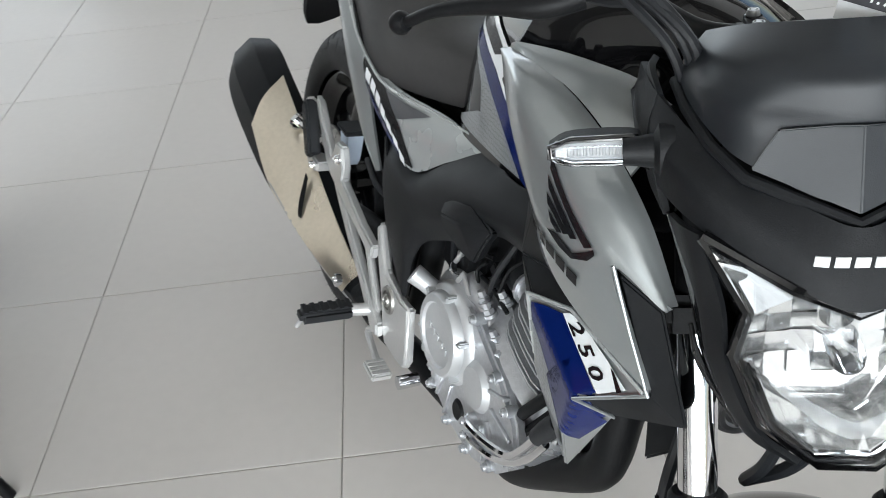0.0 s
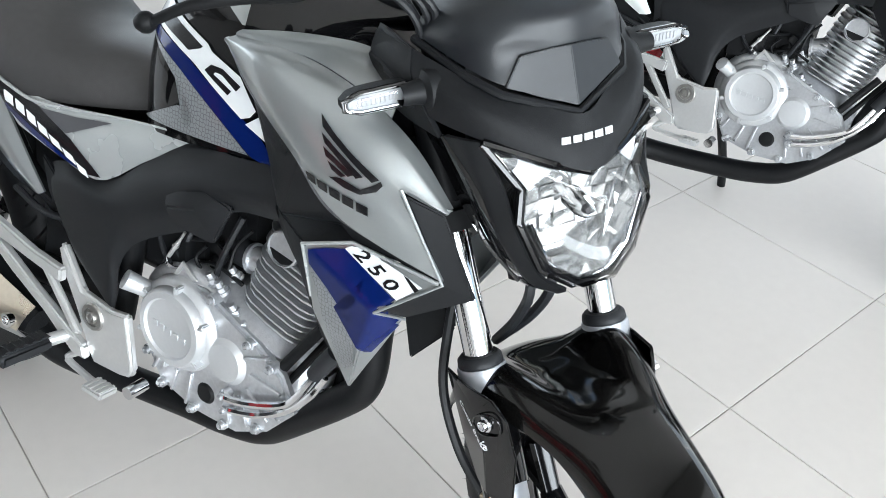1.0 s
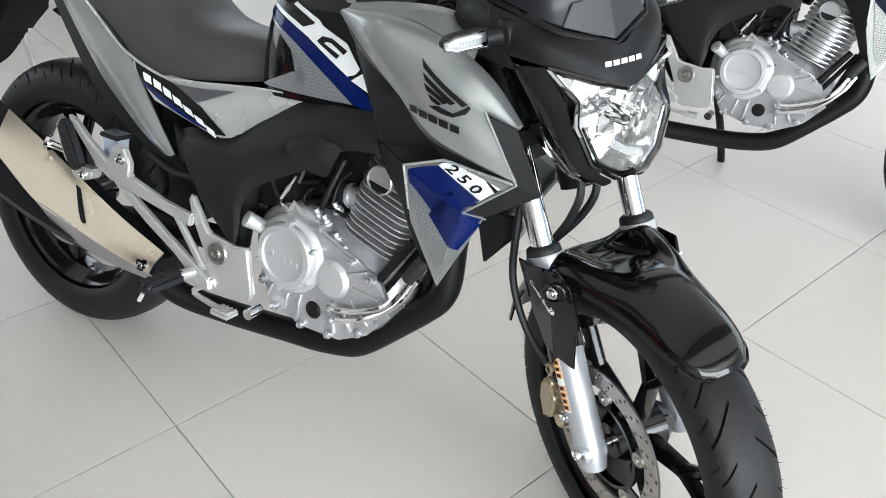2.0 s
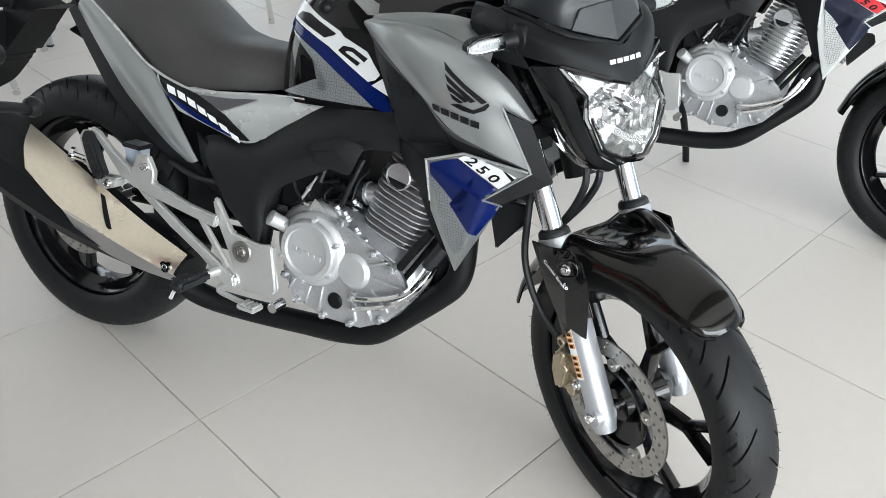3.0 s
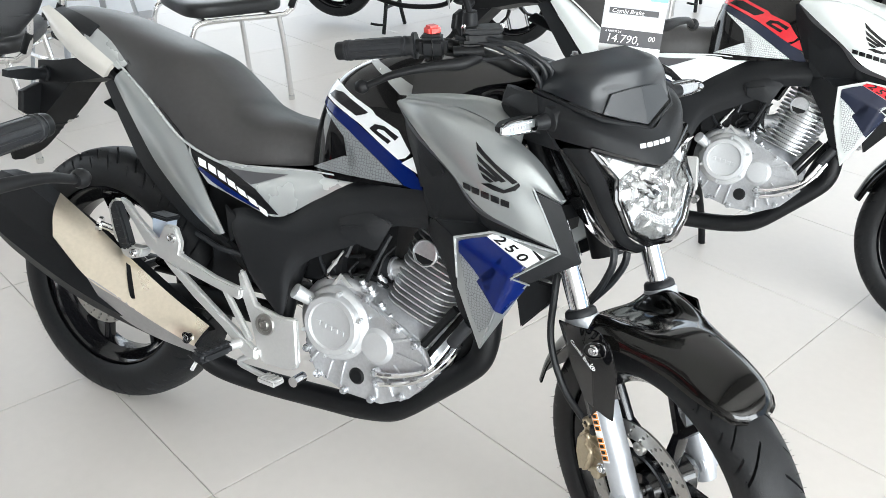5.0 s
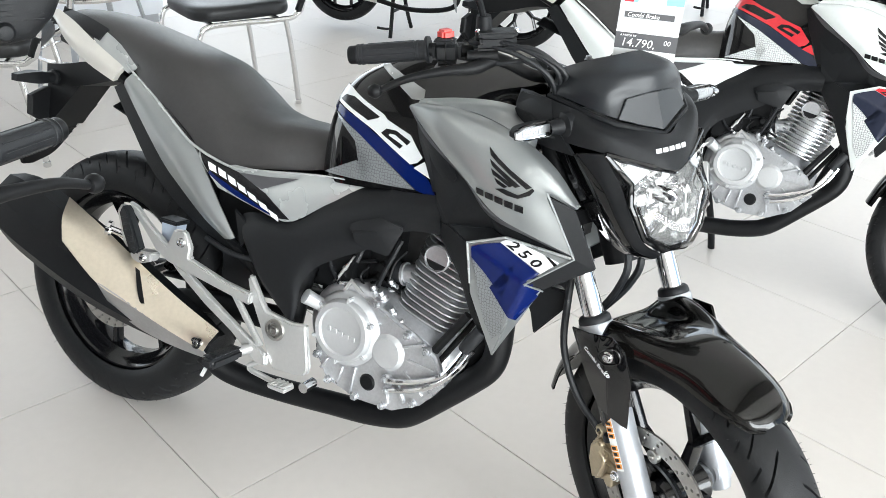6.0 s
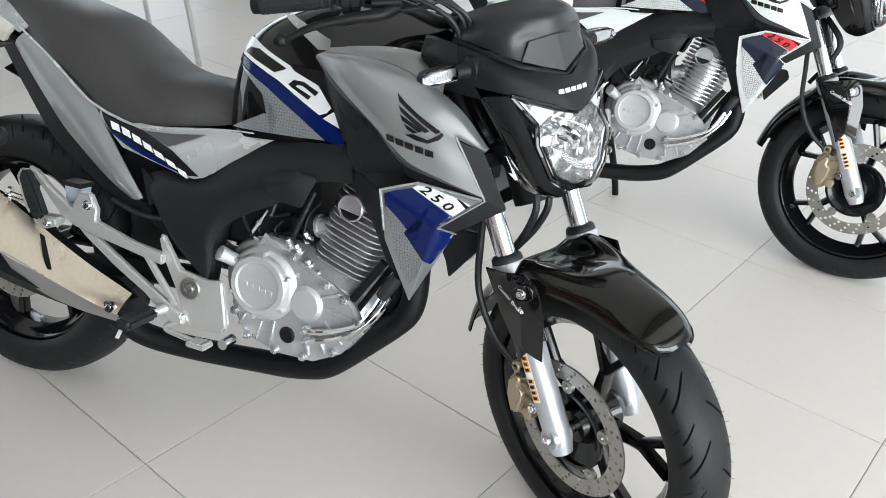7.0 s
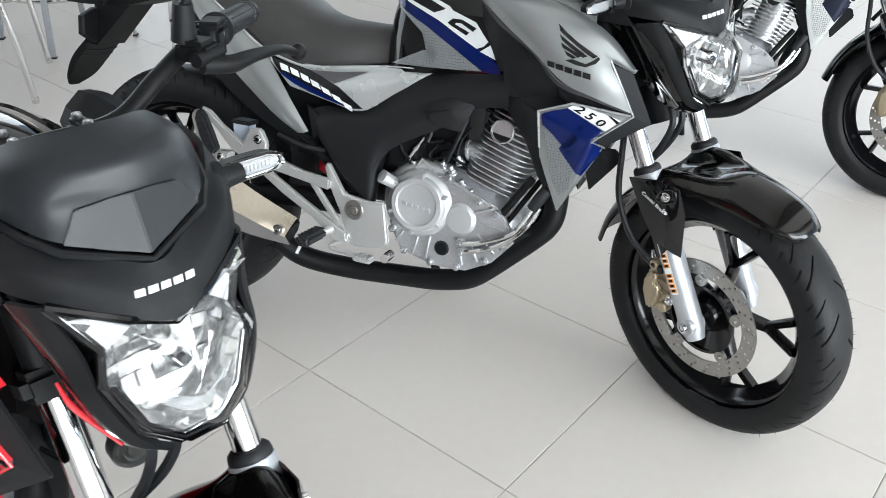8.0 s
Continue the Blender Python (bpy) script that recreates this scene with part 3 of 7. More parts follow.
    bracket = part("rear_mudguard", join(
        loft([slab(0.02, 0.062, 0.795, 0.842), slab(-0.05, 0.056, 0.790, 0.834), slab(-0.14, 0.050, 0.766, 0.822), slab(-0.21, 0.050, 0.752, 0.806), slab(-0.275, 0.048, 0.758, 0.797)], 16),
        loft([[(-0.272, -0.046, 0.770), (-0.272, 0.046, 0.770), (-0.150, 0.046, 0.775), (-0.150, -0.046, 0.775)],
              [(-0.276, -0.048, 0.715), (-0.276, 0.048, 0.715), (-0.205, 0.048, 0.712), (-0.205, -0.048, 0.712)],
              [(-0.302, -0.052, 0.655), (-0.302, 0.052, 0.655), (-0.262, 0.052, 0.648), (-0.262, -0.052, 0.648)]], 10)), PIPE, bike, "black plastic number plate bracket", angle=25)
    holder = [(-0.100, 0.722), (-0.100, 0.676), (-0.060, 0.655), (0.060, 0.655), (0.100, 0.694), (0.100, 0.722), (0.055, 0.742), (-0.055, 0.742)]
    part("plate_holder", loft([[(x, y * g, 0.70 + (z - 0.70) * g) for y, z in holder] for x, g in ((-0.262, 0.96), (-0.266, 1.0), (-0.278, 1.0), (-0.282, 0.96))], 4), PIPE, bracket, angle=25)
    part("mud_flap", loft([[(-0.282, -0.060, 0.672), (-0.282, 0.060, 0.672), (-0.268, 0.056, 0.664), (-0.268, -0.056, 0.664)],
                           [(-0.335, -0.062, 0.612), (-0.335, 0.062, 0.612), (-0.320, 0.058, 0.604), (-0.320, -0.058, 0.604)],
                           [(-0.362, -0.055, 0.560), (-0.362, 0.040, 0.560), (-0.350, 0.038, 0.556), (-0.350, -0.052, 0.556)],
                           [(-0.368, -0.045, 0.532), (-0.368, -0.015, 0.532), (-0.360, -0.015, 0.530), (-0.360, -0.043, 0.530)]], 16), PIPE, bracket, angle=25)
    for k in range(5):
        x, z = -0.280 - 0.0145 * k, 0.664 - 0.0160 * k
        part("flap_rib", tube([(x + 0.012, -0.060, z + 0.002), (x + 0.008, 0.0, z - 0.004), (x + 0.012, 0.060, z + 0.002)], 0.0040, 6, 6), PIPE, bracket)
    for s in (-1, 1):
        part("rear_indicator", join(lathe([(0.019, 0.0), (0.019, 0.010), (0.014, 0.013)], (-0.245, s * 0.046, 0.768), (0, s, 0), 18), tube([(-0.245, s * 0.045, 0.768), (-0.245, s * 0.085, 0.768)], [0.016, 0.012], 12, 3),
                                    loft([[(-0.232, s * 0.078, 0.781), (-0.258, s * 0.078, 0.781), (-0.258, s * 0.078, 0.756), (-0.232, s * 0.078, 0.756)],
                                          [(-0.230, s * 0.110, 0.783), (-0.262, s * 0.110, 0.783), (-0.262, s * 0.110, 0.755), (-0.230, s * 0.110, 0.755)],
                                          [(-0.236, s * 0.160, 0.776), (-0.256, s * 0.160, 0.776), (-0.256, s * 0.160, 0.760), (-0.236, s * 0.160, 0.760)]], 8)), MATTE, bike)

    # -- side panels
    side = pair("side_panel", shell([[(0.300, -0.138, 0.712), (0.36, -0.139, 0.697), (0.45, -0.134, 0.695), (0.57, -0.118, 0.708), (0.635, -0.112, 0.711), (0.692, -0.106, 0.713)],
                                     [(0.315, -0.150, 0.690), (0.38, -0.152, 0.668), (0.46, -0.150, 0.655), (0.56, -0.136, 0.666), (0.626, -0.124, 0.688), (0.692, -0.108, 0.711)],
                                     [(0.365, -0.147, 0.640), (0.41, -0.149, 0.632), (0.47, -0.149, 0.620), (0.548, -0.144, 0.609), (0.620, -0.128, 0.658), (0.692, -0.107, 0.708)]], 0.005, 20, 10), SILVER, bike, "silver side panel with slanted dark lettering bars", skin=True)
    pair("frame_cover", shell([[(0.880, -0.125, 0.735), (0.790, -0.130, 0.724), (0.700, -0.108, 0.712), (0.625, -0.128, 0.660), (0.552, -0.138, 0.609), (0.455, -0.132, 0.606), (0.412, -0.128, 0.575), (0.470, -0.135, 0.490), (0.530, -0.140, 0.435), (0.578, -0.140, 0.402)],
                               [(0.882, -0.145, 0.715), (0.800, -0.150, 0.702), (0.735, -0.148, 0.690), (0.660, -0.154, 0.648), (0.585, -0.159, 0.600), (0.500, -0.157, 0.588), (0.462, -0.153, 0.548), (0.500, -0.153, 0.480), (0.545, -0.150, 0.435), (0.578, -0.146, 0.403)],
                               [(0.884, -0.150, 0.690), (0.815, -0.156, 0.682), (0.765, -0.159, 0.665), (0.715, -0.162, 0.628), (0.655, -0.164, 0.596), (0.600, -0.163, 0.560), (0.572, -0.160, 0.505), (0.573, -0.155, 0.460), (0.578, -0.152, 0.430), (0.580, -0.148, 0.404)],
                               [(0.882, -0.135, 0.664), (0.820, -0.138, 0.656), (0.778, -0.140, 0.634), (0.737, -0.142, 0.600), (0.676, -0.144, 0.567), (0.622, -0.144, 0.531), (0.596, -0.146, 0.488), (0.592, -0.146, 0.447), (0.589, -0.146, 0.425), (0.584, -0.146, 0.404)]], 0.006, 44, 18), MATTE, bike, "matte black plastic frame cover", angle=40)
    pair("cover_wedge", facets([(0.402, -0.134, 0.602), (0.470, -0.150, 0.572), (0.418, -0.136, 0.548), (0.420, -0.128, 0.520)], [(0, 1, 2), (1, 3, 2)], 0.006), MATTE, bike)
    pair("air_duct_cover", facets([(0.701, -0.164, 0.646), (0.719, -0.163, 0.657), (0.767, -0.160, 0.676), (0.815, -0.152, 0.662), (0.803, -0.156, 0.632), (0.789, -0.156, 0.600), (0.764, -0.162, 0.603), (0.721, -0.167, 0.611), (0.716, -0.177, 0.636), (0.766, -0.176, 0.650)],
                                  [(0, 1, 8), (1, 2, 9, 8), (2, 3, 9), (3, 4, 9), (4, 5, 9), (5, 6, 9), (6, 7, 8, 9), (7, 0, 8)], 0.024, w=0.003), MATTE, bike, "matte black air duct cover")

    # -- tank shrouds
    pair("tank_shroud", shell([[(0.805, -0.176, 0.884), (0.870, -0.193, 0.838), (0.940, -0.199, 0.790), (1.004, -0.198, 0.742), (1.072, -0.190, 0.719), (1.146, -0.167, 0.696)],
                               [(0.806, -0.180, 0.888), (0.878, -0.203, 0.857), (0.950, -0.210, 0.812), (1.010, -0.208, 0.778), (1.065, -0.200, 0.760), (1.118, -0.182, 0.744)],
                               [(0.810, -0.184, 0.891), (0.884, -0.205, 0.882), (0.945, -0.209, 0.860), (1.000, -0.207, 0.836), (1.048, -0.203, 0.812), (1.089, -0.195, 0.796)],
                               [(0.815, -0.185, 0.893), (0.886, -0.200, 0.894), (0.950, -0.198, 0.880), (1.015, -0.196, 0.858), (1.076, -0.189, 0.826), (1.134, -0.169, 0.778)],
                               [(0.820, -0.182, 0.896), (0.888, -0.192, 0.899), (0.952, -0.188, 0.889), (1.018, -0.184, 0.868), (1.080, -0.177, 0.834), (1.135, -0.162, 0.780)],
                               [(0.824, -0.178, 0.898), (0.890, -0.180, 0.902), (0.955, -0.175, 0.894), (1.022, -0.170, 0.872), (1.084, -0.164, 0.836), (1.136, -0.154, 0.781)]], 0.006, 40, 26), GREY, bike, "grey metallic tank shroud with printed wing and lettering bars", skin=True, angle=40)
    pair("tank_shoulder", shell([[(0.822, -0.179, 0.897), (0.885, -0.183, 0.900), (0.935, -0.177, 0.899), (0.990, -0.171, 0.885), (1.046, -0.167, 0.861)],
                                 [(0.825, -0.180, 0.902), (0.887, -0.175, 0.910), (0.937, -0.164, 0.913), (0.985, -0.150, 0.905), (1.040, -0.142, 0.888)],
                                 [(0.830, -0.177, 0.906), (0.887, -0.164, 0.917), (0.939, -0.147, 0.922), (0.975, -0.124, 0.919), (1.035, -0.112, 0.908)]], 0.005, 22, 8, out=(0, -0.5, 1)), GREY, bike, "grey metallic tank shoulder")
    pair("tank_top_panel", shell([[(0.829, -0.173, 0.905), (0.887, -0.161, 0.916), (0.939, -0.144, 0.921), (0.975, -0.121, 0.918), (1.035, -0.109, 0.907)],
                                  [(0.815, -0.140, 0.944), (0.880, -0.124, 0.955), (0.945, -0.110, 0.950), (0.995, -0.094, 0.940), (1.035, -0.086, 0.926)],
                                  [(0.800, -0.070, 0.976), (0.880, -0.066, 0.986), (0.955, -0.062, 0.978), (1.000, -0.062, 0.962), (1.035, -0.062, 0.942)]], 0.005, 22, 10, out=(0, -0.5, 1)), GLOSS, bike, "gloss black upper tank panel")
    pair("shroud_lip", shell([[(0.806, -0.172, 0.880), (0.845, -0.180, 0.842), (0.889, -0.186, 0.814), (0.938, -0.186, 0.782), (0.990, -0.183, 0.732), (1.068, -0.178, 0.712), (1.144, -0.162, 0.692)],
                              [(0.805, -0.175, 0.883), (0.850, -0.187, 0.849), (0.892, -0.195, 0.821), (0.940, -0.198, 0.789), (0.996, -0.197, 0.741), (1.072, -0.189, 0.721), (1.146, -0.166, 0.695)]], 0.003, 40, 4, out=(0, -0.5, -1)), DARKGREY, bike)
    pair("shroud_inner", facets([(0.862, -0.143, 0.738), (0.889, -0.176, 0.815), (0.938, -0.184, 0.783), (0.990, -0.181, 0.733), (0.873, -0.138, 0.689), (0.908, -0.169, 0.696), (0.985, -0.146, 0.704), (0.957, -0.177, 0.674), (1.022, -0.166, 0.697), (1.070, -0.172, 0.708), (1.142, -0.158, 0.692), (0.845, -0.150, 0.800), (0.842, -0.172, 0.845)],
                                [(11, 12, 1, 0), (0, 1, 2, 5), (0, 5, 4), (5, 2, 3, 6), (5, 6, 7), (7, 6, 8), (6, 3, 8), (3, 9, 8), (9, 10, 8)], 0.005), MATTE, bike, "matte black inner shroud")
    pair("radiator_guard", facets([(0.908, -0.169, 0.696), (0.957, -0.178, 0.674), (0.965, -0.157, 0.580), (1.009, -0.112, 0.458), (0.964, -0.126, 0.524), (0.926, -0.130, 0.599), (0.881, -0.135, 0.659), (0.873, -0.135, 0.689), (0.940, -0.148, 0.610)],
                                  [(0, 1, 2, 8), (0, 8, 5, 6), (0, 6, 7), (8, 2, 3, 4), (8, 4, 5)], 0.006), MATTE, bike)
    pair("shroud_fin", facets([(0.957, -0.181, 0.676), (1.024, -0.172, 0.699), (1.142, -0.164, 0.690), (1.074, -0.185, 0.632), (1.096, -0.147, 0.618), (1.050, -0.166, 0.558), (1.011, -0.114, 0.456), (1.062, -0.132, 0.552), (0.966, -0.159, 0.580), (0.984, -0.137, 0.525)],
                              [(0, 1, 3), (1, 2, 3), (0, 3, 5, 8), (8, 5, 6, 9), (3, 4, 7, 5), (5, 7, 6)], 0.006, w=0.003), GREY, bike, "grey lower shroud fin with a blue flash", skin=True)
    pair("shroud_pod", facets([(1.093, -0.189, 0.789), (1.133, -0.166, 0.774), (1.182, -0.144, 0.678), (1.145, -0.161, 0.690), (1.076, -0.181, 0.632), (1.097, -0.146, 0.619)],
                              [(0, 1, 2, 3), (3, 2, 5, 4)], 0.005), MATTE, bike, "matte black plastic shroud tip")
    pair("fin_edge", tube([(0.965, -0.162, 0.600), (0.957, -0.183, 0.677), (1.024, -0.174, 0.701), (1.142, -0.167, 0.692)], 0.0026, 8, 4, smooth=False), SILVER, bike)
    pair("shroud_edge", tube([(1.089, -0.195, 0.797), (1.119, -0.182, 0.744), (1.146, -0.165, 0.691), (1.112, -0.176, 0.663), (1.075, -0.186, 0.632), (1.097, -0.147, 0.617)], [0.0022, 0.0020, 0.0024, 0.0020, 0.0020, 0.0016], 8, 6, smooth=False), GREY, bike)
    part("under_tank_cover", box(0.88, 1.10, -0.10, 0.10, 0.66, 0.84, 0.03), PIPE, bike)
    part("ignition_coil", box(0.93, 1.00, -0.09, -0.03, 0.58, 0.65, 0.008), PIPE, bike)
    part("horn", lathe([(0, -0.008), (0.009, -0.009), (0.011, -0.005), (0.016, -0.005), (0.018, -0.009), (0.024, -0.009), (0.026, -0.004), (0.031, -0.005), (0.034, 0.0), (0.034, 0.018), (0.02, 0.028), (0, 0.028)], (1.050, 0.085, 0.530), (-0.92, 0.38, 0.0), 28), STEELGREY, bike, "round grey metal horn")
    part("horn_bracket", plate([(1.00, 0.52), (1.02, 0.60), (1.05, 0.60), (1.03, 0.50)], 0.078, 0.084, 0.002), PIPE, bike)
    part("reflector_plate", plate([(1.030, 0.600), (1.110, 0.600), (1.120, 0.575), (1.062, 0.500)], -0.052, -0.044, 0.003), MATTE, bike, "black inner guard plate")
    return bike


def engine(bike):
    """Air-cooled single with its covers, exhaust and foot controls."""
    ax = Vector((math.sin(radians(17)), 0, math.cos(radians(17))))
    lx = Vector((ax.z, 0, -ax.x))
    base = Vector((0.835, 0, 0.44))
    case = part("crankcase", loft([[(x, -h, zb + 0.03), (x, -h, zt - 0.03), (x, -h * 0.6, zt), (x, h * 0.6, zt), (x, h, zt - 0.03), (x, h, zb + 0.03), (x, h * 0.5, zb), (x, -h * 0.5, zb)]
                                   for x, h, zb, zt in ((0.60, 0.07, 0.36, 0.45), (0.63, 0.105, 0.32, 0.485), (0.70, 0.112, 0.285, 0.505), (0.78, 0.112, 0.275, 0.50), (0.86, 0.105, 0.290, 0.475), (0.90, 0.085, 0.335, 0.445), (0.922, 0.06, 0.37, 0.42))], 28), CAST, bike, "cast aluminium crankcase", angle=30)
    fins = 16
    for k in range(fins):
        s = 0.040 + 0.0125 * k
        grow = (1.0 if k < 12 else 0.97) * (1.0 if k % 2 else 0.975)
        p = base + ax * s
        half_l, half_w = 0.074 * grow, 0.100 * grow
        b = bmesh.new()
        rings = []
        for hgt in (-0.0015, 0.0015):
            ring = []
            for a in range(24):
                t = 2 * math.pi * a / 24
                c, q = math.cos(t), math.sin(t)
                ring.append(p + lx * half_l * math.copysign(abs(c) ** 0.5, c) + Vector((0, 1, 0)) * half_w * math.copysign(abs(q) ** 0.5, q) + ax * hgt)
            rings.append([b.verts.new(v) for v in ring])
        b.faces.new(rings[0][::-1])
        b.faces.new(rings[1])
        for i in range(24):
            b.faces.new((rings[0][i], rings[0][(i + 1) % 24], rings[1][(i + 1) % 24], rings[1][i]))
        part("cooling_fin", b, CAST, case)
    core = []
    for s in (0.0, 0.03, 0.20, 0.215):
        f = 0.74 if s < 0.21 else 0.64
        core.append([base + ax * s + lx * 0.066 * f * math.copysign(abs(math.cos(t)) ** 0.6, math.cos(t)) + Vector((0, 0.092 * f * math.copysign(abs(math.sin(t)) ** 0.6, math.sin(t)), 0)) for t in (2 * math.pi * a / 20 for a in range(20))])
    part("cylinder", loft(core, 10), CAST, case)
    hc = Vector((0.866, 0, 0.608))
    part("cam_cap", join(lathe([(0.027, -0.096), (0.027, -0.1045), (0.0245, -0.1065), (0.0235, -0.104)], hc, (0, 1, 0), 28, closed=True), lathe([(0, -0.1035), (0.0238, -0.1035)], hc, (0, 1, 0), 28)), CAST, case)
    # thin dark plate over the lower half of the cap face
    part("cam_cap_plug", plate([(hc.x - 0.022, hc.z - 0.004), (hc.x + 0.021, hc.z - 0.012), (hc.x + 0.015, hc.z - 0.019), (hc.x, hc.z - 0.0235), (hc.x - 0.014, hc.z - 0.018)], -0.1055, -0.102, 0.001, 1), PIPE, case, "dark lower half of the cap face")
    part("cylinder_head_cover", loft([[base + ax * s + lx * f * 0.055 * math.cos(t) + Vector((0, f * 0.075 * math.sin(t), 0)) for t in (2 * math.pi * a / 16 for a in range(16))] for s, f in ((0.205, 1.0), (0.225, 1.0), (0.24, 0.8), (0.245, 0.5))], 10), CAST, case)
    cc = (0.697, 0, 0.418)
    clutch = part("clutch_cover", lathe([(0.080, -0.095), (0.078, -0.118), (0.074, -0.124), (0.066, -0.128), (0.064, -0.138), (0.060, -0.142), (0.050, -0.143), (0.047, -0.139), (0.044, -0.1385), (0, -0.1385)], cc, (0, 1, 0), 56), COVER, case, "round silver clutch cover")
    part("clutch_housing", lathe([(0.098, -0.060), (0.098, -0.092), (0.095, -0.102), (0.088, -0.109), (0.079, -0.111)], cc, (0, 1, 0), 56), CAST, case, "rounded cast clutch housing")
    for k in range(6):
        a = 2 * math.pi * k / 6 + 0.4
        p = (cc[0] + 0.064 * math.cos(a), -0.130, cc[2] + 0.064 * math.sin(a))
        b = box(p[0] - 0.010, p[0] + 0.010, -0.140, -0.120, p[2] - 0.004, p[2] + 0.004, 0.002)
        moved(b, Matrix.Translation((p[0], 0, p[2])) @ Matrix.Rotation(-a, 4, "Y") @ Matrix.Translation((-p[0], 0, -p[2])))
        part("cover_lug", b, COVER, clutch)
    for k in range(5):
        x = cc[0] - 0.034 + 0.0145 * k
        part("lettering_bar", box(x, x + 0.010, -0.1405, -0.138, cc[2] - 0.006 - 0.002 * k, cc[2] + 0.004 - 0.002 * k, 0.0006, 1), COVER, clutch)
    part("generator_cover", lathe([(0.040, -0.09), (0.038, -0.118), (0.032, -0.124), (0.030, -0.126), (0, -0.127)], (0.797, 0, 0.398), (0, 1, 0), 36), COVER, case, "small round silver cover")
    part("oil_filter_cover", lathe([(0.018, -0.10), (0.018, -0.118), (0.014, -0.122), (0, -0.122)], (0.760, 0, 0.322), (0, 1, 0), 20), PIPE, case, "black oil level cap")
    part("oil_filler", tube([(0.650, -0.105, 0.440), (0.628, -0.130, 0.458), (0.612, -0.150, 0.472)], [0.016, 0.014, 0.016], 14, 6), COVER, case)
    part("sump_cover", plate([(0.625, 0.35), (0.66, 0.295), (0.74, 0.275), (0.82, 0.278), (0.88, 0.31), (0.93, 0.37), (0.90, 0.42), (0.85, 0.45), (0.80, 0.47), (0.74, 0.495), (0.66, 0.49), (0.625, 0.45)], -0.118, -0.098, 0.006, 2), CAST, case)
    for x, z in ((0.635, 0.345), (0.668, 0.298), (0.735, 0.283), (0.80, 0.285), (0.865, 0.312), (0.905, 0.37), (0.88, 0.425), (0.835, 0.445), (0.76, 0.488)):
        part("case_bolt", join(lathe([(0.009, -0.122), (0.009, -0.105)], (x, 0, z), (0, 1, 0), 10), bolt((x, -0.122, z), (0, -1, 0), 0.0065, 0.006)), CAST, case)
    for x0, z0, x1, z1 in ((0.800, 0.345, 0.812, 0.292), (0.825, 0.352, 0.848, 0.306), (0.840, 0.372, 0.885, 0.335), (0.843, 0.398, 0.903, 0.392), (0.830, 0.420, 0.872, 0.438), (0.730, 0.345, 0.722, 0.285), (0.700, 0.338, 0.690, 0.296), (0.662, 0.345, 0.648, 0.318)):
        d = Vector((x1 - x0, 0, z1 - z0)).normalized()
        q = Vector((-d.z, 0, d.x)) * 0.0028
        part("case_rib", plate([(x0 + q.x, z0 + q.z), (x1 + q.x, z1 + q.z), (x1 - q.x, z1 - q.z), (x0 - q.x, z0 - q.z)], -0.123, -0.112, 0.0012, 1), CAST, case)
    part("cover_step", lathe([(0.046, -0.098), (0.050, -0.100), (0.050, -0.113), (0.042, -0.117), (0.040, -0.117)], (0.797, 0, 0.398), (0, 1, 0), 36), CAST, case)
    part("water_pipe", tube([(0.800, -0.118, 0.345), (0.808, -0.132, 0.347), (0.852, -0.132, 0.357), (0.916, -0.132, 0.387), (0.944, -0.130, 0.421), (0.972, -0.124, 0.479)], 0.0058, 8, 26), CHROME, case, "bright oil pipe")
    part("oil_pipe", tube([(0.806, -0.118, 0.325), (0.815, -0.130, 0.327), (0.872, -0.130, 0.346), (0.921, -0.130, 0.379), (0.957, -0.128, 0.420), (0.976, -0.122, 0.460)], 0.0058, 8, 26), CHROME, case, "bright oil pipe")
    for x, z in ((0.806, 0.347), (0.812, 0.326)):
        part("pipe_union", join(lathe([(0.010, -0.116), (0.010, -0.128), (0.007, -0.131), (0, -0.131)], (x, 0, z), (0, 1, 0), 14), bolt((x, -0.137, z), (0, -1, 0), 0.005, 0.004)), CAST, case)
    part("starter_motor", tube([(0.946, -0.098, 0.516), (0.905, -0.100, 0.452), (0.872, -0.102, 0.397)], 0.0085, 12, 5), PIPE, case, "black starter lead cover")
    part("starter_lead", tube([(0.962, -0.090, 0.512), (0.892, -0.094, 0.392)], 0.0062, 8, 3), PIPE, case)
    part("cable_gaiter", tube([(0.958, -0.122, 0.455), (0.972, -0.121, 0.480), (0.986, -0.119, 0.503)], [0.012, 0.014, 0.013], 12, 6), SOFT, case, "black rubber sleeve")
    # intake and its clutter
    part("throttle_body", tube([(0.76, -0.01, 0.60), (0.70, -0.02, 0.575), (0.62, -0.02, 0.58)], 0.032, 14, 8), PIPE, bike)
    part("fuel_injector", tube([(0.755, -0.05, 0.56), (0.72, -0.07, 0.52)], 0.011, 10, 3), MATTE, bike)
    part("clutch_arm", join(tube([(0.655, -0.108, 0.512), (0.678, -0.110, 0.548)], 0.0036, 8, 3), tube([(0.678, -0.110, 0.548), (0.690, -0.110, 0.568)], 0.0024, 8, 3), lathe([(0.0055, -0.003), (0.0055, 0.003)], (0.672, -0.1095, 0.539), (0.54, 0, 0.84), 6)), ALLOY, bike, "bright cable adjuster")
    part("cable_bracket", plate([(0.672, 0.492), (0.690, 0.522), (0.722, 0.500), (0.712, 0.496), (0.692, 0.512), (0.682, 0.494)], -0.113, -0.109, 0.001, 1), ALLOY, bike)
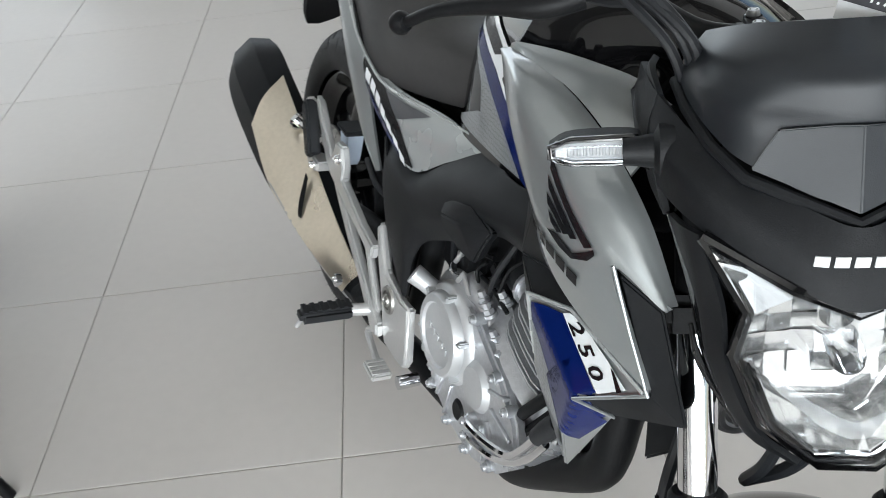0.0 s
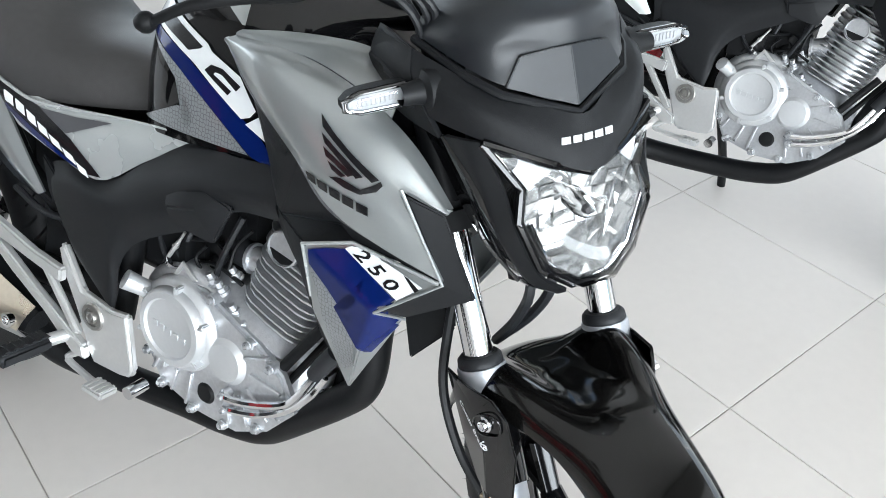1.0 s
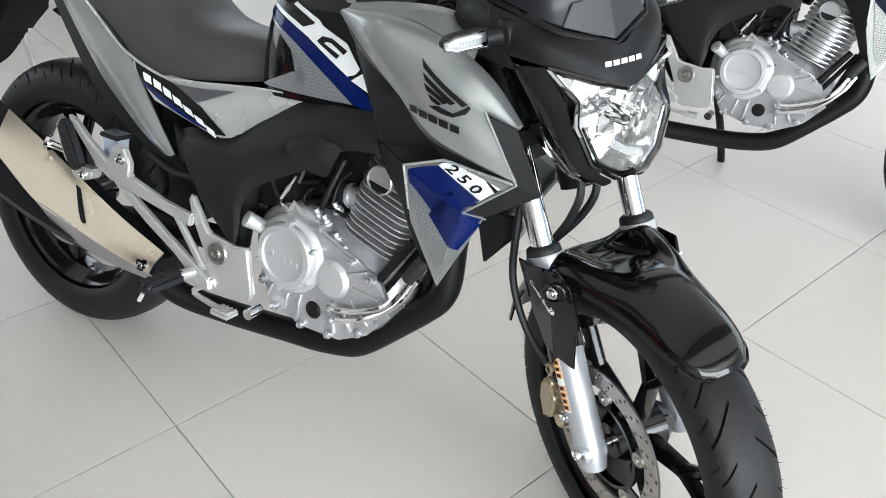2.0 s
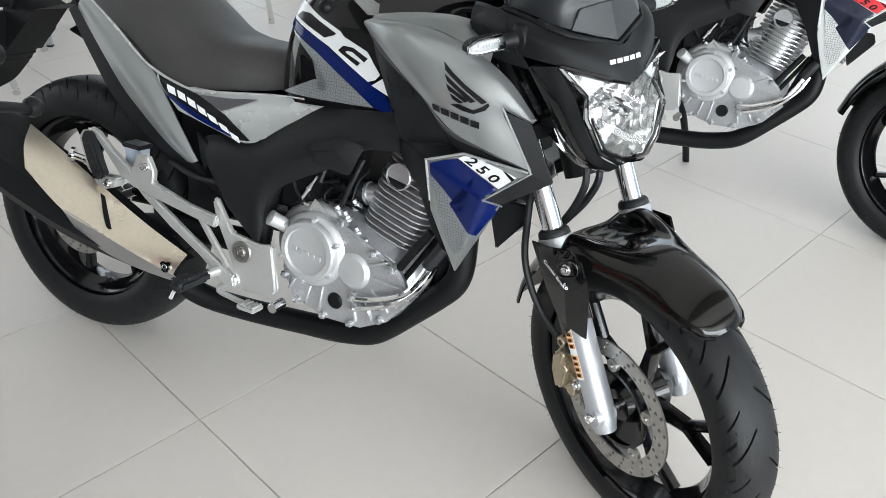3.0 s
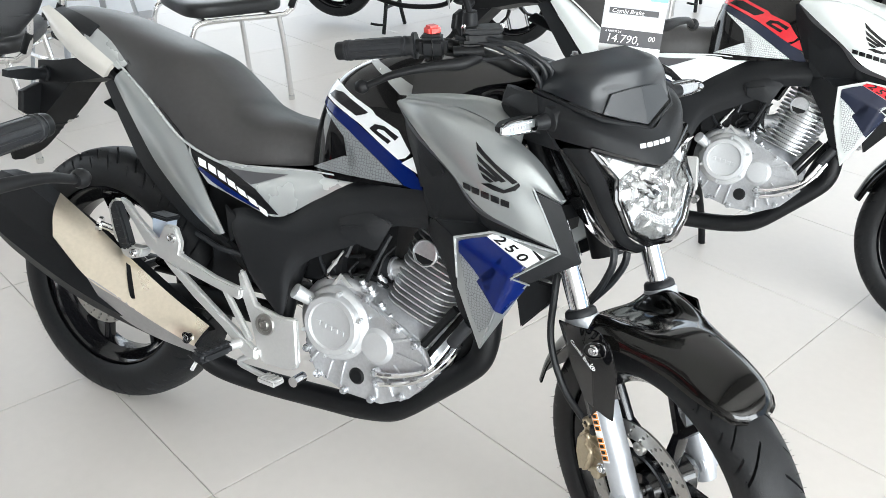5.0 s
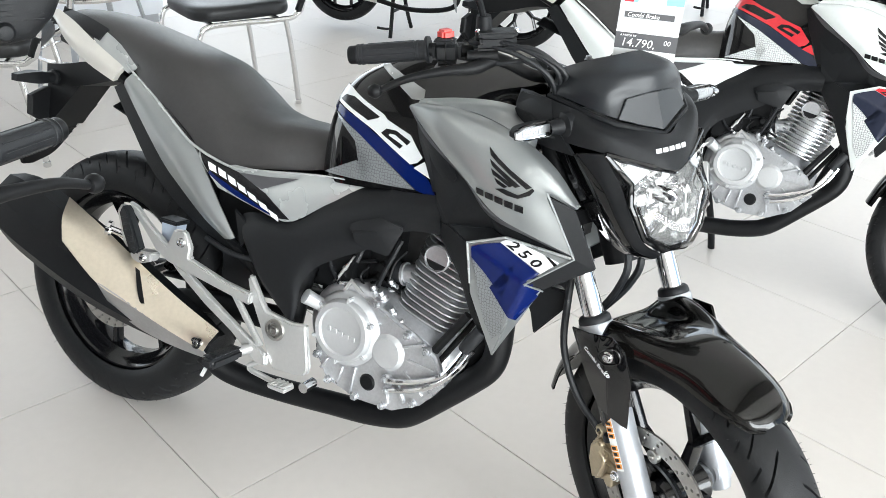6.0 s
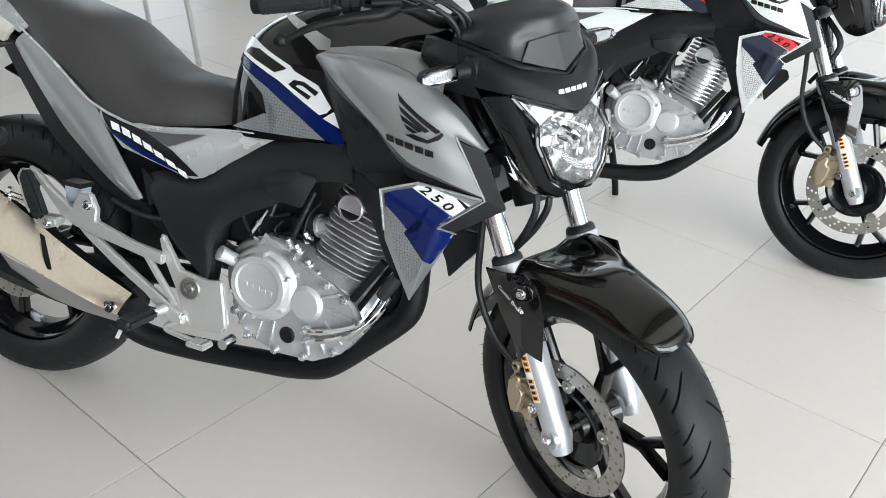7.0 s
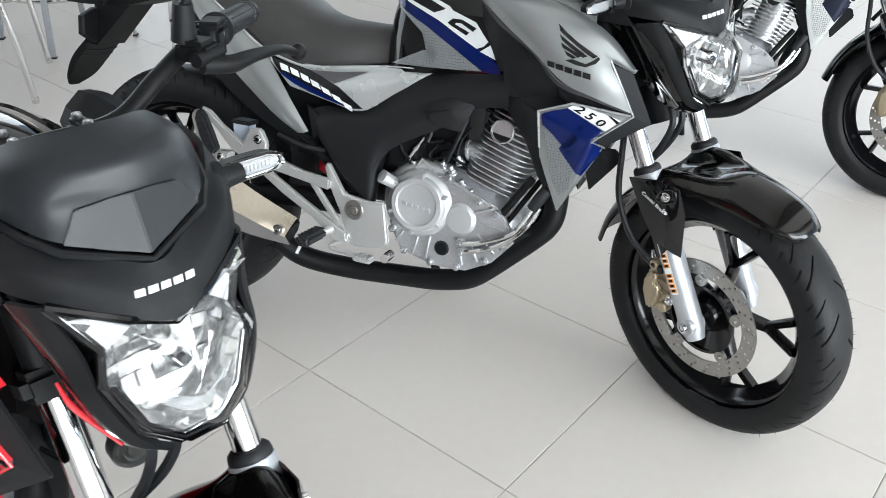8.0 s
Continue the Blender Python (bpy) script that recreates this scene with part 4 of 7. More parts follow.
    for k, (a, b, c) in enumerate((((0.665, -0.112, 0.505), (0.63, -0.10, 0.54), (0.62, -0.08, 0.62)), ((0.70, -0.115, 0.56), (0.72, -0.10, 0.62), (0.80, -0.08, 0.68)), ((0.75, -0.06, 0.54), (0.70, -0.09, 0.50), (0.66, -0.10, 0.53)), ((0.735, -0.09, 0.50), (0.76, -0.10, 0.56), (0.78, -0.09, 0.62)))):
        part("cable", tube([a, b, c], 0.005, 6, 10), SOFT, bike)
    part("intake_port", join(tube([(0.815, -0.055, 0.552), (0.782, -0.060, 0.545)], [0.022, 0.019], 16, 4), lathe([(0.0185, 0.0), (0.024, 0.0), (0.024, 0.006), (0.0185, 0.006)], (0.785, -0.059, 0.546), (-1, 0, -0.2), 18, closed=True)), CAST, case, "cast intake port")
    part("intake_boot", tube([(0.780, -0.060, 0.545), (0.755, -0.058, 0.548), (0.735, -0.050, 0.556)], [0.020, 0.022, 0.024], 16, 6), SOFT, case, "black rubber intake boot")
    for x, y, z in ((0.742, -0.098, 0.503), (0.762, -0.100, 0.497), (0.790, -0.098, 0.470), (0.815, -0.100, 0.452), (0.772, -0.085, 0.520)):
        part("engine_fitting", join(lathe([(0.0085, 0.0), (0.0085, 0.008), (0.006, 0.009), (0.006, 0.018), (0, 0.018)], (x, y, z), (-0.3, -0.4, 0.85), 6), lathe([(0.011, -0.004), (0.011, 0.001), (0, 0.001)], (x, y, z), (-0.3, -0.4, 0.85), 12)), CAST, case)
    for a, b, c, r in (((0.70, -0.085, 0.515), (0.745, -0.095, 0.53), (0.79, -0.09, 0.515), 0.0035), ((0.715, -0.09, 0.55), (0.70, -0.095, 0.525), (0.725, -0.095, 0.50), 0.003), ((0.64, -0.10, 0.50), (0.67, -0.10, 0.545), (0.73, -0.09, 0.565), 0.004), ((0.79, -0.08, 0.60), (0.77, -0.088, 0.57), (0.765, -0.095, 0.53), 0.003)):
        part("wire", tube([a, b, c], r, 6, 10), PIPE, bike)
    part("connector", moved(box(-0.014, 0.014, -0.008, 0.008, -0.009, 0.009, 0.002), Matrix.Translation((0.748, -0.088, 0.552)) @ Matrix.Rotation(0.5, 4, "Y")), PIPE, bike)
    part("hose_clip", lathe([(0.012, -0.003), (0.0135, -0.003), (0.0135, 0.003), (0.012, 0.003)], (0.668, -0.108, 0.512), (0.5, 0, 0.8), 14, closed=True), CHROME, bike)

    # exhaust
    part("exhaust_pipe", tube([(0.945, -0.01, 0.60), (0.984, -0.02, 0.56), (0.990, -0.03, 0.50), (0.991, -0.03, 0.435), (0.980, -0.03, 0.396), (0.950, -0.03, 0.360), (0.897, -0.03, 0.308), (0.843, -0.03, 0.257), (0.812, -0.03, 0.234), (0.778, -0.03, 0.221), (0.718, -0.032, 0.209), (0.646, -0.036, 0.203), (0.50, -0.060, 0.200), (0.40, -0.095, 0.217), (0.34, -0.12, 0.255)], 0.0262, 16, 84), PIPE, bike, "matte black exhaust pipe")
    muf = part("silencer", loft([[(x + dz * 0.4, y + dy, z + dz) for dy, dz in ((-w, -0.25 * h), (-w * 0.9, 0.15 * h), (-w * 0.3, 0.52 * h), (w * 0.6, 0.5 * h), (w, 0), (w * 0.7, -0.5 * h), (-w * 0.5, -0.52 * h))]
                                 for x, y, z, w, h in ((0.38, -0.130, 0.285, 0.026, 0.05), (0.30, -0.145, 0.310, 0.040, 0.085), (0.12, -0.178, 0.378, 0.058, 0.13), (-0.06, -0.200, 0.450, 0.062, 0.140), (-0.15, -0.206, 0.488, 0.060, 0.130), (-0.195, -0.208, 0.508, 0.046, 0.10))], 22), MATTE, bike, "black silencer with a stainless heat shield", angle=25)
    part("heat_shield", shell([[(0.402, -0.152, 0.332), (0.300, -0.164, 0.377), (0.200, -0.173, 0.427), (0.090, -0.182, 0.486), (-0.018, -0.190, 0.538)],
                               [(0.394, -0.170, 0.310), (0.300, -0.194, 0.348), (0.215, -0.213, 0.392), (0.120, -0.230, 0.446), (0.018, -0.238, 0.508)],
                               [(0.384, -0.176, 0.286), (0.302, -0.214, 0.328), (0.232, -0.240, 0.364), (0.150, -0.258, 0.396), (0.055, -0.268, 0.468)]], 0.003, 20, 8), STEEL, muf, "brushed stainless heat shield")
    # same shield below its ridge; the face's shade is put into a greyer steel
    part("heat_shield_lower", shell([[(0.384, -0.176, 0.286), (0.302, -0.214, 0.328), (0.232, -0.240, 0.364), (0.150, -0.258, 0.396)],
                                     [(0.388, -0.158, 0.262), (0.300, -0.182, 0.276), (0.225, -0.200, 0.296), (0.150, -0.212, 0.326)]], 0.003, 14, 4), STEELGREY, muf, "lower face of the heat shield, shade painted in as grey")
    part("heat_shield_slot", shell([[(0.200, -0.199, 0.432), (0.212, -0.199, 0.428)], [(0.226, -0.216, 0.392), (0.240, -0.214, 0.388)], [(0.242, -0.222, 0.366), (0.252, -0.220, 0.368)]], 0.002, 4, 6), PIPE, muf, "dark slot in the shield")
    part("shield_bolt", join(lathe([(0.013, -0.186), (0.013, -0.168), (0.008, -0.168), (0.008, -0.186)], (0.370, 0, 0.304), (0, 1, 0), 18, closed=True), bolt((0.370, -0.182, 0.304), (0, -1, 0), 0.0075, 0.006)), CHROME, muf)

    # foot controls on the right, mirrored brackets on the left
    pair("footrest_plate", plate([(0.468, 0.474), (0.479, 0.483), (0.524, 0.416), (0.590, 0.408), (0.625, 0.414), (0.642, 0.318), (0.634, 0.304), (0.608, 0.298), (0.552, 0.294), (0.538, 0.314), (0.513, 0.373), (0.479, 0.435)], -0.158, -0.142, 0.005, 3), ALLOY, bike, "silver alloy footrest plate")
    pair("hanger_upper", plate([(0.140, 0.562), (0.165, 0.556), (0.200, 0.528), (0.258, 0.492), (0.276, 0.532), (0.306, 0.534), (0.324, 0.502), (0.322, 0.478), (0.420, 0.454), (0.492, 0.446), (0.490, 0.420), (0.318, 0.446), (0.262, 0.456), (0.228, 0.472), (0.190, 0.510), (0.158, 0.540)], -0.172, -0.156, 0.004), ALLOY, bike, "silver alloy passenger footrest hanger")
    pair("hanger_lower", plate([(0.262, 0.463), (0.318, 0.447), (0.335, 0.436), (0.420, 0.388), (0.540, 0.325), (0.546, 0.302), (0.517, 0.300), (0.446, 0.350), (0.367, 0.391), (0.290, 0.440)], -0.170, -0.154, 0.004), ALLOY, bike)
    pair("hanger_rib", plate([(0.425, 0.44), (0.445, 0.44), (0.530, 0.34), (0.512, 0.335)], -0.166, -0.154, 0.004), ALLOY, bike)
    part("pivot_bolt", join(lathe([(0.024, -0.158), (0.022, -0.162), (0.016, -0.162), (0.016, -0.158)], (0.552, 0, 0.382), (0, 1, 0), 24, closed=True), bolt((0.552, -0.160, 0.382), (0, -1, 0), 0.011, 0.005)), DISC, bike)
    peg = part("footrest", box(0.470, 0.505, -0.285, -0.190, 0.312, 0.338, 0.008, 3), SOFT, bike, "black rubber footrest with ribs")
    for k in range(6):
        y = -0.280 + 0.015 * k
        part("footrest_rib", box(0.474, 0.501, y, y + 0.009, 0.3365, 0.3386, 0.001, 1), SOFT, peg)
    part("footrest_stub", tube([(0.490, -0.195, 0.325), (0.505, -0.150, 0.330)], 0.011, 10, 3), ALLOY, peg)
    part("footrest_feeler", tube([(0.482, -0.278, 0.312), (0.478, -0.284, 0.296)], 0.004, 8, 3), ALLOY, peg)
    pegp = part("passenger_footrest", plate([(0.138, 0.542), (0.150, 0.560), (0.162, 0.553), (0.184, 0.512), (0.204, 0.470), (0.192, 0.456), (0.174, 0.458), (0.152, 0.500)], -0.196, -0.172, 0.005), SOFT, bike, "folded rubber passenger footrest")
    for k in range(6):
        x, z = 0.158 + 0.0068 * k, 0.536 - 0.0125 * k
        part("footrest_rib", plate([(x - 0.010, z - 0.004), (x + 0.008, z + 0.004), (x + 0.009, z), (x - 0.009, z - 0.008)], -0.198, -0.194, 0.0006, 1), SOFT, pegp)
    part("footrest_edge", plate([(0.124, 0.540), (0.136, 0.558), (0.142, 0.550), (0.141, 0.525), (0.160, 0.478), (0.158, 0.462), (0.146, 0.474), (0.132, 0.515)], -0.186, -0.168, 0.003), ALLOY, pegp)
    part("footrest_hinge", plate([(0.168, 0.458), (0.196, 0.468), (0.236, 0.470), (0.232, 0.450), (0.200, 0.438), (0.178, 0.442)], -0.190, -0.160, 0.004), ALLOY, pegp)
    part("hinge_bolt", bolt((0.212, -0.191, 0.455), (0, -1, 0), 0.007, 0.006), CHROME, pegp)
    part("hanger_bolt", join(tube([(0.108, -0.195, 0.498), (0.165, -0.165, 0.480)], 0.008, 12, 3), lathe([(0.006, -0.004), (0.017, -0.004), (0.017, 0.004), (0.006, 0.004)], (0.112, -0.193, 0.497), (-0.85, -0.45, 0.2), 20, closed=True)), CHROME, bike)
    part("brake_reservoir", loft([[(0.236 + u * f, -0.128 + v * f * 0.7, z) for u, v in ((-0.021, -0.02), (0.021, -0.02), (0.021, 0.02), (-0.021, 0.02))] for z, f in ((0.470, 0.7), (0.485, 0.9), (0.530, 1.05))], 8), SEALER, bike, "translucent rear brake reservoir")
    part("reservoir_cap", box(0.210, 0.262, -0.150, -0.106, 0.530, 0.540, 0.003), SOFT, bike)
    part("reservoir_bolt", bolt((0.300, -0.173, 0.508), (0, -1, 0), 0.008, 0.007), CHROME, bike)
    part("brake_pedal", join(tube([(0.54, -0.162, 0.315), (0.50, -0.165, 0.285), (0.545, -0.172, 0.280), (0.590, -0.178, 0.280)], 0.006, 8, 14), box(0.575, 0.620, -0.200, -0.165, 0.274, 0.286, 0.003)), ALLOY, bike, "bright brake pedal")
    for k in range(4):
        part("pedal_groove", box(0.582 + 0.010 * k, 0.586 + 0.010 * k, -0.198, -0.167, 0.2855, 0.2878, 0.0006, 1), ALLOY, bike)
    part("pedal_pivot", tube([(0.640, -0.165, 0.283), (0.640, -0.13, 0.285)], 0.011, 12, 3), CHROME, bike)
    part("rear_brake_lead", tube([(0.33, -0.13, 0.52), (0.40, -0.135, 0.505), (0.45, -0.12, 0.50)], 0.006, 8, 8), SOFT, bike)
    part("kick_stand", join(tube([(0.60, 0.12, 0.30), (0.63, 0.24, 0.13), (0.65, 0.335, -0.062)], 0.012, 10, 8), box(0.62, 0.69, 0.310, 0.360, -0.092, -0.078, 0.003)), PIPE, bike, "black side stand folded down")


def front_end(bike):
    """Fork, lamp, cowl and handlebar; all of it turns with the steering."""
    up = STEER_AXIS
    for s in (-1, 1):
        a = FRONT_AXLE + Vector((0, s * 0.092, 0))
        leg = part("fork_leg", tube([a - up * 0.035, a, a + up * 0.10, a + up * 0.30, a + up * 0.330], [0.020, 0.026, 0.026, 0.0275, 0.0275], 20, 24), FORK, bike, "silver lower fork leg", True)
        part("fork_collar", lathe([(0.0270, 0.296), (0.0305, 0.302), (0.0310, 0.305), (0.0310, 0.336), (0.0300, 0.340), (0.022, 0.341)], a, up, 28), FORK, leg, "silver fork collar")
        part("fork_seal", lathe([(0.0285, 0.340), (0.0290, 0.343), (0.0280, 0.350), (0.024, 0.354), (0.019, 0.354)], a, up, 24), SOFT, leg)
        part("fork_tube", tube([a + up * 0.33, a + up * 0.52], 0.0188, 20, 3), CHROME, leg, "chromed fork tube")
        part("fork_upper", tube([a + up * 0.515, a + up * 0.70], 0.0195, 16, 3), PIPE, leg, "black upper fork sleeve")
        part("axle_lug", lathe([(0, -0.020), (0.020, -0.020), (0.0235, -0.016), (0.0235, 0.018), (0.020, 0.024), (0, 0.024)], a, (0, s, 0), 24), FORK, leg)
        part("axle_nut", bolt(a + Vector((0, s * 0.024, 0)), (0, s, 0), 0.010, 0.009), CHROME, leg)
    part("front_axle", tube([FRONT_AXLE + Vector((0, -0.11, 0)), FRONT_AXLE + Vector((0, 0.11, 0))], 0.010, 12, 2), CHROME, bike, "", True)
    for k, z in enumerate((0.53, 0.70)):
        p = FRONT_AXLE + up * z
        b = box(-0.035, 0.03, -0.125, 0.125, -0.018, 0.018, 0.01)
        moved(b, Matrix.Translation(p) @ Matrix.Rotation(-RAKE, 4, "Y"))
        part("fork_yoke", b, PIPE, bike, "", True)
    turn = Matrix.Translation((1.290, -0.065, 0.350)) @ Matrix.Rotation(-0.25, 4, "Y")
    cal = part("brake_caliper", join(
        plate([(1.261, 0.368), (1.285, 0.398), (1.322, 0.405), (1.340, 0.400), (1.346, 0.367), (1.332, 0.335), (1.307, 0.292), (1.274, 0.277), (1.257, 0.330)], -0.104, -0.062, 0.008, 3),
        plate([(1.268, 0.366), (1.290, 0.388), (1.304, 0.380), (1.300, 0.362), (1.312, 0.352), (1.308, 0.330), (1.300, 0.302), (1.278, 0.288), (1.265, 0.332)], -0.118, -0.098, 0.006, 3),
        lathe([(0.012, -0.092), (0.012, -0.112), (0.010, -0.115), (0.006, -0.115), (0.006, -0.106), (0, -0.106)], (1.290, 0, 0.404), (0, 1, 0), 20),
        lathe([(0.013, -0.090), (0.013, -0.108), (0.010, -0.111), (0, -0.111)], (1.316, 0, 0.306), (0, 1, 0), 20)), GOLD, bike, "gold painted brake caliper", True)
    for z in (0.345, 0.372):
        part("caliper_rib", box(1.300, 1.340, -0.112, -0.098, z - 0.003, z + 0.003, 0.002), GOLD, cal)
    part("nipple_cap", lathe([(0.007, 0), (0.007, 0.012), (0.005, 0.018), (0, 0.018)], (1.306, -0.108, 0.392), (0.2, -0.3, 1), 12), SOFT, cal, "black rubber cap")
    part("bleed_nipple", moved(lathe([(0.005, 0), (0.005, 0.008), (0.003, 0.010), (0.003, 0.018), (0, 0.018)], (-0.010, -0.020, 0.056), (0, 0, 1), 10), turn), CHROME, cal)
    for p in ((1.319, -0.106, 0.418), (1.337, -0.112, 0.334)):
        part("caliper_bolt", bolt(p, (0, -1, 0), 0.008, 0.006), CHROME, cal)
    part("caliper_bracket", plate([(1.29, 0.41), (1.335, 0.40), (1.345, 0.32), (1.31, 0.315)], -0.075, -0.063, 0.003), FORK, cal)
    part("brake_hose", tube([(1.285, -0.108, 0.40), (1.232, -0.120, 0.45), (1.192, -0.122, 0.53), (1.178, -0.105, 0.62), (1.160, -0.07, 0.74)], 0.0068, 8, 24), SOFT, bike, "black brake hose", True)

    # mudguard
    rows = []
    for q in (0, 0.012, 0.03, 0.05, 0.08, 0.12, 0.17, 0.22, 0.27, 0.32, 0.37, 0.41, 0.45, 0.49, 0.53, 0.57, 0.62, 0.70, 0.80, 0.90, 1.0):
        deg = 55 + (166 - 55) * q
        a = radians(deg)
        nose = math.sqrt(1 - (1 - min(1, q / 0.14)) ** 2)
        wide = np.interp(deg, (55, 70, 80, 88, 99, 111, 118, 128, 140, 166), (0.062, 0.068, 0.073, 0.080, 0.097, 0.120, 0.120, 0.092, 0.078, 0.074)) * (0.42 + 0.58 * nose)
        fall = np.interp(deg, (55, 72, 100, 125, 166), (0.030, 0.048, 0.052, 0.046, 0.034)) * (0.30 + 0.70 * nose)
        lobe = np.interp(deg, (84, 92, 100, 111, 118, 127), (0.0, 0.005, 0.014, 0.024, 0.024, 0.0))
        pocket = np.interp(deg, (86, 91, 97, 104, 113, 124), (0.0, 0.004, 0.012, 0.016, 0.013, 0.0))
        row = []
        for j in range(25):
            f = radians(-86 + 172 * j / 24)
            y = wide * math.copysign(abs(math.sin(f)) ** 0.86, f)
            r = 0.327 - fall * (1 - abs(math.cos(f)) ** 0.86)
            r += lobe * math.exp(-((abs(y) - 0.088) / 0.032) ** 2) - pocket * math.exp(-(y / 0.046) ** 4)
            r -= 0.012 * max(0, 1 - q / 0.08) ** 2
            row.append((FRONT_AXLE.x + r * math.cos(a), y, FRONT_AXLE.z + r * math.sin(a)))
        rows.append(row)
    guard = part("front_mudguard", shell(rows, 0.004, 49, 80, out=(0, 0, 1)), GUARD, bike, "gloss black front mudguard", True, angle=60)
    for s in (-1, 1):
        w = facets([(1.222, -0.131, 0.595), (1.270, -0.130, 0.606), (1.318, -0.122, 0.618), (1.340, -0.112, 0.598), (1.354, -0.106, 0.545), (1.356, -0.110, 0.447), (1.300, -0.129, 0.471), (1.264, -0.130, 0.518), (1.302, -0.135, 0.592), (1.324, -0.133, 0.540), (1.326, -0.131, 0.470)],
                   [(0, 1, 8), (1, 2, 8), (2, 3, 8), (3, 4, 9, 8), (4, 5, 10, 9), (5, 6, 10), (6, 7, 9, 10), (7, 0, 8, 9)], 0.004, w=0.0015)
        if s > 0:
            w = moved(mirrored(w), Matrix.Translation((0, -0.012, -0.010)))
        side_cover = part("fork_cover", w, GLOSS, guard, "gloss black fork cover")
        cover = side_cover if s < 0 else cover
        fwd = Vector((math.cos(RAKE), 0, math.sin(RAKE)))
        leg_foot = FRONT_AXLE + Vector((0, s * 0.092, 0))
        wrap = [[leg_foot + up * (h + 0.02 * math.cos(t)) + (fwd * math.cos(t) + Vector((0, s, 0)) * math.sin(t)) * 0.0295 for t in (radians(x) for x in (-120, -80, -40, 0, 40, 80, 110))] for h in (0.165, 0.21, 0.255, 0.285)]
        part("fork_wrap", shell(wrap, 0.003, 18, 8, out=fwd), GLOSS, guard, "gloss black wrap round the fork leg")
        part("mudguard_bolt", bolt((1.318, -0.129 if s < 0 else 0.115, 0.582 if s < 0 else 0.572), (0.3, s, 0.1), 0.0075, 0.006), CHROME, guard)
        if s < 0:
            part("bolt_recess", tube([(1.300, s * 0.1345, 0.572), (1.306, s * 0.1345, 0.588), (1.322, s * 0.127, 0.600), (1.334, s * 0.119, 0.594), (1.336, s * 0.120, 0.576), (1.318, s * 0.1325, 0.568), (1.300, s * 0.1345, 0.572)], 0.0013, 6, 28), GLOSS, guard)

    # headlamp
    rim_pts = [(1.262, -0.098, 0.913), (1.290, -0.068, 0.866), (1.304, -0.078, 0.838), (1.314, -0.056, 0.780), (1.324, -0.022, 0.755), (1.324, 0.022, 0.755), (1.314, 0.056, 0.780), (1.304, 0.078, 0.838), (1.290, 0.068, 0.866), (1.262, 0.098, 0.913), (1.300, 0.040, 0.893), (1.311, 0.0, 0.880), (1.300, -0.040, 0.893)]
    mid = Vector((1.300, 0, 0.82))
    def ring(scale, push, src=rim_pts):
        return [Vector((p[0] + push, p[1] * scale, mid.z + (p[2] - mid.z) * scale)) for p in src]
    bm = bmesh.new()
    layers = [ring(1.03, -0.030), ring(1.0, 0.004), ring(0.93, 0.014), ring(0.70, 0.024), ring(0.40, 0.030)]
    vs = grid_faces(bm, layers, close_u=True)
    c = bm.verts.new(mid + Vector((0.036, 0, 0)))
    for i in range(len(rim_pts)):
        bm.faces.new((vs[-1][i], vs[-1][(i + 1) % len(rim_pts)], c))
    bmesh.ops.recalc_face_normals(bm, faces=bm.faces[:])
    lamp = part("headlamp_reflector", headlamp_bowl(rim_pts, mid), REFLECTOR, bike, "faceted chrome headlamp reflector", True, angle=5)
    lens = part("headlamp_lens", bm, GLASS, lamp, "clear headlamp lens", False, angle=60)
    lens.visible_shadow = False
    part("headlamp_bulb", lathe([(0, 0.034), (0.010, 0.034), (0.013, 0.028), (0.013, 0), (0, 0)], (1.272, 0, 0.835), (1, 0, 0), 18), GLASS, lamp)
    part("bulb_cap", lathe([(0, 0.036), (0.004, 0.0355), (0.0055, 0.032), (0.0055, 0.029)], (1.272, 0, 0.835), (1, 0, 0), 18), DARKGREY, lamp, "dark bulb cap")
    edge = [Vector(p) * 1.0 for p in ring(1.035, -0.006)]
    rimtube = tube(edge + [edge[0]], 0.0055, 8, len(edge) + 1, smooth=False)
    for k, (g, d, r, m) in enumerate(((0.90, -0.002, 0.0030, CHROME), (0.955, 0.002, 0.0022, INK))):
        run = ring(g, d)[2:8]
        part("lamp_bezel", tube(run, r, 8, len(run), smooth=False), m, lamp, "" if k else "bright inner lamp bezel")
    for s in (-1, 1):
        wedge = facets([(1.262, -0.090, 0.908), (1.297, -0.043, 0.889), (1.288, -0.066, 0.868), (1.278, -0.066, 0.889)], [(0, 3, 2), (0, 1, 3), (1, 2, 3)], 0.003, (1, 0, 0), 0.0008)
        part("lamp_wedge", wedge if s < 0 else mirrored(wedge), WEDGE, lamp, "white side wedge", angle=10)
    part("headlamp_rim", rimtube, GLOSS, lamp, "gloss black lamp rim")

    # cowl and visor
    cowl = part("headlamp_cowl", shell([[(1.078, -0.140, 0.985), (1.155, -0.128, 0.985), (1.228, -0.082, 0.960), (1.270, -0.03, 0.945), (1.284, 0, 0.939), (1.270, 0.03, 0.945), (1.228, 0.082, 0.960), (1.155, 0.128, 0.985), (1.078, 0.140, 0.985)],
                                        [(1.072, -0.143, 0.960), (1.165, -0.138, 0.960), (1.240, -0.104, 0.950), (1.288, -0.040, 0.922), (1.300, 0, 0.908), (1.288, 0.040, 0.922), (1.240, 0.104, 0.950), (1.165, 0.138, 0.960), (1.072, 0.143, 0.960)],
                                        [(1.085, -0.138, 0.932), (1.180, -0.134, 0.926), (1.250, -0.102, 0.918), (1.296, -0.042, 0.898), (1.310, 0, 0.886), (1.296, 0.042, 0.898), (1.250, 0.102, 0.918), (1.180, 0.134, 0.926), (1.085, 0.138, 0.932)]], 0.006, 41, 10, out=(0.6, 0, 0.6)), MATTE, bike, "matte black headlamp cowl", True)
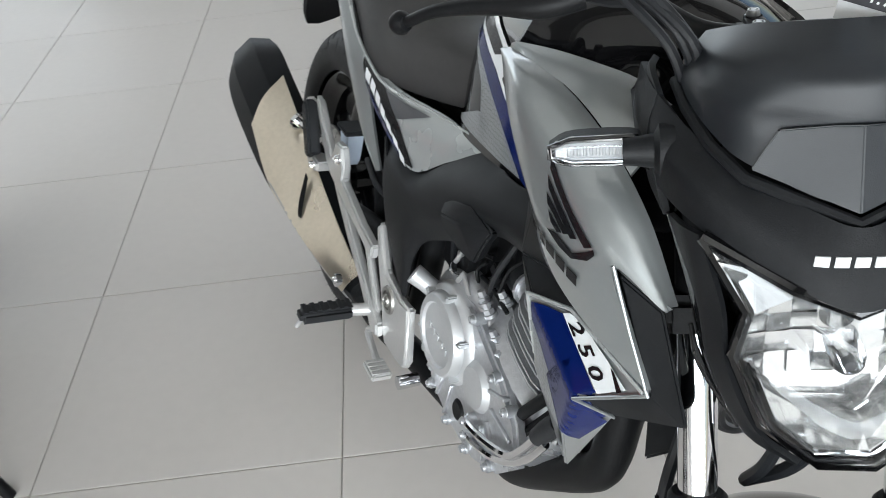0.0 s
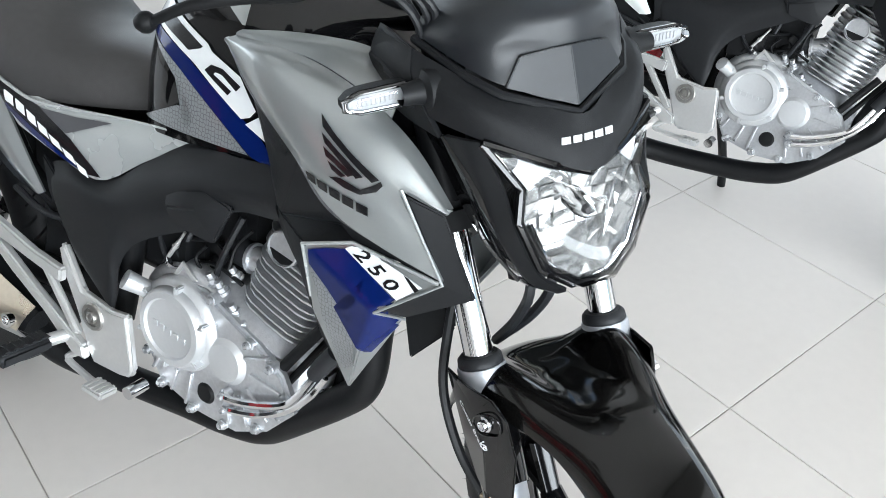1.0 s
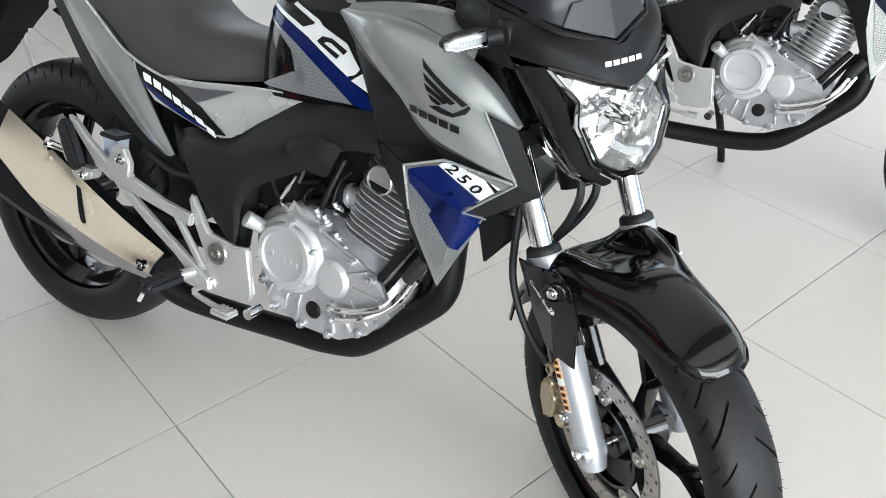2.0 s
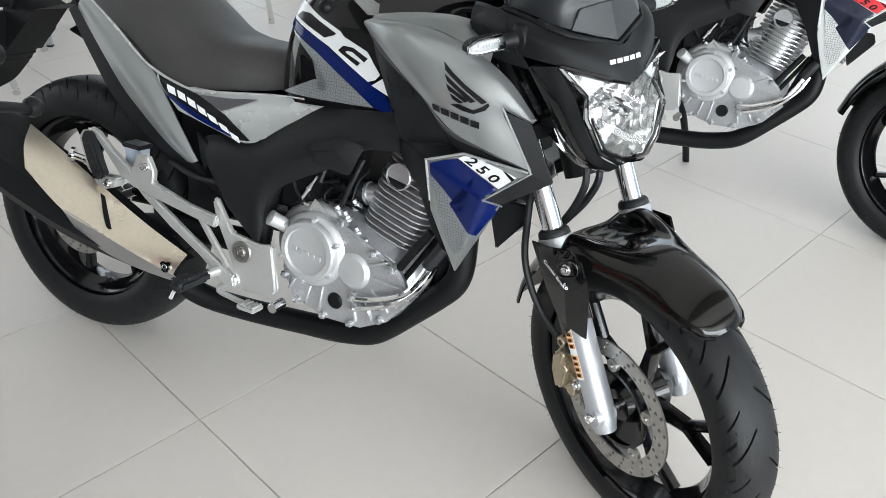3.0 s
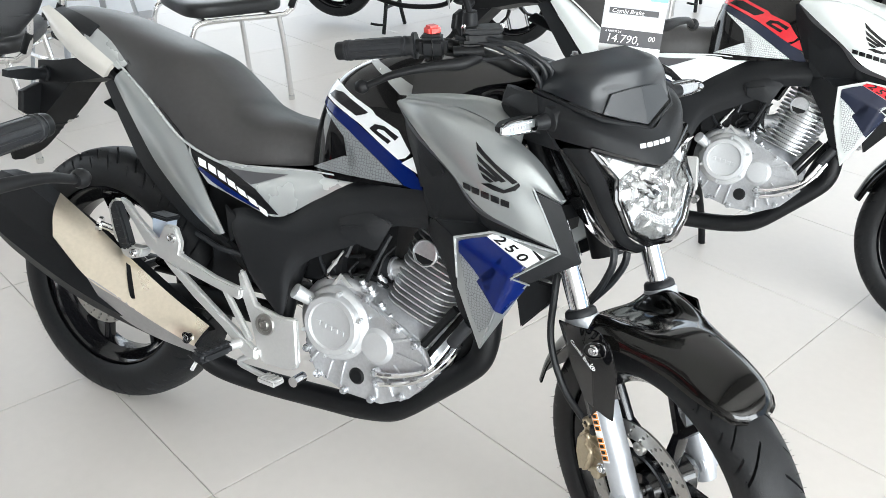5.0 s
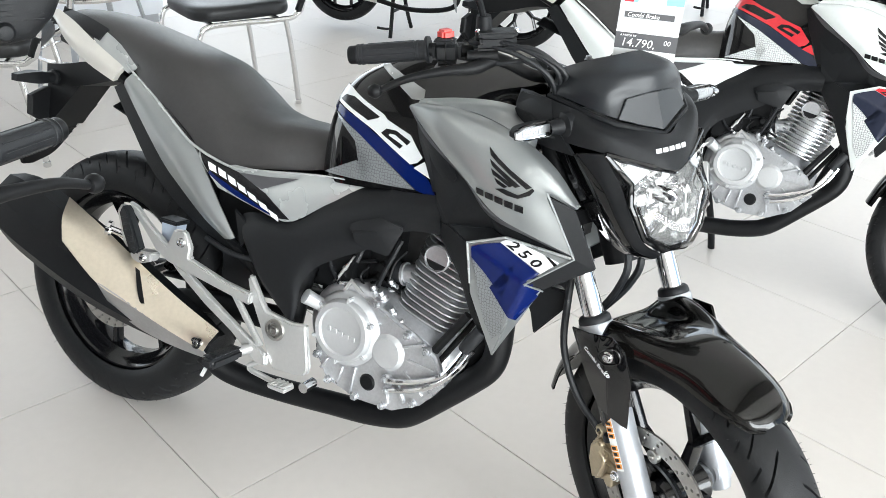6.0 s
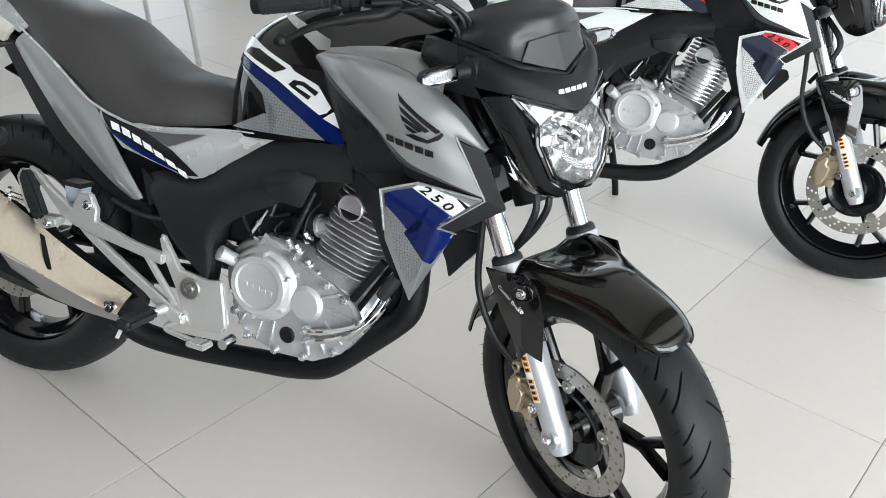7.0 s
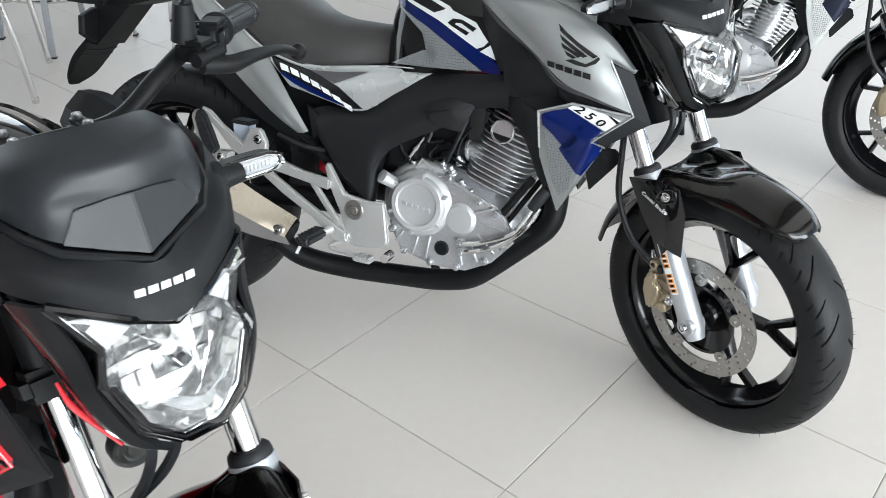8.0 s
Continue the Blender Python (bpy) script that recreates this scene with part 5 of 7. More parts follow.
    pair("cowl_wing", shell([[(1.062, -0.128, 0.985), (1.10, -0.134, 0.990), (1.15, -0.130, 0.986)],
                             [(1.072, -0.146, 0.955), (1.12, -0.146, 0.957), (1.17, -0.139, 0.955)],
                             [(1.100, -0.138, 0.905), (1.15, -0.136, 0.905), (1.205, -0.127, 0.905)]], 0.006, 10, 8), MATTE, bike, "", True)
    pair("lamp_side_cowl", shell([[(1.256, -0.105, 0.918), (1.280, -0.089, 0.868), (1.300, -0.086, 0.830), (1.312, -0.062, 0.772), (1.320, -0.03, 0.745)],
                                  [(1.240, -0.116, 0.916), (1.266, -0.102, 0.862), (1.288, -0.095, 0.818), (1.303, -0.068, 0.762), (1.312, -0.033, 0.738)],
                                  [(1.212, -0.124, 0.910), (1.256, -0.105, 0.860), (1.282, -0.096, 0.814), (1.299, -0.069, 0.759), (1.309, -0.034, 0.736)]], 0.005, 18, 8), MATTE, bike, "matte black lamp side panel", True)
    pair("lamp_under_cowl", shell([[(1.211, -0.1235, 0.909), (1.255, -0.1045, 0.859), (1.281, -0.0955, 0.813), (1.298, -0.0685, 0.758), (1.308, -0.0338, 0.735)],
                                   [(1.204, -0.125, 0.907), (1.235, -0.109, 0.851), (1.261, -0.096, 0.799), (1.283, -0.069, 0.749), (1.299, -0.034, 0.731)],
                                   [(1.180, -0.118, 0.900), (1.210, -0.102, 0.842), (1.238, -0.088, 0.790), (1.268, -0.062, 0.742), (1.290, -0.032, 0.726)],
                                   [(1.150, -0.122, 0.900), (1.180, -0.104, 0.840), (1.212, -0.088, 0.785), (1.250, -0.062, 0.738), (1.278, -0.033, 0.724)]], 0.005, 18, 8), GLOSS, bike, "gloss black panel under the cowl", True)
    pair("lamp_side_rib", tube([(1.248, -0.107, 0.828), (1.262, -0.100, 0.800), (1.284, -0.070, 0.750)], [0.0018, 0.0036, 0.0022], 8, 16), ACCENT, bike, "narrow accent strip beside the lamp", True)
    part("lamp_back", loft([[(x, s * w, z) for s, z in ((-1, zb), (-1, zt), (1, zt), (1, zb))] for x, w, zb, zt in ((1.12, 0.05, 0.82, 0.95), (1.19, 0.085, 0.80, 0.95), (1.235, 0.085, 0.79, 0.93))], 8), PIPE, bike, "", True)
    dome = []
    for half, mid_x, mid_z in (([(1.120, -0.112, 0.990), (1.168, -0.107, 0.986), (1.212, -0.092, 0.977), (1.241, -0.068, 0.966)], 1.268, 0.946),
                               ([(1.122, -0.109, 1.000), (1.178, -0.104, 0.998), (1.220, -0.083, 0.996), (1.236, -0.052, 0.994)], 1.250, 0.984),
                               ([(1.124, -0.104, 1.010), (1.180, -0.098, 1.012), (1.219, -0.076, 1.014), (1.236, -0.046, 1.014)], 1.246, 1.011),
                               ([(1.122, -0.098, 1.017), (1.172, -0.088, 1.026), (1.206, -0.066, 1.032), (1.226, -0.038, 1.034)], 1.236, 1.034),
                               ([(1.112, -0.090, 1.022), (1.138, -0.074, 1.034), (1.160, -0.053, 1.043), (1.176, -0.028, 1.048)], 1.184, 1.051)):
        dome.append(half + [(mid_x, 0, mid_z)] + [(x, -y, z) for x, y, z in half[::-1]])
    visor = part("visor", shell(dome, 0.005, 45, 18, out=(1, 0, 0.6)), VISOR, bike, "dark satin fly screen with two flat facets", True, angle=60)
    fv = [(1.246, -0.070, 0.966), (1.263, -0.016, 0.962), (1.243, -0.053, 0.995), (1.2495, -0.018, 1.000)]
    part("visor_front", facets(fv + [(x, -y, z) for x, y, z in fv] + [(1.275, 0, 0.944), (1.253, 0, 1.001)], [(0, 1, 3, 2), (0, 8, 1), (1, 8, 9, 3), (4, 6, 7, 5), (4, 5, 8), (5, 7, 9, 8)], 0.009, (1, 0, 0.6), 0.001), VISOR, visor, "flat lower facets", angle=9)
    lip = [(1.122, -0.114, 0.984), (1.166, -0.109, 0.980), (1.211, -0.095, 0.969), (1.245, -0.073, 0.958)]
    part("visor_lip", tube(lip + [(1.277, 0, 0.937)] + [(x, -y, z) for x, y, z in lip[::-1]], 0.0050, 8, 9, smooth=False), MATTE, visor, "matte black lower lip")
    bars = [f for f in cowl_tree_bars(cowl)]
    for b in bars:
        part("lettering_bar", b, LETTER, cowl)

    # indicators
    for s in (-1, 1):
        st = part("front_indicator", join(lathe([(0.024, 0), (0.022, 0.012), (0.014, 0.016), (0.012, 0.030), (0.011, 0.040)], (1.180, s * 0.118, 0.950), (0, s, 0), 20),
                                          loft([[(1.170 + dx, s * y, 0.948 + dz) for dx, dz in ((0.0, -h), (0.0, h), (-0.020 * f, h * 0.7), (-0.020 * f, -h * 0.7))] for y, h, f in ((0.142, 0.008, 0.5), (0.150, 0.0128, 1), (0.200, 0.0124, 1), (0.218, 0.005, 0.6))], 12)), MATTE, bike, "black indicator stalk", True)
        le = part("indicator_lens", loft([[(1.1715 + dx, s * y, 0.948 + dz) for dx, dz in ((0, -h), (0.010, -h * 0.8), (0.012, 0), (0.010, h * 0.8), (0, h))] for y, h in ((0.147, 0.008), (0.151, 0.0115), (0.200, 0.011), (0.215, 0.0045))], 12), GLASS, st, "clear indicator lens", angle=25)
        le.visible_shadow = False
        part("indicator_reflector", box(1.1700, 1.1722, min(s * 0.148, s * 0.213), max(s * 0.148, s * 0.213), 0.948 - 0.0098, 0.948 + 0.0098, 0.003, 1), INDI, st, "pale silver reflector")
        for k in range(9):
            y = 0.158 + 0.0052 * k
            part("indicator_facet", box(1.1716, 1.1735, min(s * y, s * (y + 0.0036)), max(s * y, s * (y + 0.0036)), 0.948 - 0.0048, 0.948 + 0.0048, 0.0008, 1), INDI, st)
        bez = [(1.172, s * y, 0.948 + z) for y, z in ((0.145, -0.0085), (0.150, -0.0125), (0.200, -0.0118), (0.218, -0.005), (0.218, 0.005), (0.200, 0.0118), (0.150, 0.0125), (0.145, 0.0085), (0.145, -0.0085))]
        part("indicator_edge", tube([(x + 0.001, y, z) for x, y, z in bez], 0.0021, 6, 9, smooth=False), GLOSS, st, "black rim")
        part("indicator_trim", tube([(x + 0.002, s * 0.181 + (y - s * 0.181) * 0.94, 0.948 + (z - 0.948) * 0.80) for x, y, z in bez], 0.0013, 6, 9, smooth=False), CHROME, st, "bright trim line")

    # handlebar
    half = [(0.893, 0.356, 1.0445), (0.982, 0.255, 1.055), (1.008, 0.205, 1.052), (1.034, 0.14, 1.026), (1.046, 0.08, 0.994)]
    part("handlebar", tube([(x, -y, z) for x, y, z in half] + [(1.047, 0, 0.990)] + half[::-1], 0.0112, 12, 60), PIPE, bike, "black tubular handlebar", True)
    for s in (-1, 1):
        lift = Matrix.Translation((-0.022, s * 0.004, -0.014))
        g0, g1 = Vector((0.899, s * 0.350, 1.0452)), Vector((0.980, s * 0.257, 1.0548))
        along = (g1 - g0).normalized()
        g = part("handlebar_grip", tube([g0, g0 + along * 0.006, g1 - along * 0.016, g1 - along * 0.005, g1], [0.0178, 0.0165, 0.0165, 0.018, 0.0225], 18, 24), SOFT, bike, "black rubber grip", True)
        for u, r in ((0.05, 0.0178), (0.84, 0.0174), (0.97, 0.0225)):
            part("grip_ring", lathe([(0.0160, -0.003), (r, -0.002), (r, 0.002), (0.0160, 0.003)], g0.lerp(g1, u), along, 18), SOFT, g)
        for k in range(10):
            a = radians(36 * k)
            off = (along.cross(Vector((0, 0, 1))).normalized() * math.cos(a) + Vector((0, 0, 1)) * math.sin(a)) * 0.0162
            part("grip_rib", tube([g0.lerp(g1, 0.12) + off, g0.lerp(g1, 0.78) + off], 0.0013, 6, 2), SOFT, g)
        part("bar_end", tube([g0 - along * 0.018, g0 - along * 0.015, g0 - along * 0.003], [0.0135, 0.0155, 0.0155], 16, 6), PIPE, g)
        seat_at = Matrix.Translation((1.001, s * 0.236, 1.056)) @ Matrix.Rotation(s * 0.66, 4, "Z")
        box_part = part("switch_box", moved(join(box(-0.017, 0.019, -0.024, 0.024, -0.022, 0.016, 0.009, 3), box(-0.008, 0.012, -0.016, 0.010, -0.032, -0.018, 0.005, 2), box(-0.010, 0.022, -0.020, 0.016, 0.012, 0.021, 0.004, 2)), seat_at), MATTE, bike, "black switch box", True)
        part("switch_button", moved(lathe([(0, 0.005), (0.006, 0.005), (0.007, 0.003), (0.007, -0.002)], (-0.018, 0.006, 0.0), (-1, 0, 0), 14), seat_at), SOFT, box_part)
        part("switch_screw", moved(bolt((-0.017, -0.012, -0.013), (-1, 0, 0), 0.004, 0.003), seat_at), DARKGREY, box_part)
        part("switch_seam", moved(box(-0.0176, 0.0196, -0.0010, 0.0010, -0.0215, 0.0165, 0.0004, 1), seat_at), INK, box_part)
        part("lever_clamp", moved(join(box(-0.016, 0.026, -0.018, 0.020, -0.013, 0.013, 0.006, 2), tube([(0.022, -0.03, -0.004), (0.024, 0.02, -0.004)], 0.009, 10, 3)), lift @ Matrix.Translation((1.065, s * 0.185, 1.070)) @ Matrix.Rotation(s * 0.5, 4, "Z")), PIPE, bike, "", True)
        part("brake_lever" if s < 0 else "clutch_lever", join(tube([(1.063, s * 0.188, 1.042), (1.066, s * 0.225, 1.036), (1.048, s * 0.27, 1.034), (1.022, s * 0.325, 1.025), (0.998, s * 0.362, 1.008)], [0.012, 0.0115, 0.0085, 0.0066, 0.006], 10, 20),
                                                              lathe([(0, -0.012), (0.008, -0.010), (0.012, -0.003), (0.012, 0.003), (0.008, 0.010), (0, 0.012)], (0.993, s * 0.370, 1.006), (0.6, -s * 0.7, 0.1), 16)), PIPE, bike, "black lever with a ball end", True)
        stem = part("mirror_stem", join(tube([(1.033, s * 0.184, 1.066), (1.038, s * 0.186, 1.111)], [0.016, 0.012], 12, 3), tube([(1.038, s * 0.186, 1.106), (1.050, s * 0.210, 1.150), (1.052, s * 0.258, 1.186), (1.046, s * 0.296, 1.197)], 0.006, 8, 12)), MATTE, bike, "black mirror stem in a rubber boot", True)
        rim = [(0.232, 1.240), (0.236, 1.197), (0.252, 1.183), (0.295, 1.178), (0.327, 1.183), (0.349, 1.204), (0.361, 1.226), (0.366, 1.250), (0.354, 1.272), (0.310, 1.282), (0.252, 1.272)]
        shape = loft([[(x, s * (0.300 + (y - 0.300) * g), 1.230 + (z - 1.230) * g) for y, z in rim] for x, g in ((1.004, 0.97), (1.008, 1.0), (1.020, 1.0), (1.034, 0.93), (1.043, 0.78), (1.046, 0.5))], 20)
        head = part("mirror_head", shape, MATTE, stem, "black plastic mirror shell", angle=40)
        part("mirror_joint", lathe([(0, 0.008), (0.007, 0.006), (0.010, 0), (0.010, -0.012)], (1.046, s * 0.297, 1.196), (1, 0, 0), 16), MATTE, head)
        for k in range(9):
            z = 1.206 + 0.0052 * k
            part("shell_rib", tube([(1.0445, s * 0.268, z), (1.0455, s * 0.300, z), (1.0435, s * 0.336, z)], 0.0011, 6, 5), MATTE, head)
        part("mirror_glass", loft([[(x, s * (0.300 + (y - 0.300) * 0.9), 1.230 + (z - 1.230) * 0.9) for y, z in rim] for x in (1.0028, 1.0045)], 2), CHROME, head, "silvered mirror glass")
        part("bar_riser", tube([(1.050, s * 0.041, 0.930), (1.047, s * 0.041, 0.998)], 0.017, 12, 3), PIPE, bike, "", True)
        part("bar_clamp", box(1.023, 1.071, s * 0.041 - 0.014, s * 0.041 + 0.014, 0.976, 1.003, 0.006), PIPE, bike, "", True)
        for x in (1.031, 1.063):
            part("clamp_bolt", bolt((x, s * 0.041, 1.003), (0, 0, 1), 0.006, 0.006), STEELGREY, bike, "", True)
    part("engine_stop_switch", box(0.990, 1.014, -0.250, -0.227, 1.074, 1.090, 0.004), REDLAMP, bike, "red engine stop switch", True)
    part("brake_fluid_reservoir", moved(join(box(-0.020, 0.020, -0.030, 0.030, 0, 0.020, 0.005), box(-0.022, 0.022, -0.032, 0.032, 0.019, 0.026, 0.002)), Matrix.Translation((1.056, -0.172, 1.062)) @ Matrix.Rotation(-0.5, 4, "Z")), MATTE, bike, "black brake fluid reservoir", True)
    for dx, dy in ((-0.006, -0.026), (0.006, 0.026)):
        part("reservoir_screw", bolt((1.056 + dx + dy * 0.45, -0.172 + dy, 1.088), (0, 0, 1), 0.004, 0.003), CHROME, bike, "", True)
    part("cable_adjuster", join(tube([(1.076, -0.154, 1.050), (1.096, -0.132, 1.050)], 0.006, 10, 3), tube([(1.090, -0.138, 1.050), (1.100, -0.128, 1.050)], 0.0045, 8, 3)), DISC, bike, "", True)
    part("brake_line", tube([(1.078, -0.174, 1.062), (1.115, -0.140, 1.062), (1.145, -0.100, 1.020), (1.140, -0.075, 0.95)], 0.0045, 8, 18), SOFT, bike, "", True)
    part("switch_lead", tube([(1.010, -0.220, 1.042), (1.05, -0.175, 1.032), (1.09, -0.125, 1.034), (1.115, -0.095, 0.985)], 0.0042, 8, 16), SOFT, bike, "", True)
    part("lever_pivot_bolt", bolt((1.064, -0.190, 1.052), (0, 0, 1), 0.007, 0.007), CHROME, bike, "", True)
    for s, a, b in ((-1, 0.0, 0.0), (-1, 0.010, 0.008), (-1, 0.020, 0.004)):
        part("control_cable", tube([(1.030 + a, s * (0.21 - a), 1.070 + b), (1.090 + a, s * (0.165 - a), 1.056 + b), (1.128 + a, s * (0.122 - a), 1.020 + b), (1.128, s * (0.105 - b), 0.975), (1.10, s * 0.09, 0.935)], 0.0044, 8, 22), SOFT, bike, "", True)
    part("instrument", loft([[(1.105, -0.075, 0.992), (1.105, 0.075, 0.992), (1.14, 0.075, 0.985), (1.14, -0.075, 0.985)], [(1.090, -0.07, 1.012), (1.090, 0.07, 1.012), (1.135, 0.068, 1.018), (1.135, -0.068, 1.018)]], 4), PIPE, bike, "", True)
    for s in (-1, 1):
        part("lower_hose", tube([(1.19, s * 0.01, 0.76), (1.24, s * 0.015 - 0.01, 0.70), (1.225, s * 0.012 - 0.02, 0.64), (1.185, -0.04, 0.575)], 0.0068, 8, 16), SOFT, bike, "", True)
    part("cover_lettering", fork_words(cover), LETTER, guard)
    # dealer sticker on the fork leg, its words as bars
    a = FRONT_AXLE + Vector((0, -0.092, 0))
    side = up.cross(Vector((0, 1, 0)))
    st = bmesh.new()
    rows = []
    for k in range(2):
        rows.append([a + up * (0.076 + 0.135 * k) + (Vector((0, -1, 0)) * math.cos(t) + side * math.sin(t)) * 0.0285 for t in (radians(x) for x in (-26, -14, -2, 10))])
    grid_faces(st, rows)
    sticker = part("fork_sticker", st, PAPER, bike, "narrow white sticker with orange lettering bars", True)
    def bar(s0, s1, lo, hi, r):
        b = bmesh.new()
        grid_faces(b, [[a + up * s + (Vector((0, -1, 0)) * math.cos(t) + side * math.sin(t)) * r for t in (radians(lo + (hi - lo) * i / 2) for i in range(3))] for s in (s0, s1)])
        return b
    for k in range(11):
        if k != 4:
            s0 = 0.080 + 0.0112 * k
            part("lettering_bar", bar(s0, s0 + 0.0095, -23, 7, 0.0288), ORANGE, sticker)
            part("lettering_core", bar(s0 + 0.002, s0 + 0.0075, -17, 1, 0.0291), INK, sticker)


def cowl_tree_bars(cowl):
    """Five slanted bars in a straight line on the nose of the cowl."""
    me = cowl.data
    tree = BVHTree.FromPolygons([v.co.copy() for v in me.vertices], [list(q.vertices) for q in me.polygons])
    out = []
    for k in range(5):
        y0 = -0.033 + 0.0130 * k
        bm = bmesh.new()
        rows = []
        for z in (0.9150, 0.9180, 0.9210):
            row = []
            for f in (0.0, 0.5, 1.0):
                y = y0 + 0.0098 * f + (z - 0.9105) * 0.25
                hit, nrm, _, _ = tree.ray_cast(Vector((1.5, y, z)), Vector((-1, 0, 0)))
                row.append(hit + Vector((0.0012, 0, 0.0004)))
            rows.append(row)
        grid_faces(bm, rows)
        ext = bmesh.ops.extrude_face_region(bm, geom=bm.faces[:])
        bmesh.ops.translate(bm, vec=(-0.0012, 0, 0), verts=[v for v in ext["geom"] if isinstance(v, bmesh.types.BMVert)])
        bmesh.ops.recalc_face_normals(bm, faces=bm.faces[:])
        out.append(bm)
    return out


def headlamp_bowl(rim_pts, mid):
    """Dish behind the lens: a wall round the rim and a floor of flat mirror facets in columns, each tilted a little its own way."""
    bm = bmesh.new()
    rnd = random.Random(8)
    outline = [(p[1] * 0.95, mid.z + (p[2] - mid.z) * 0.95) for p in rim_pts]

    def depth(y, z):
        return 1.258 + 1.5 * y * y + 2.0 * (z - 0.835) ** 2

    def clip(poly, k, lim, keep):
        out = []
        for i, a in enumerate(poly):
            b = poly[(i + 1) % len(poly)]
            ina, inb = (a[k] - lim) * keep >= 0, (b[k] - lim) * keep >= 0
            if ina:
                out.append(a)
            if ina != inb:
                f = (lim - a[k]) / (b[k] - a[k])
                out.append((a[0] + (b[0] - a[0]) * f, a[1] + (b[1] - a[1]) * f))
        return out

    n = len(rim_pts)
    top = [bm.verts.new((p[0] - 0.001, p[1], p[2])) for p in rim_pts]
    low = [bm.verts.new((depth(y, z) - 0.004, y, z)) for y, z in outline]
    for i in range(n):
        bm.faces.new((top[i], top[(i + 1) % n], low[(i + 1) % n], low[i]))
    columns = [-0.11, -0.068, -0.052, -0.034, -0.015, 0.015, 0.034, 0.052, 0.068, 0.11]
    rows = [0.70, 0.772, 0.792, 0.812, 0.832, 0.850, 0.866, 0.882, 0.95]
    for j in range(len(rows) - 1):
        cols = [-0.11, -0.03, 0.03, 0.11] if j < 2 else columns
        for i in range(len(cols) - 1):
            poly = outline
            for k, lim, keep in ((0, cols[i], 1), (0, cols[i + 1], -1), (1, rows[j], 1), (1, rows[j + 1], -1)):
                poly = clip(poly, k, lim, keep) if len(poly) > 2 else []
            if len(poly) < 3:
                continue
            cy, cz = sum(p[0] for p in poly) / len(poly), sum(p[1] for p in poly) / len(poly)
            ty, tz = 3.0 * cy + rnd.uniform(-0.16, 0.16) * (j > 1), 4.0 * (cz - 0.835) + rnd.uniform(-0.18, 0.18) * (j > 1)
            if j < 2:
                tz -= 0.04
            vs = [bm.verts.new((depth(cy, cz) + 0.002 + ty * (y - cy) + tz * (z - cz), y, z)) for y, z in poly]
            try:
                bm.faces.new(vs)
            except ValueError:
                pass
    back = [bm.verts.new((1.246, y, z)) for y, z in outline]
    bm.faces.new(back)
    for i in range(n):
        bm.faces.new((low[i], low[(i + 1) % n], back[(i + 1) % n], back[i]))
    bmesh.ops.triangulate(bm, faces=[f for f in bm.faces if len(f.verts) > 4])
    return bm


def fork_words(cover):
    me = cover.data
    tree = BVHTree.FromPolygons([v.co.copy() for v in me.vertices], [list(q.vertices) for q in me.polygons])
    bm = letters("Combi Brake", 0.0132, 1.0, 0.25, 0.02)
    d = Vector((0.070, 0, -0.028)).normalized()
    upv = Vector((-d.z, 0, d.x))
    for v in bm.verts:
        rise = v.co.z
        v.co = Vector((1.260, -0.2, 0.572)) + d * v.co.x + upv * v.co.y
        hit = tree.ray_cast(v.co, Vector((0, 1, 0)))[0]
        v.co.y = (hit.y if hit else -0.128) - 0.0014 - abs(rise)
    return bm


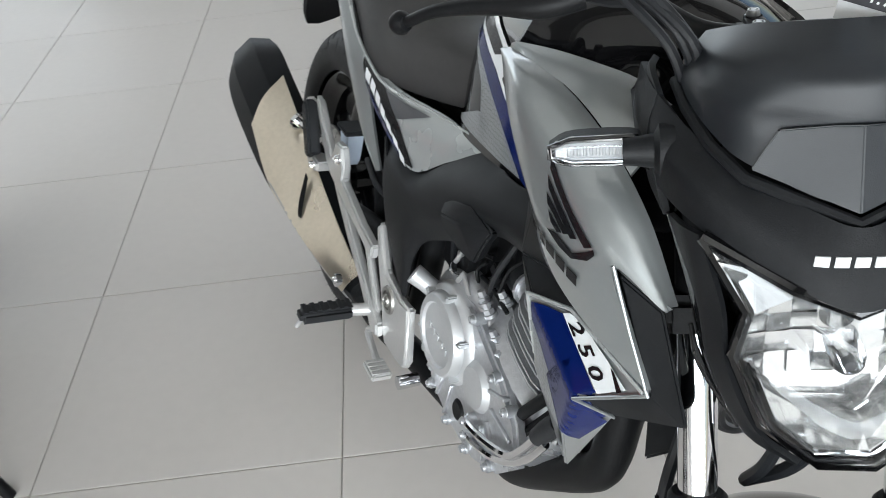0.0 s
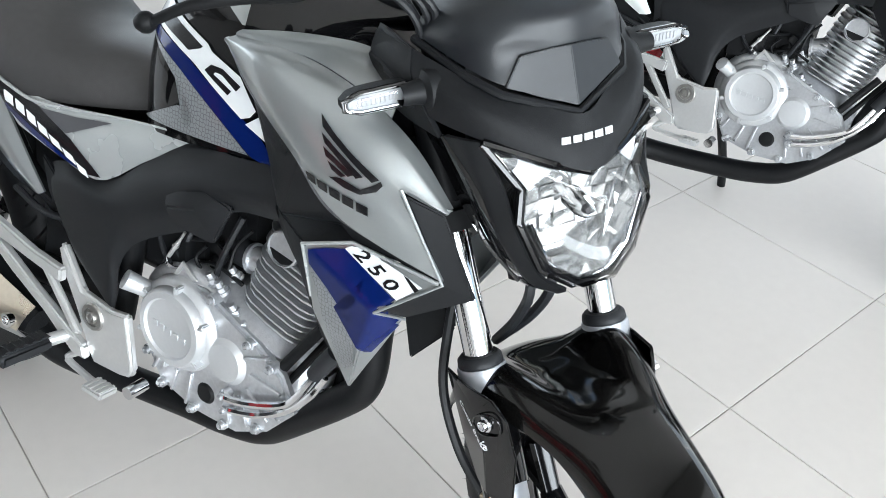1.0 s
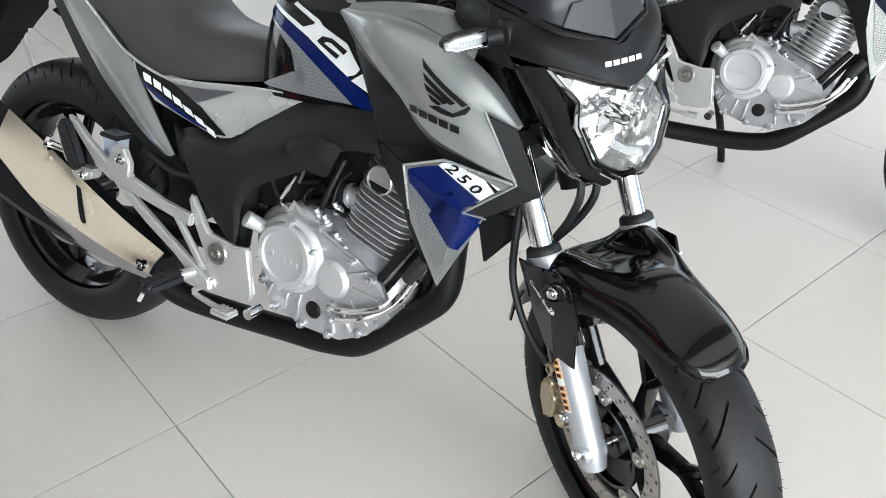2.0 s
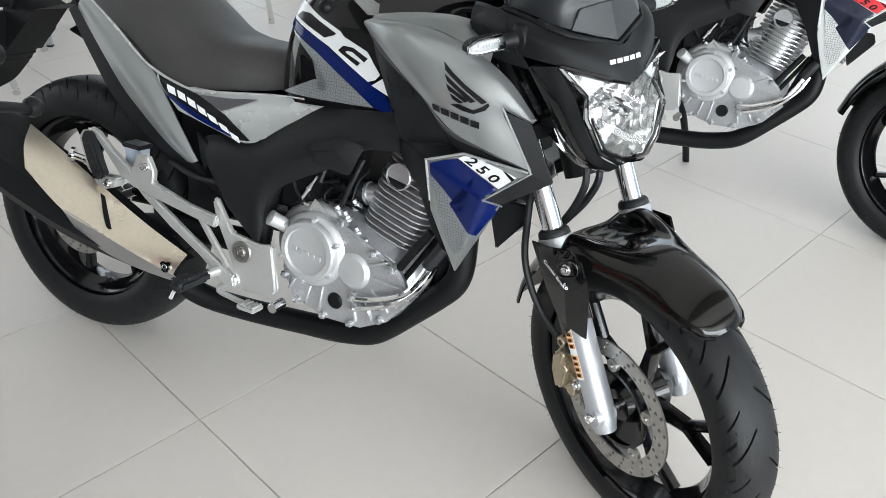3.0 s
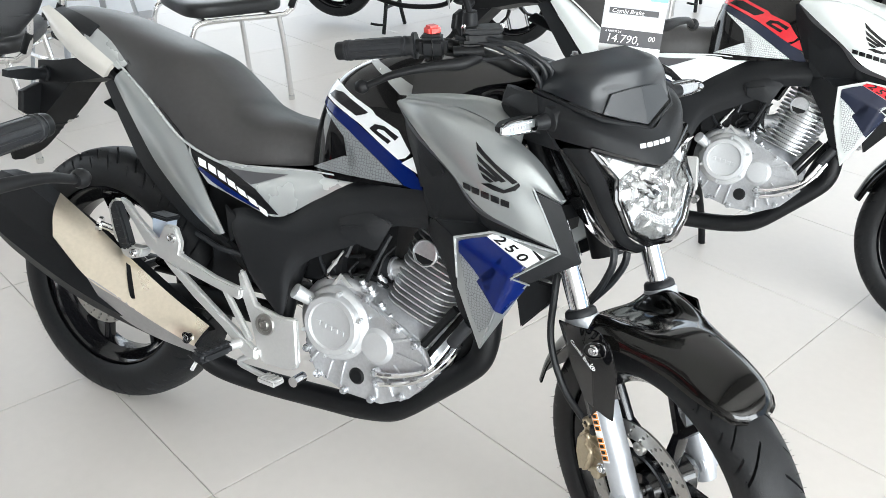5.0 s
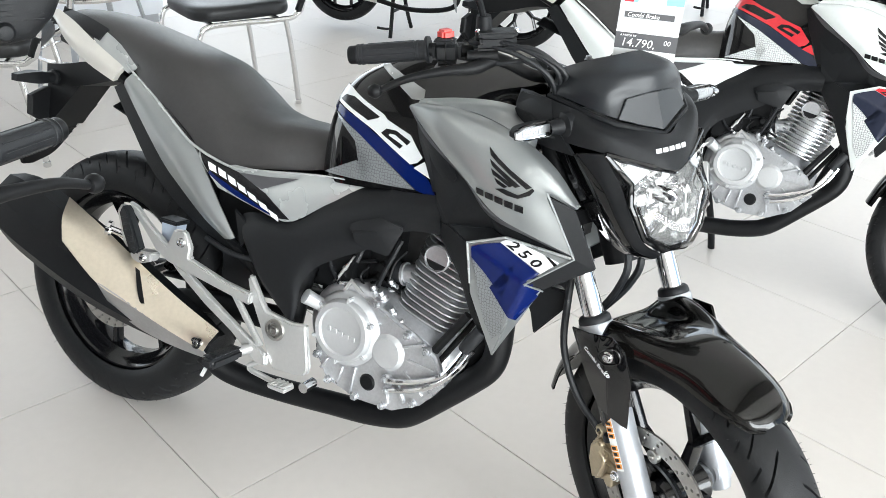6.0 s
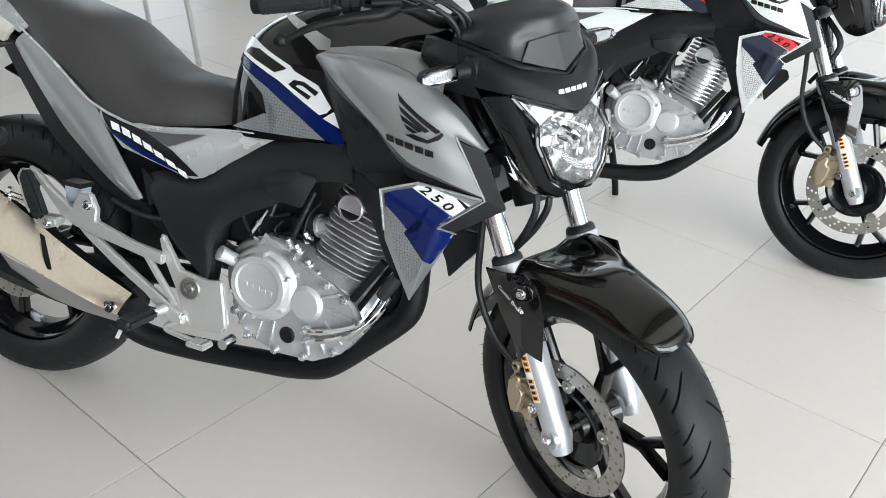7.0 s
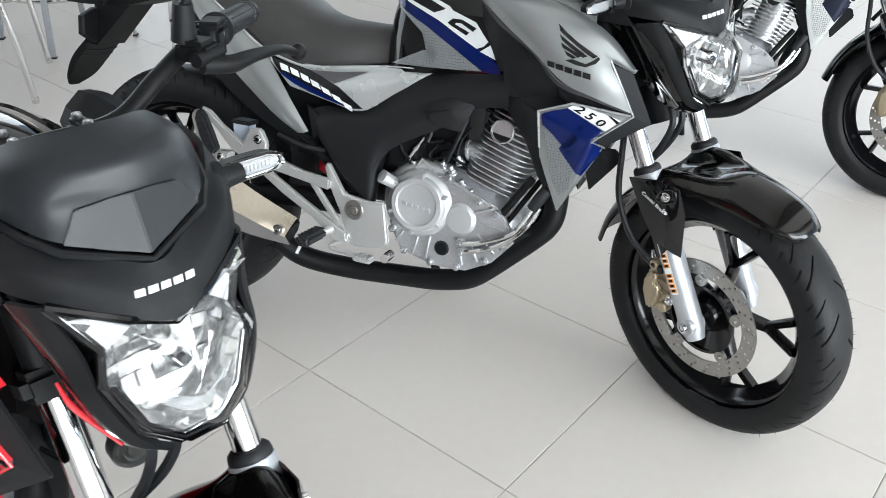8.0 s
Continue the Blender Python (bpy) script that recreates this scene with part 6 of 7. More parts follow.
def printed_film(bike):
    """Stripes, wing and lettering bars that lie on the painted panels of the right side."""
    tree = skin_tree()
    def lay(name, poly, mat, lift, label=""):
        return part(name, film(poly, tree, lift), mat, bike, label, angle=60)
    # tank: honeycomb wedge, blue stripe, white stripe with dark figures
    lay("tank_stripe_grey", [(0.607, 0.841), (0.677, 0.808), (0.751, 0.767), (0.812, 0.732), (0.757, 0.728), (0.692, 0.724), (0.594, 0.720), (0.673, 0.759), (0.706, 0.760), (0.666, 0.795), (0.611, 0.836)], HEX, 0.0011, "honeycomb grey film")
    lay("tank_stripe_blue", [(0.585, 0.864), (0.616, 0.855), (0.685, 0.830), (0.758, 0.795), (0.803, 0.775), (0.835, 0.758), (0.853, 0.740), (0.855, 0.729), (0.840, 0.728), (0.815, 0.732), (0.750, 0.769), (0.676, 0.809), (0.609, 0.843), (0.585, 0.852)], BLUE, 0.0016, "dark blue stripe")
    w = lay("tank_stripe_white", [(0.587, 0.868), (0.591, 0.886), (0.606, 0.895), (0.630, 0.892), (0.669, 0.875), (0.723, 0.856), (0.713, 0.850), (0.733, 0.848), (0.787, 0.830), (0.809, 0.805), (0.819, 0.794), (0.810, 0.783), (0.795, 0.777), (0.777, 0.786), (0.701, 0.825), (0.633, 0.851)], WHITE, 0.0021, "white stripe with black figures")
    lay("tank_stripe_tip", [(0.803, 0.772), (0.825, 0.788), (0.840, 0.759)], WHITE, 0.0021)
    for poly in ([(0.611, 0.866), (0.624, 0.876), (0.646, 0.876), (0.715, 0.850), (0.711, 0.847), (0.689, 0.839)],
                 [(0.734, 0.832), (0.756, 0.832), (0.790, 0.818), (0.783, 0.810), (0.755, 0.824), (0.743, 0.824)],
                 [(0.723, 0.822), (0.734, 0.832), (0.743, 0.824), (0.740, 0.821), (0.775, 0.808), (0.769, 0.801), (0.732, 0.817)]):
        part("figure_counter", film(poly, tree, 0.0026), INK, w)
    # pale stripe across the upper flank of the tank
    lay("tank_stripe_silver", [(0.676, 0.942), (0.698, 0.945), (0.732, 0.935), (0.826, 0.904), (0.799, 0.895), (0.775, 0.893), (0.727, 0.920)], SILVER, 0.0016, "pale silver stripe laid on the tank")
    part("tank_side_cover", shell([[(0.792, -0.128, 0.884), (0.806, -0.132, 0.835), (0.830, -0.132, 0.785), (0.850, -0.130, 0.738)],
                                   [(0.802, -0.160, 0.884), (0.832, -0.165, 0.842), (0.862, -0.160, 0.795), (0.880, -0.148, 0.745)],
                                   [(0.808, -0.174, 0.882), (0.850, -0.184, 0.845), (0.892, -0.188, 0.815), (0.915, -0.178, 0.780)]], 0.005, 16, 8), MATTE, bike, "matte black tank side cover")
    # side panel: black band with slanted lettering bars over a blue edge
    f = lay("side_panel_dark_band", [(0.306, 0.707), (0.350, 0.692), (0.418, 0.681), (0.489, 0.655), (0.550, 0.614), (0.520, 0.611), (0.470, 0.622), (0.420, 0.634), (0.380, 0.648), (0.341, 0.668)], INK, 0.0012, "black band")
    lay("side_panel_blue_edge", [(0.345, 0.672), (0.400, 0.654), (0.450, 0.638), (0.515, 0.612), (0.470, 0.623), (0.420, 0.635), (0.380, 0.647), (0.341, 0.666)], BLUE, 0.0017)
    lay("side_panel_grey_wedge", [(0.415, 0.681), (0.486, 0.686), (0.552, 0.695), (0.493, 0.667), (0.479, 0.661), (0.463, 0.665)], DARKGREY, 0.0020)
    for k in range(7):
        x, z = 0.337 + 0.0272 * k, 0.6885 - 0.0062 * k - 0.00072 * k * k
        part("lettering_bar", film([(x, z), (x + 0.0215, z - 0.0055 - 0.0004 * k), (x + 0.0300, z - 0.0185 - 0.0004 * k), (x + 0.0085, z - 0.0130)], tree, 0.0022), LETTER, f)
    # shroud: wing and lettering bars
    for poly in ([(0.981, 0.853), (1.000, 0.838), (1.025, 0.822), (1.064, 0.801), (1.056, 0.796), (1.028, 0.812), (1.001, 0.829), (0.986, 0.840)],
                 [(0.986, 0.834), (1.007, 0.821), (1.045, 0.799), (1.037, 0.795), (1.006, 0.814), (0.992, 0.823)],
                 [(0.991, 0.819), (1.009, 0.810), (1.034, 0.798), (1.027, 0.794), (1.008, 0.804), (0.996, 0.809)],
                 [(0.999, 0.805), (1.011, 0.800), (1.025, 0.794), (1.018, 0.791), (1.006, 0.796)]):
        lay("wing_feather", poly, INK, 0.0013)
    lay("wing_root", [(1.003, 0.787), (1.018, 0.790), (1.044, 0.784), (1.058, 0.793), (1.066, 0.800), (1.069, 0.796), (1.063, 0.787), (1.044, 0.778), (1.025, 0.780)], INK, 0.0013)
    for k in range(5):
        x, z = 0.968 + 0.0182 * k, 0.7820 - 0.0034 * k
        part("lettering_bar", film([(x, z), (x + 0.0150, z - 0.0022), (x + 0.0160, z - 0.0130), (x + 0.0010, z - 0.0108)], tree, 0.0013), INK, bike)
    # fin: blue flash with a notch, white strip with figures
    lay("fin_flash", [(0.966, 0.672), (0.990, 0.682), (1.0155, 0.690), (1.056, 0.672), (1.0965, 0.654), (1.077, 0.633), (1.094, 0.616), (1.056, 0.553), (1.030, 0.588), (1.008, 0.606), (1.034, 0.596), (0.997, 0.630), (0.968, 0.652)], BLUE, 0.0012, "blue film flash")
    lay("fin_honeycomb", [(0.966, 0.668), (0.968, 0.651), (0.997, 0.629), (1.032, 0.597), (1.008, 0.606), (1.028, 0.588), (1.044, 0.566), (1.034, 0.520), (1.014, 0.500), (0.998, 0.530), (0.983, 0.598)], HEX, 0.0011, "grey honeycomb film")
    s = lay("fin_strip", [(1.0155, 0.6905), (1.024, 0.6965), (1.050, 0.6960), (1.090, 0.6885), (1.124, 0.680), (1.098, 0.6555), (1.056, 0.673)], WHITE, 0.0018)
    part("strip_end", film([(1.098, 0.686), (1.104, 0.685), (1.122, 0.676), (1.117, 0.672)], tree, 0.0028), INK, s)
    for k, digit in enumerate("250"):
        at = (1.0275 + 0.0222 * k, 0.6882 - 0.0097 * k)
        part("figure", lay_on(on_side(letters(digit, 0.0215, 1.0, 0.35, 0.020), at, (0.916, -0.401), 1.55), tree, 0.0028), INK, s)




# ---- the bikes in their row ----
BIKE_POSE = Matrix.Translation((0.0228, 0.5017, 0)) @ Matrix.Rotation(radians(-71.57), 4, "Z") @ Matrix.Rotation(radians(-14.03), 4, "X")


def set_steer(bike, deg):
    for o in bike.children:
        if o.get("turns"):
            o.matrix_basis = steer(deg)


main_bike = motorcycle()
engine(main_bike)
front_end(main_bike)
printed_film(main_bike)
for o in FRONT:
    o["turns"] = 1
main_bike.matrix_basis = BIKE_POSE
set_steer(main_bike, -35.05)
tagged(main_bike, "grey and blue street motorcycle parked on its side stand", "motorcycle", "motorcycles in the showroom row")


def recoloured(bike, swaps):
    for o in bike.children_recursive:
        if o.type == "MESH" and o.data.materials and o.data.materials[0] in swaps:
            to = swaps[o.data.materials[0]]
            o.material_slots[0].link = "OBJECT"
            o.material_slots[0].material = to


white_bike = copy_thing(main_bike, Matrix.Translation((1.4426, 0.4597, 0)) @ Matrix.Rotation(radians(-70.28), 4, "Z") @ Matrix.Rotation(radians(-14.25), 4, "X"))
set_steer(white_bike, -14.06)
recoloured(white_bike, {GREY: WHITEPAINT, SILVER: WHITEPAINT, LETTER: WHITE, HEX: HEXW, BLUE: SLATE, WHITE: RED, NAVY: RED})
tagged(white_bike, "white and red street motorcycle parked on its side stand", "motorcycle", "motorcycles in the showroom row")

red_bike = copy_thing(main_bike, Matrix.Translation((-1.0426, 0.5820, 0)) @ Matrix.Rotation(radians(-79.04), 4, "Z") @ Matrix.Rotation(radians(-10.42), 4, "X"))
set_steer(red_bike, -20.24)
recoloured(red_bike, {GREY: RED, ACCENT: RED, HEX: RED, BLUE: NAVY, WHITE: RED, SILVER: INK})
tagged(red_bike, "red street motorcycle with a clear headlamp, front turned aside", "motorcycle", "motorcycles in the showroom row")

# ---- the hall ----
def structure(name, bm, mat, label):
    me = bpy.data.meshes.new(name)
    bm.to_mesh(me)
    bm.free()
    me.materials.append(mat)
    return tagged(new(name, me), label, name.split("_")[0], kind="structure")


TILE = material("porcelain_tile", (0.66, 0.625, 0.59), 0.42, 0.0, 0.025, 9, bump=0.04, bump_scale=90, spec=0.25)
GROUT = material("grout", (0.40, 0.37, 0.34), 0.8)
WALLPAINT = material("white_wall_paint", (0.78, 0.78, 0.77), 0.7, 0, 0.03, 3)
CEIL = material("white_ceiling_paint", (0.84, 0.83, 0.81), 0.8, 0, 0.02, 3)

X0, X1, Y0, Y1, H = -7.0, 8.0, -8.5, 7.0, 3.6
floor = structure("floor", box(X0, X1, Y0, Y1, -0.10, -0.0035, 0), GROUT, "pale porcelain tiled showroom floor with thin joints")
structure("ceiling", box(X0, X1, Y0, Y1, H, H + 0.1, 0), CEIL, "plain white ceiling")
# unseen dark beams, added so the gloss paint mirrors dark and bright bands
BEAM = material("dark_beam_paint", (0.10, 0.095, 0.09), 0.6, 0, 0.05, 3)
for k, y in enumerate((-5.4, -1.8, 1.8, 5.4)):
    structure("beam_%d" % (k + 1), box(X0, X1, y - 0.35, y + 0.35, H - 0.28, H - 0.004, 0.01), BEAM, "broad dark painted ceiling beam")


def window_wall(name, along_x, at, lo, hi, thick):
    """Low sill, head and posts round tall window openings."""
    bm = None
    pieces = [(lo, hi, 0, 0.25), (lo, hi, 3.25, H)]
    n = 4
    for k in range(n + 1):
        c = lo + (hi - lo) * k / n
        pieces.append((max(lo, c - 0.08), min(hi, c + 0.08), 0.25, 3.25))
    for a, b, z0, z1 in pieces:
        q = box(a, b, at, at + thick, z0, z1, 0) if along_x else box(at, at + thick, a, b, z0, z1, 0)
        bm = q if bm is None else join(bm, q)
    return structure(name, bm, WALLPAINT, "white wall with tall windows, unseen and assumed")


window_wall("wall_north", True, Y1, X0, X1, 0.2)
window_wall("wall_south", True, Y0 - 0.2, X0, X1, 0.2)
# unseen wall, kept dark so the tank sides mirror little light
structure("wall_west", box(X0 - 0.2, X0, Y0, Y1, 0, H, 0), material("reflection_dark_wall", (0.22, 0.21, 0.20), 0.7, 0, 0.04, 3), "unseen west wall, made dark to darken side reflections")
window_wall("wall_east", False, X1, Y0, Y1, 0.2)
# ground out of view, pale so that it throws sunlight up to the ceiling
ground = structure("ground", box(-400, 400, -400, 400, -0.3, -0.12, 0), material("paving", (0.45, 0.44, 0.41), 0.8), "unseen forecourt, made pale to bounce sunlight inside")



# ---- things that stand round the bikes ----
def thing(name, label, category, group=""):
    ob = new(name)
    ob.empty_display_size = 0.1
    return tagged(ob, label, category, group)


LEATHER = material("black_leatherette", (0.016, 0.017, 0.019), 0.42, 0.0, 0.15, 30, bump=0.4, bump_scale=500, spec=0.45)
TUBE = material("chromed_tube", (0.72, 0.72, 0.72), 0.16, 1.0, 0.05, 20)


def visitor_chair():
    """Faces -x; its near right leg stands at the origin."""
    c = thing("visitor_chair", "visitor chair with a black padded seat on chromed tube legs", "chair", "chairs by the counter")
    for y in (0.0, 0.50):
        part("side_frame", tube([(-0.50, y, 0.012), (-0.485, y, 0.30), (-0.47, y, 0.39), (-0.43, y, 0.425), (-0.30, y, 0.43), (-0.05, y, 0.425), (0.01, y, 0.44), (0.05, y, 0.50), (0.10, y, 0.80)], 0.0125, 10, 60), TUBE, c, "chromed bent tube")
        part("leg", tube([(-0.045, y, 0.425), (-0.02, y, 0.25), (0.0, y, 0.012)], 0.0125, 10, 8), TUBE, c)
        part("arm_sleeve", tube([(0.022, y, 0.455), (0.055, y, 0.53)], 0.017, 10, 4), MATTE, c)
        for x in (-0.50, 0.0):
            part("foot_cap", lathe([(0, 0), (0.013, 0), (0.015, 0.003), (0.015, 0.022), (0.013, 0.024)], (x, y, 0), (0, 0, 1), 12), TUBE, c)
    for x in (-0.40, -0.08):
        part("cross_bar", tube([(x, 0.0, 0.428), (x, 0.50, 0.428)], 0.011, 8, 3), TUBE, c)
    part("seat", loft([[(-0.23 + 0.25 * f * math.copysign(abs(math.cos(t)) ** 0.45, math.cos(t)), 0.25 + 0.24 * f * math.copysign(abs(math.sin(t)) ** 0.45, math.sin(t)), z) for t in (2 * math.pi * a / 32 for a in range(32))]
                       for z, f in ((0.437, 0.90), (0.445, 0.98), (0.475, 1.0), (0.495, 0.97), (0.505, 0.85), (0.508, 0.5))], 16), LEATHER, c, "black padded seat")
    part("backrest", loft([[(0.085 + dx, 0.25 + 0.22 * f * math.copysign(abs(math.cos(t)) ** 0.5, math.cos(t)), 0.78 + 0.15 * f * math.copysign(abs(math.sin(t)) ** 0.5, math.sin(t))) for t in (2 * math.pi * a / 28 for a in range(28))] for dx, f in ((-0.03, 0.85), (-0.02, 1.0), (0.01, 1.0), (0.02, 0.9))], 10), LEATHER, c)
    return c


chair = visitor_chair()
chair.matrix_basis = pose(1.70, 2.165, 0, 0, 0, -8)
for x, y, turn in ((0.44, 2.12, -35), (4.90, 2.05, 30)):
    copy_thing(chair, pose(x, y, 0, 0, 0, turn))


def bar_stool():
    s = thing("bar_stool", "tall bar stool with flat grey metal legs and ring footrests", "stool")
    for k in range(4):
        a = math.pi / 4 + k * math.pi / 2
        d, t = Vector((math.cos(a), math.sin(a), 0)), Vector((-math.sin(a), math.cos(a), 0))
        bm = loft([[d * (r + u) + t * v + Vector((0, 0, z)) for u, v in ((-0.005, -0.014), (0.005, -0.014), (0.005, 0.014), (-0.005, 0.014))] for z, r in ((0.006, 0.318), (0.25, 0.275), (0.50, 0.225), (0.74, 0.16))], 10)
        part("leg", bm, FORK, s, "flat grey metal leg")
        part("foot", moved(box(-0.012, 0.012, -0.017, 0.017, 0, 0.008, 0.002), Matrix.Translation(d * 0.318) @ Matrix.Rotation(a, 4, "Z")), SOFT, s)
    for z, r in ((0.25, 0.268), (0.52, 0.215)):
        part("ring", tube([(r * math.cos(t), r * math.sin(t), z) for t in (2 * math.pi * k / 40 for k in range(41))], 0.0095, 8, 41, smooth=False), TUBE, s, "chromed foot ring")
    part("seat", lathe([(0, 0.80), (0.15, 0.80), (0.185, 0.785), (0.19, 0.765), (0.17, 0.742), (0, 0.74)], (0, 0, 0), (0, 0, 1), 32), LEATHER, s)
    return s


bar_stool().matrix_basis = pose(0.985, 2.80, 0, 0, 0, 2)

PANEL = material("white_laminate", (0.72, 0.75, 0.80), 0.35, 0, 0.03, 4)
counter = thing("reception_counter", "white laminate reception counter on a grey plinth", "counter")
part("body", box(-1.6, 1.98, 4.10, 4.75, 0.06, 1.05, 0.004), PANEL, counter)
part("plinth", box(-1.57, 1.95, 4.13, 4.72, 0, 0.06, 0), LIGHTGREY, counter)
part("top", box(-1.64, 2.02, 4.06, 4.79, 1.05, 1.09, 0.006), PANEL, counter)


def small_motorcycle():
    """A light step-through on its centre stand; origin under the rear axle, x ahead."""
    b = thing("small_motorcycle", "small grey motorcycle on its black centre stand", "motorcycle", "small motorcycles at the back")
    r, f = Vector((0, 0, 0.325)), Vector((1.21, 0, 0.285))
    for name, c, ph in (("front_wheel", f, 0.3), ("rear_wheel", r, 0.0)):
        w = part(name, rim_mesh(c, 0.222, 0.05), RIM, b, "black cast wheel", angle=30)
        hub_and_spokes(w, c, 0.222, 6, 0.05, ph, RIM)
        part("tyre", tyre_mesh(c, 0.285, 0.080, 0.222, 220, 22), RUBBER, w, "black street tyre", angle=50)
        part("brake_drum", lathe([(0.02, -0.05), (0.06, -0.05), (0.07, -0.035), (0.07, 0.035), (0.06, 0.05), (0.02, 0.05)], c, (0, 1, 0), 28), CHROME, w)
    for s in (-1, 1):
        part("fork_leg", tube([(1.21, s * 0.065, 0.285), (1.13, s * 0.065, 0.52), (1.05, s * 0.06, 0.78)], 0.016, 12, 8), FORK, b)
        part("shock_absorber", tube([(0.0, s * 0.105, 0.34), (0.10, s * 0.11, 0.62)], 0.024, 12, 4), CHROME, b)
        part("swingarm_beam", tube([(0.0, s * 0.09, 0.325), (0.45, s * 0.07, 0.34)], 0.017, 8, 4), PIPE, b)
        part("leg_shield", shell([[(0.80, s * 0.10, 0.70), (0.95, s * 0.10, 0.60), (1.00, s * 0.10, 0.42)], [(0.78, s * 0.14, 0.62), (0.88, s * 0.15, 0.45), (0.86, s * 0.14, 0.30)], [(0.72, s * 0.11, 0.55), (0.78, s * 0.12, 0.40), (0.84, s * 0.11, 0.20)]], 0.006, 12, 8, out=(0, s, 0)), SILVER, b, "grey painted leg shield")
        part("stand_leg", tube([(0.40, s * 0.07, 0.28), (0.41, s * 0.12, 0.12), (0.42, s * 0.165, 0.006)], 0.013, 8, 8), PIPE, b, "black centre stand leg")
    part("stand_bar", tube([(0.41, -0.10, 0.16), (0.41, 0.10, 0.16)], 0.010, 8, 3), PIPE, b)
    part("stand_pedal", tube([(0.42, -0.14, 0.06), (0.40, -0.20, 0.07), (0.36, -0.23, 0.08)], 0.008, 8, 8), PIPE, b)
    part("engine", loft([[(x, h * math.cos(t), z + v * math.sin(t)) for t in (2 * math.pi * k / 16 for k in range(16))] for x, h, z, v in ((0.34, 0.05, 0.34, 0.05), (0.42, 0.10, 0.33, 0.09), (0.55, 0.11, 0.33, 0.10), (0.64, 0.08, 0.35, 0.07), (0.80, 0.07, 0.37, 0.06), (0.86, 0.04, 0.38, 0.04))], 20), CAST, b, "cast aluminium engine")
    part("exhaust_pipe", tube([(0.84, -0.03, 0.33), (0.80, -0.08, 0.22), (0.55, -0.12, 0.19), (0.30, -0.13, 0.23)], 0.015, 10, 20), PIPE, b)
    part("silencer", tube([(0.32, -0.13, 0.23), (0.10, -0.14, 0.27), (-0.28, -0.145, 0.33)], [0.022, 0.042, 0.042], 16, 12), CHROME, b, "chromed silencer")
    part("front_mudguard", shell([[(1.21 + 0.315 * math.cos(a), y, 0.285 + 0.315 * math.sin(a) - 2.5 * y * y) for a in (radians(q) for q in (40, 80, 120, 160, 195))] for y in (-0.055, 0.0, 0.055)], 0.004, 20, 8, out=(0, 0, 1)), MATTE, b, "black front mudguard")
    part("rear_mudguard", shell([[(0.33 * math.cos(a), y, 0.325 + 0.33 * math.sin(a) - 2.5 * y * y) for a in (radians(q) for q in (60, 100, 140, 185))] for y in (-0.065, 0.0, 0.065)], 0.004, 20, 8, out=(0, 0, 1)), MATTE, b)
    part("main_frame", tube([(1.03, 0, 0.82), (0.90, 0, 0.62), (0.60, 0, 0.50), (0.30, 0, 0.62), (-0.15, 0, 0.72)], 0.035, 10, 24), PIPE, b)
    part("seat", loft([band(-0.22, 0, 0.78, 0.07, 0.73), band(0.05, 0, 0.79, 0.11, 0.71), band(0.30, 0, 0.77, 0.12, 0.69), band(0.52, 0, 0.76, 0.08, 0.71)], 20), LEATHER, b)
    part("body_cover", loft([band(-0.25, 0, 0.73, 0.06, 0.62), band(0.10, 0, 0.70, 0.11, 0.52), band(0.42, 0, 0.70, 0.10, 0.48)], 14), SILVER, b)
    part("handlebar", tube([(0.86, -0.32, 0.98), (0.94, -0.18, 1.00), (1.00, 0, 0.97), (0.94, 0.18, 1.00), (0.86, 0.32, 0.98)], 0.013, 10, 24), PIPE, b)
    part("headlamp", lathe([(0, 0.06), (0.07, 0.04), (0.085, 0), (0.06, -0.08), (0, -0.1)], (1.08, 0, 0.90), (1, 0, 0.1), 24), SILVER, b)
    return b


small = small_motorcycle()
small.matrix_basis = pose(2.86, 3.32, 0, 0, 0, -65)
for x, y, turn in ((5.10, 2.45, -65), (6.05, 1.55, -70)):
    copy_thing(small, pose(x, y, 0, 0, 0, turn))

# price card hung on the handlebar, facing the aisle
card = thing("price_card", "white price card with a pale blue head hung on the handlebar", "price tag")
board = bmesh.new()
hole = [(0.022 * math.cos(t), 0.022 * math.sin(t) + 0.015) for t in (2 * math.pi * k / 16 for k in range(16))]
ov = []
for k in range(16):
    t = 2 * math.pi * k / 16
    c, q = math.cos(t), math.sin(t)
    m = max(abs(c), abs(q))
    x, y = 0.054 * c / m, (0.045 * q / m if q > 0 else 0.132 * q / m) + 0.015
    ov.append(board.verts.new((x, -0.0006, y)))
iv = [board.verts.new((x, -0.0006, y)) for x, y in hole]
for k in range(16):
    board.faces.new((ov[k], ov[(k + 1) % 16], iv[(k + 1) % 16], iv[k]))
ext = bmesh.ops.extrude_face_region(board, geom=board.faces[:])
bmesh.ops.translate(board, vec=(0, 0.0012, 0), verts=[v for v in ext["geom"] if isinstance(v, bmesh.types.BMVert)])
bmesh.ops.recalc_face_normals(board, faces=board.faces[:])
part("board", board, PAPER, card)


def flat(name, x0, x1, z0, z1, mat, lift=0.0012):
    return part(name, box(x0, x1, -0.0006 - lift, -0.0006 - lift + 0.0006, z0, z1, 0), mat, card)


def card_words(text, size, x, z, mat, shear=0.0, lift=0.0030):
    bm = letters(text, size, 1.0, shear)
    for v in bm.verts:
        v.co = Vector((x + v.co.x, -lift, z + v.co.y))
    part("print", bm, mat, card)


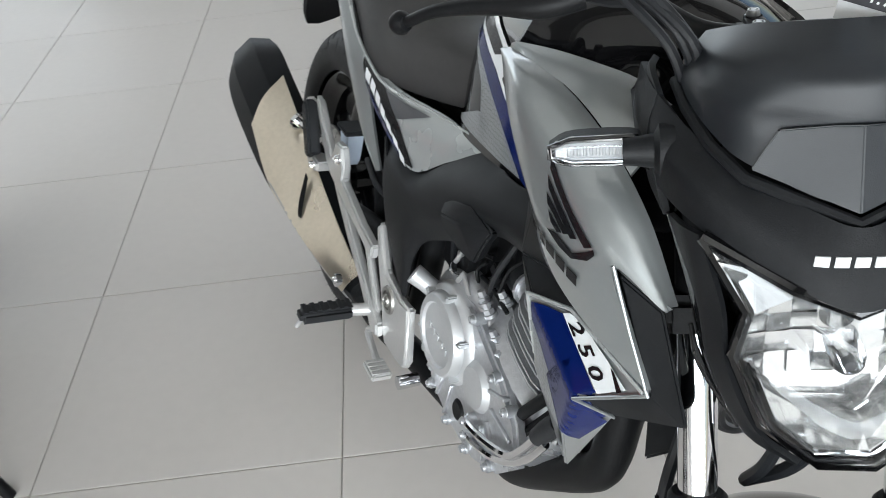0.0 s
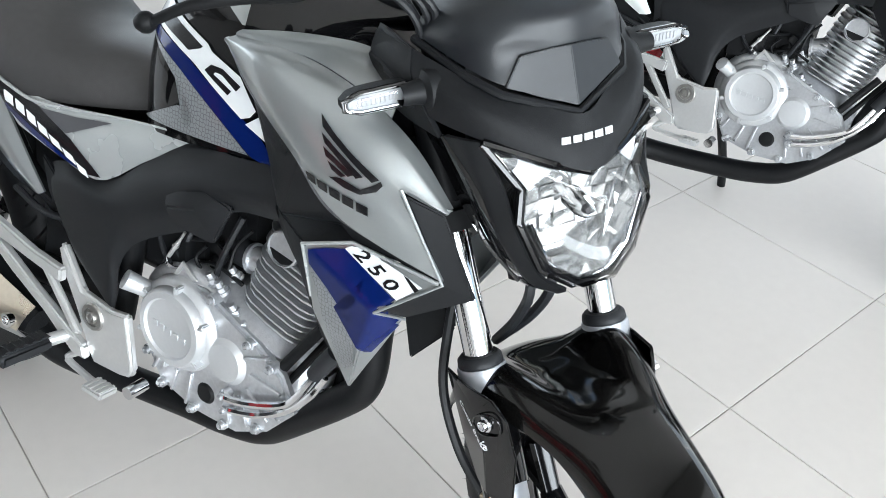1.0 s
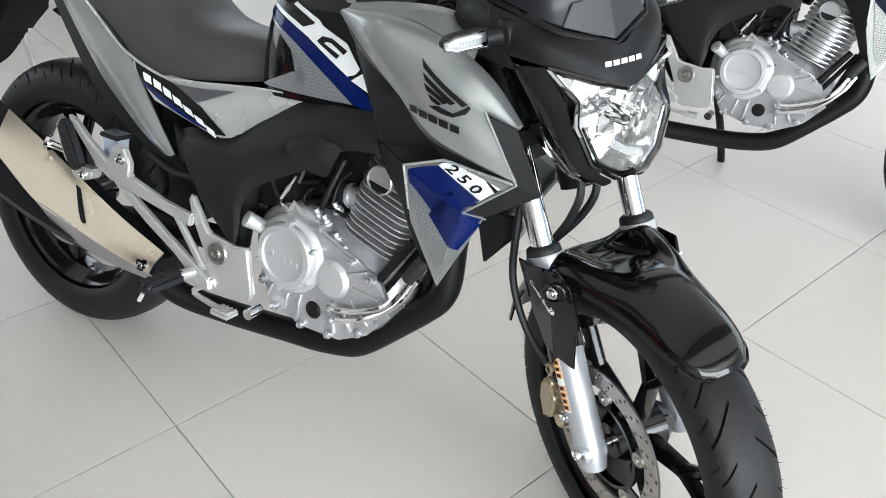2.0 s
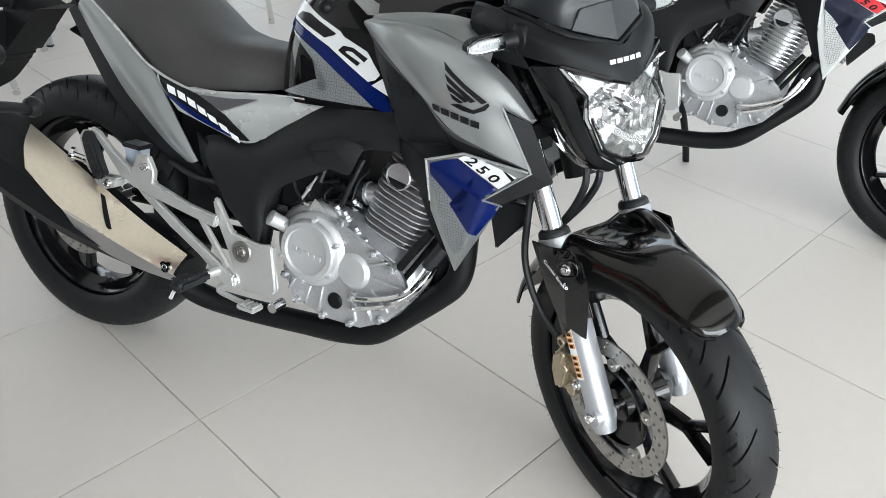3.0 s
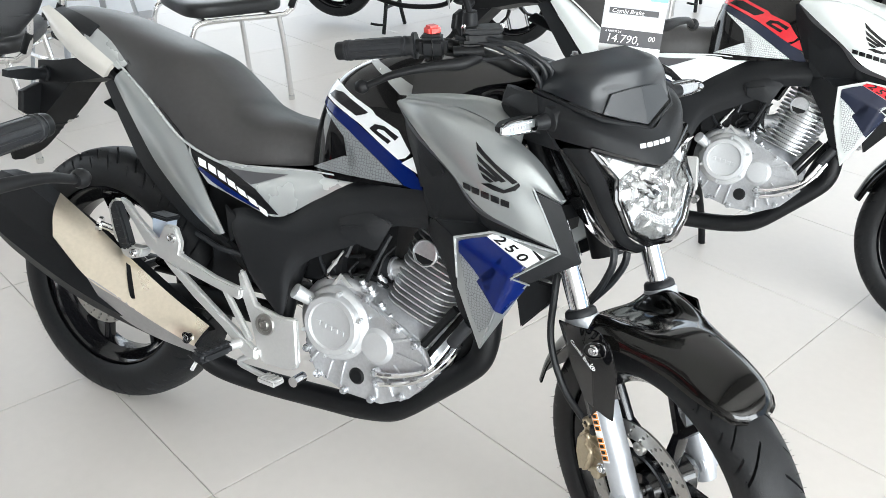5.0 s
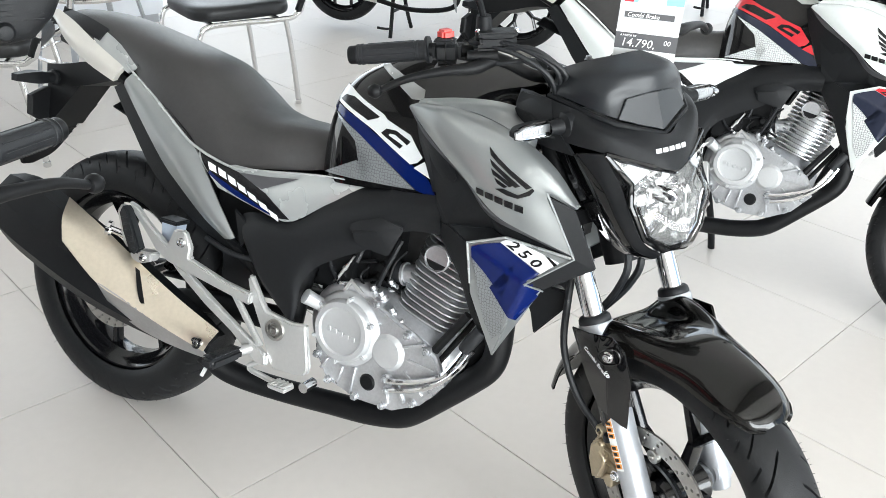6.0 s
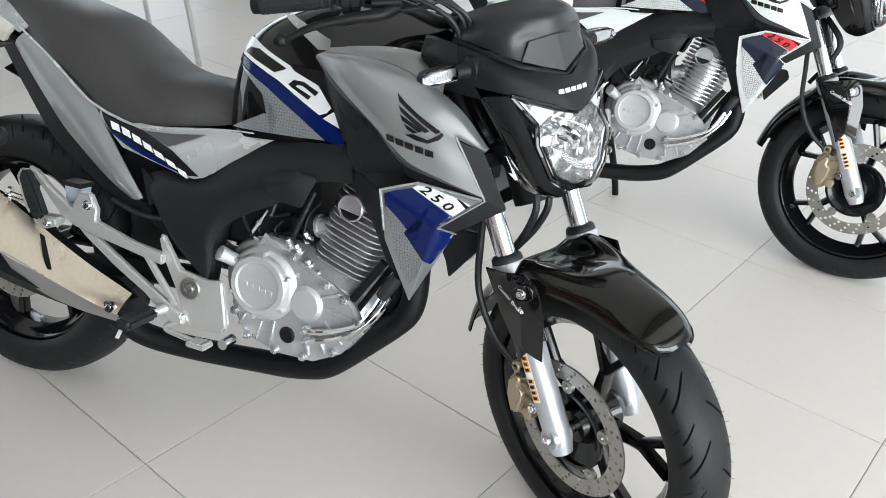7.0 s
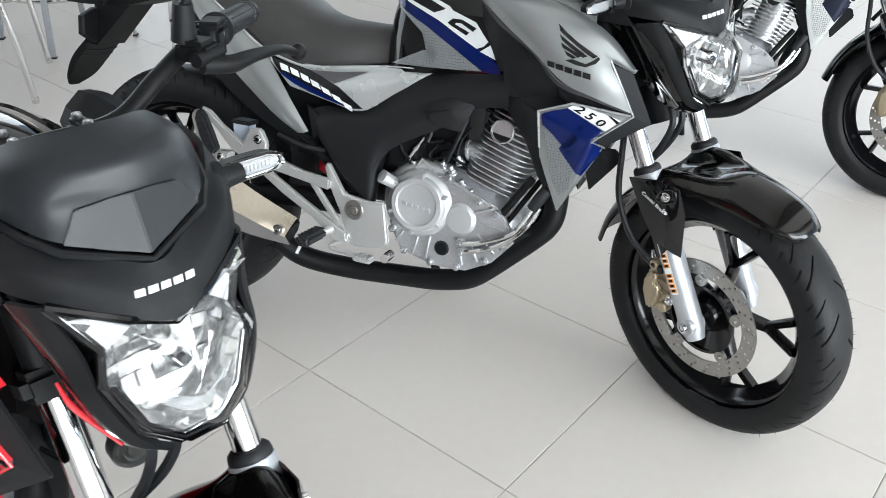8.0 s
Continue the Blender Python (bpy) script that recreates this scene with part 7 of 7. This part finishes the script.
flat("blue_field", -0.054, -0.024, -0.02, 0.058, SKYBLUE)
flat("blue_field", 0.024, 0.054, -0.02, 0.058, SKYBLUE)
flat("emblem", -0.048, -0.032, -0.020, -0.014, RED, 0.0018)
flat("grey_field", -0.054, 0.054, -0.068, -0.030, LIGHTGREY)
flat("heading_bar", -0.044, 0.042, -0.046, -0.036, DARKGREY, 0.0018)
for k in range(3):
    flat("text_bar", -0.046, 0.044 - 0.01 * k, -0.053 - 0.005 * k, -0.0505 - 0.005 * k, PAPER, 0.0018)
flat("price_field", -0.054, 0.054, -0.100, -0.072, DARKGREY)
card_words("Combi Brake", 0.0105, -0.040, -0.0445, PAPER, 0.25)
card_words("A PARTIR DE", 0.0050, -0.046, -0.0785, PAPER)
card_words("14.790,", 0.0205, -0.044, -0.0955, PAPER, 0.15)
card_words("00", 0.0125, 0.030, -0.0880, PAPER, 0.15)
card.matrix_basis = pose(0.578, -0.545, 1.120, -6, 2, -56) @ Matrix.Scale(0.93, 4)

# ---- floor tiles, 0.6 m ----
tile_me = bpy.data.meshes.new("tile")
tb = box(0.0011, 0.5989, 0.0011, 0.5989, -0.012, 0, 0.0012, 1)
tb.to_mesh(tile_me)
tb.free()
tile_me.materials.append(TILE)
rest = bmesh.new()
near = []
for i in range(int(X0 / 0.6) - 1, int(X1 / 0.6) + 1):
    for j in range(int(Y0 / 0.6) - 1, int(Y1 / 0.6) + 1):
        x, y = i * 0.6, j * 0.6
        if x < X0 - 0.01 or y < Y0 - 0.01 or x + 0.6 > X1 + 0.01 or y + 0.6 > Y1 + 0.01:
            continue
        if -3.7 < x < 4.9 and -1.9 < y < 5.8:
            near.append((x, y))
        else:
            rest.from_mesh(tile_me)
            rest.verts.ensure_lookup_table()
            for v in rest.verts[-len(tile_me.vertices):]:
                v.co.x += x
                v.co.y += y
for x, y in near[:300]:
    t = new("tile", tile_me)
    t.location = (x, y, 0)
    t.parent = floor
for x, y in near[300:]:
    rest.from_mesh(tile_me)
    rest.verts.ensure_lookup_table()
    for v in rest.verts[-len(tile_me.vertices):]:
        v.co.x += x
        v.co.y += y
me = bpy.data.meshes.new("far_tiles")
rest.to_mesh(me)
rest.free()
me.materials.append(TILE)
far = new("far_tiles", me)
far.parent = floor
far["kind"] = "stuff"
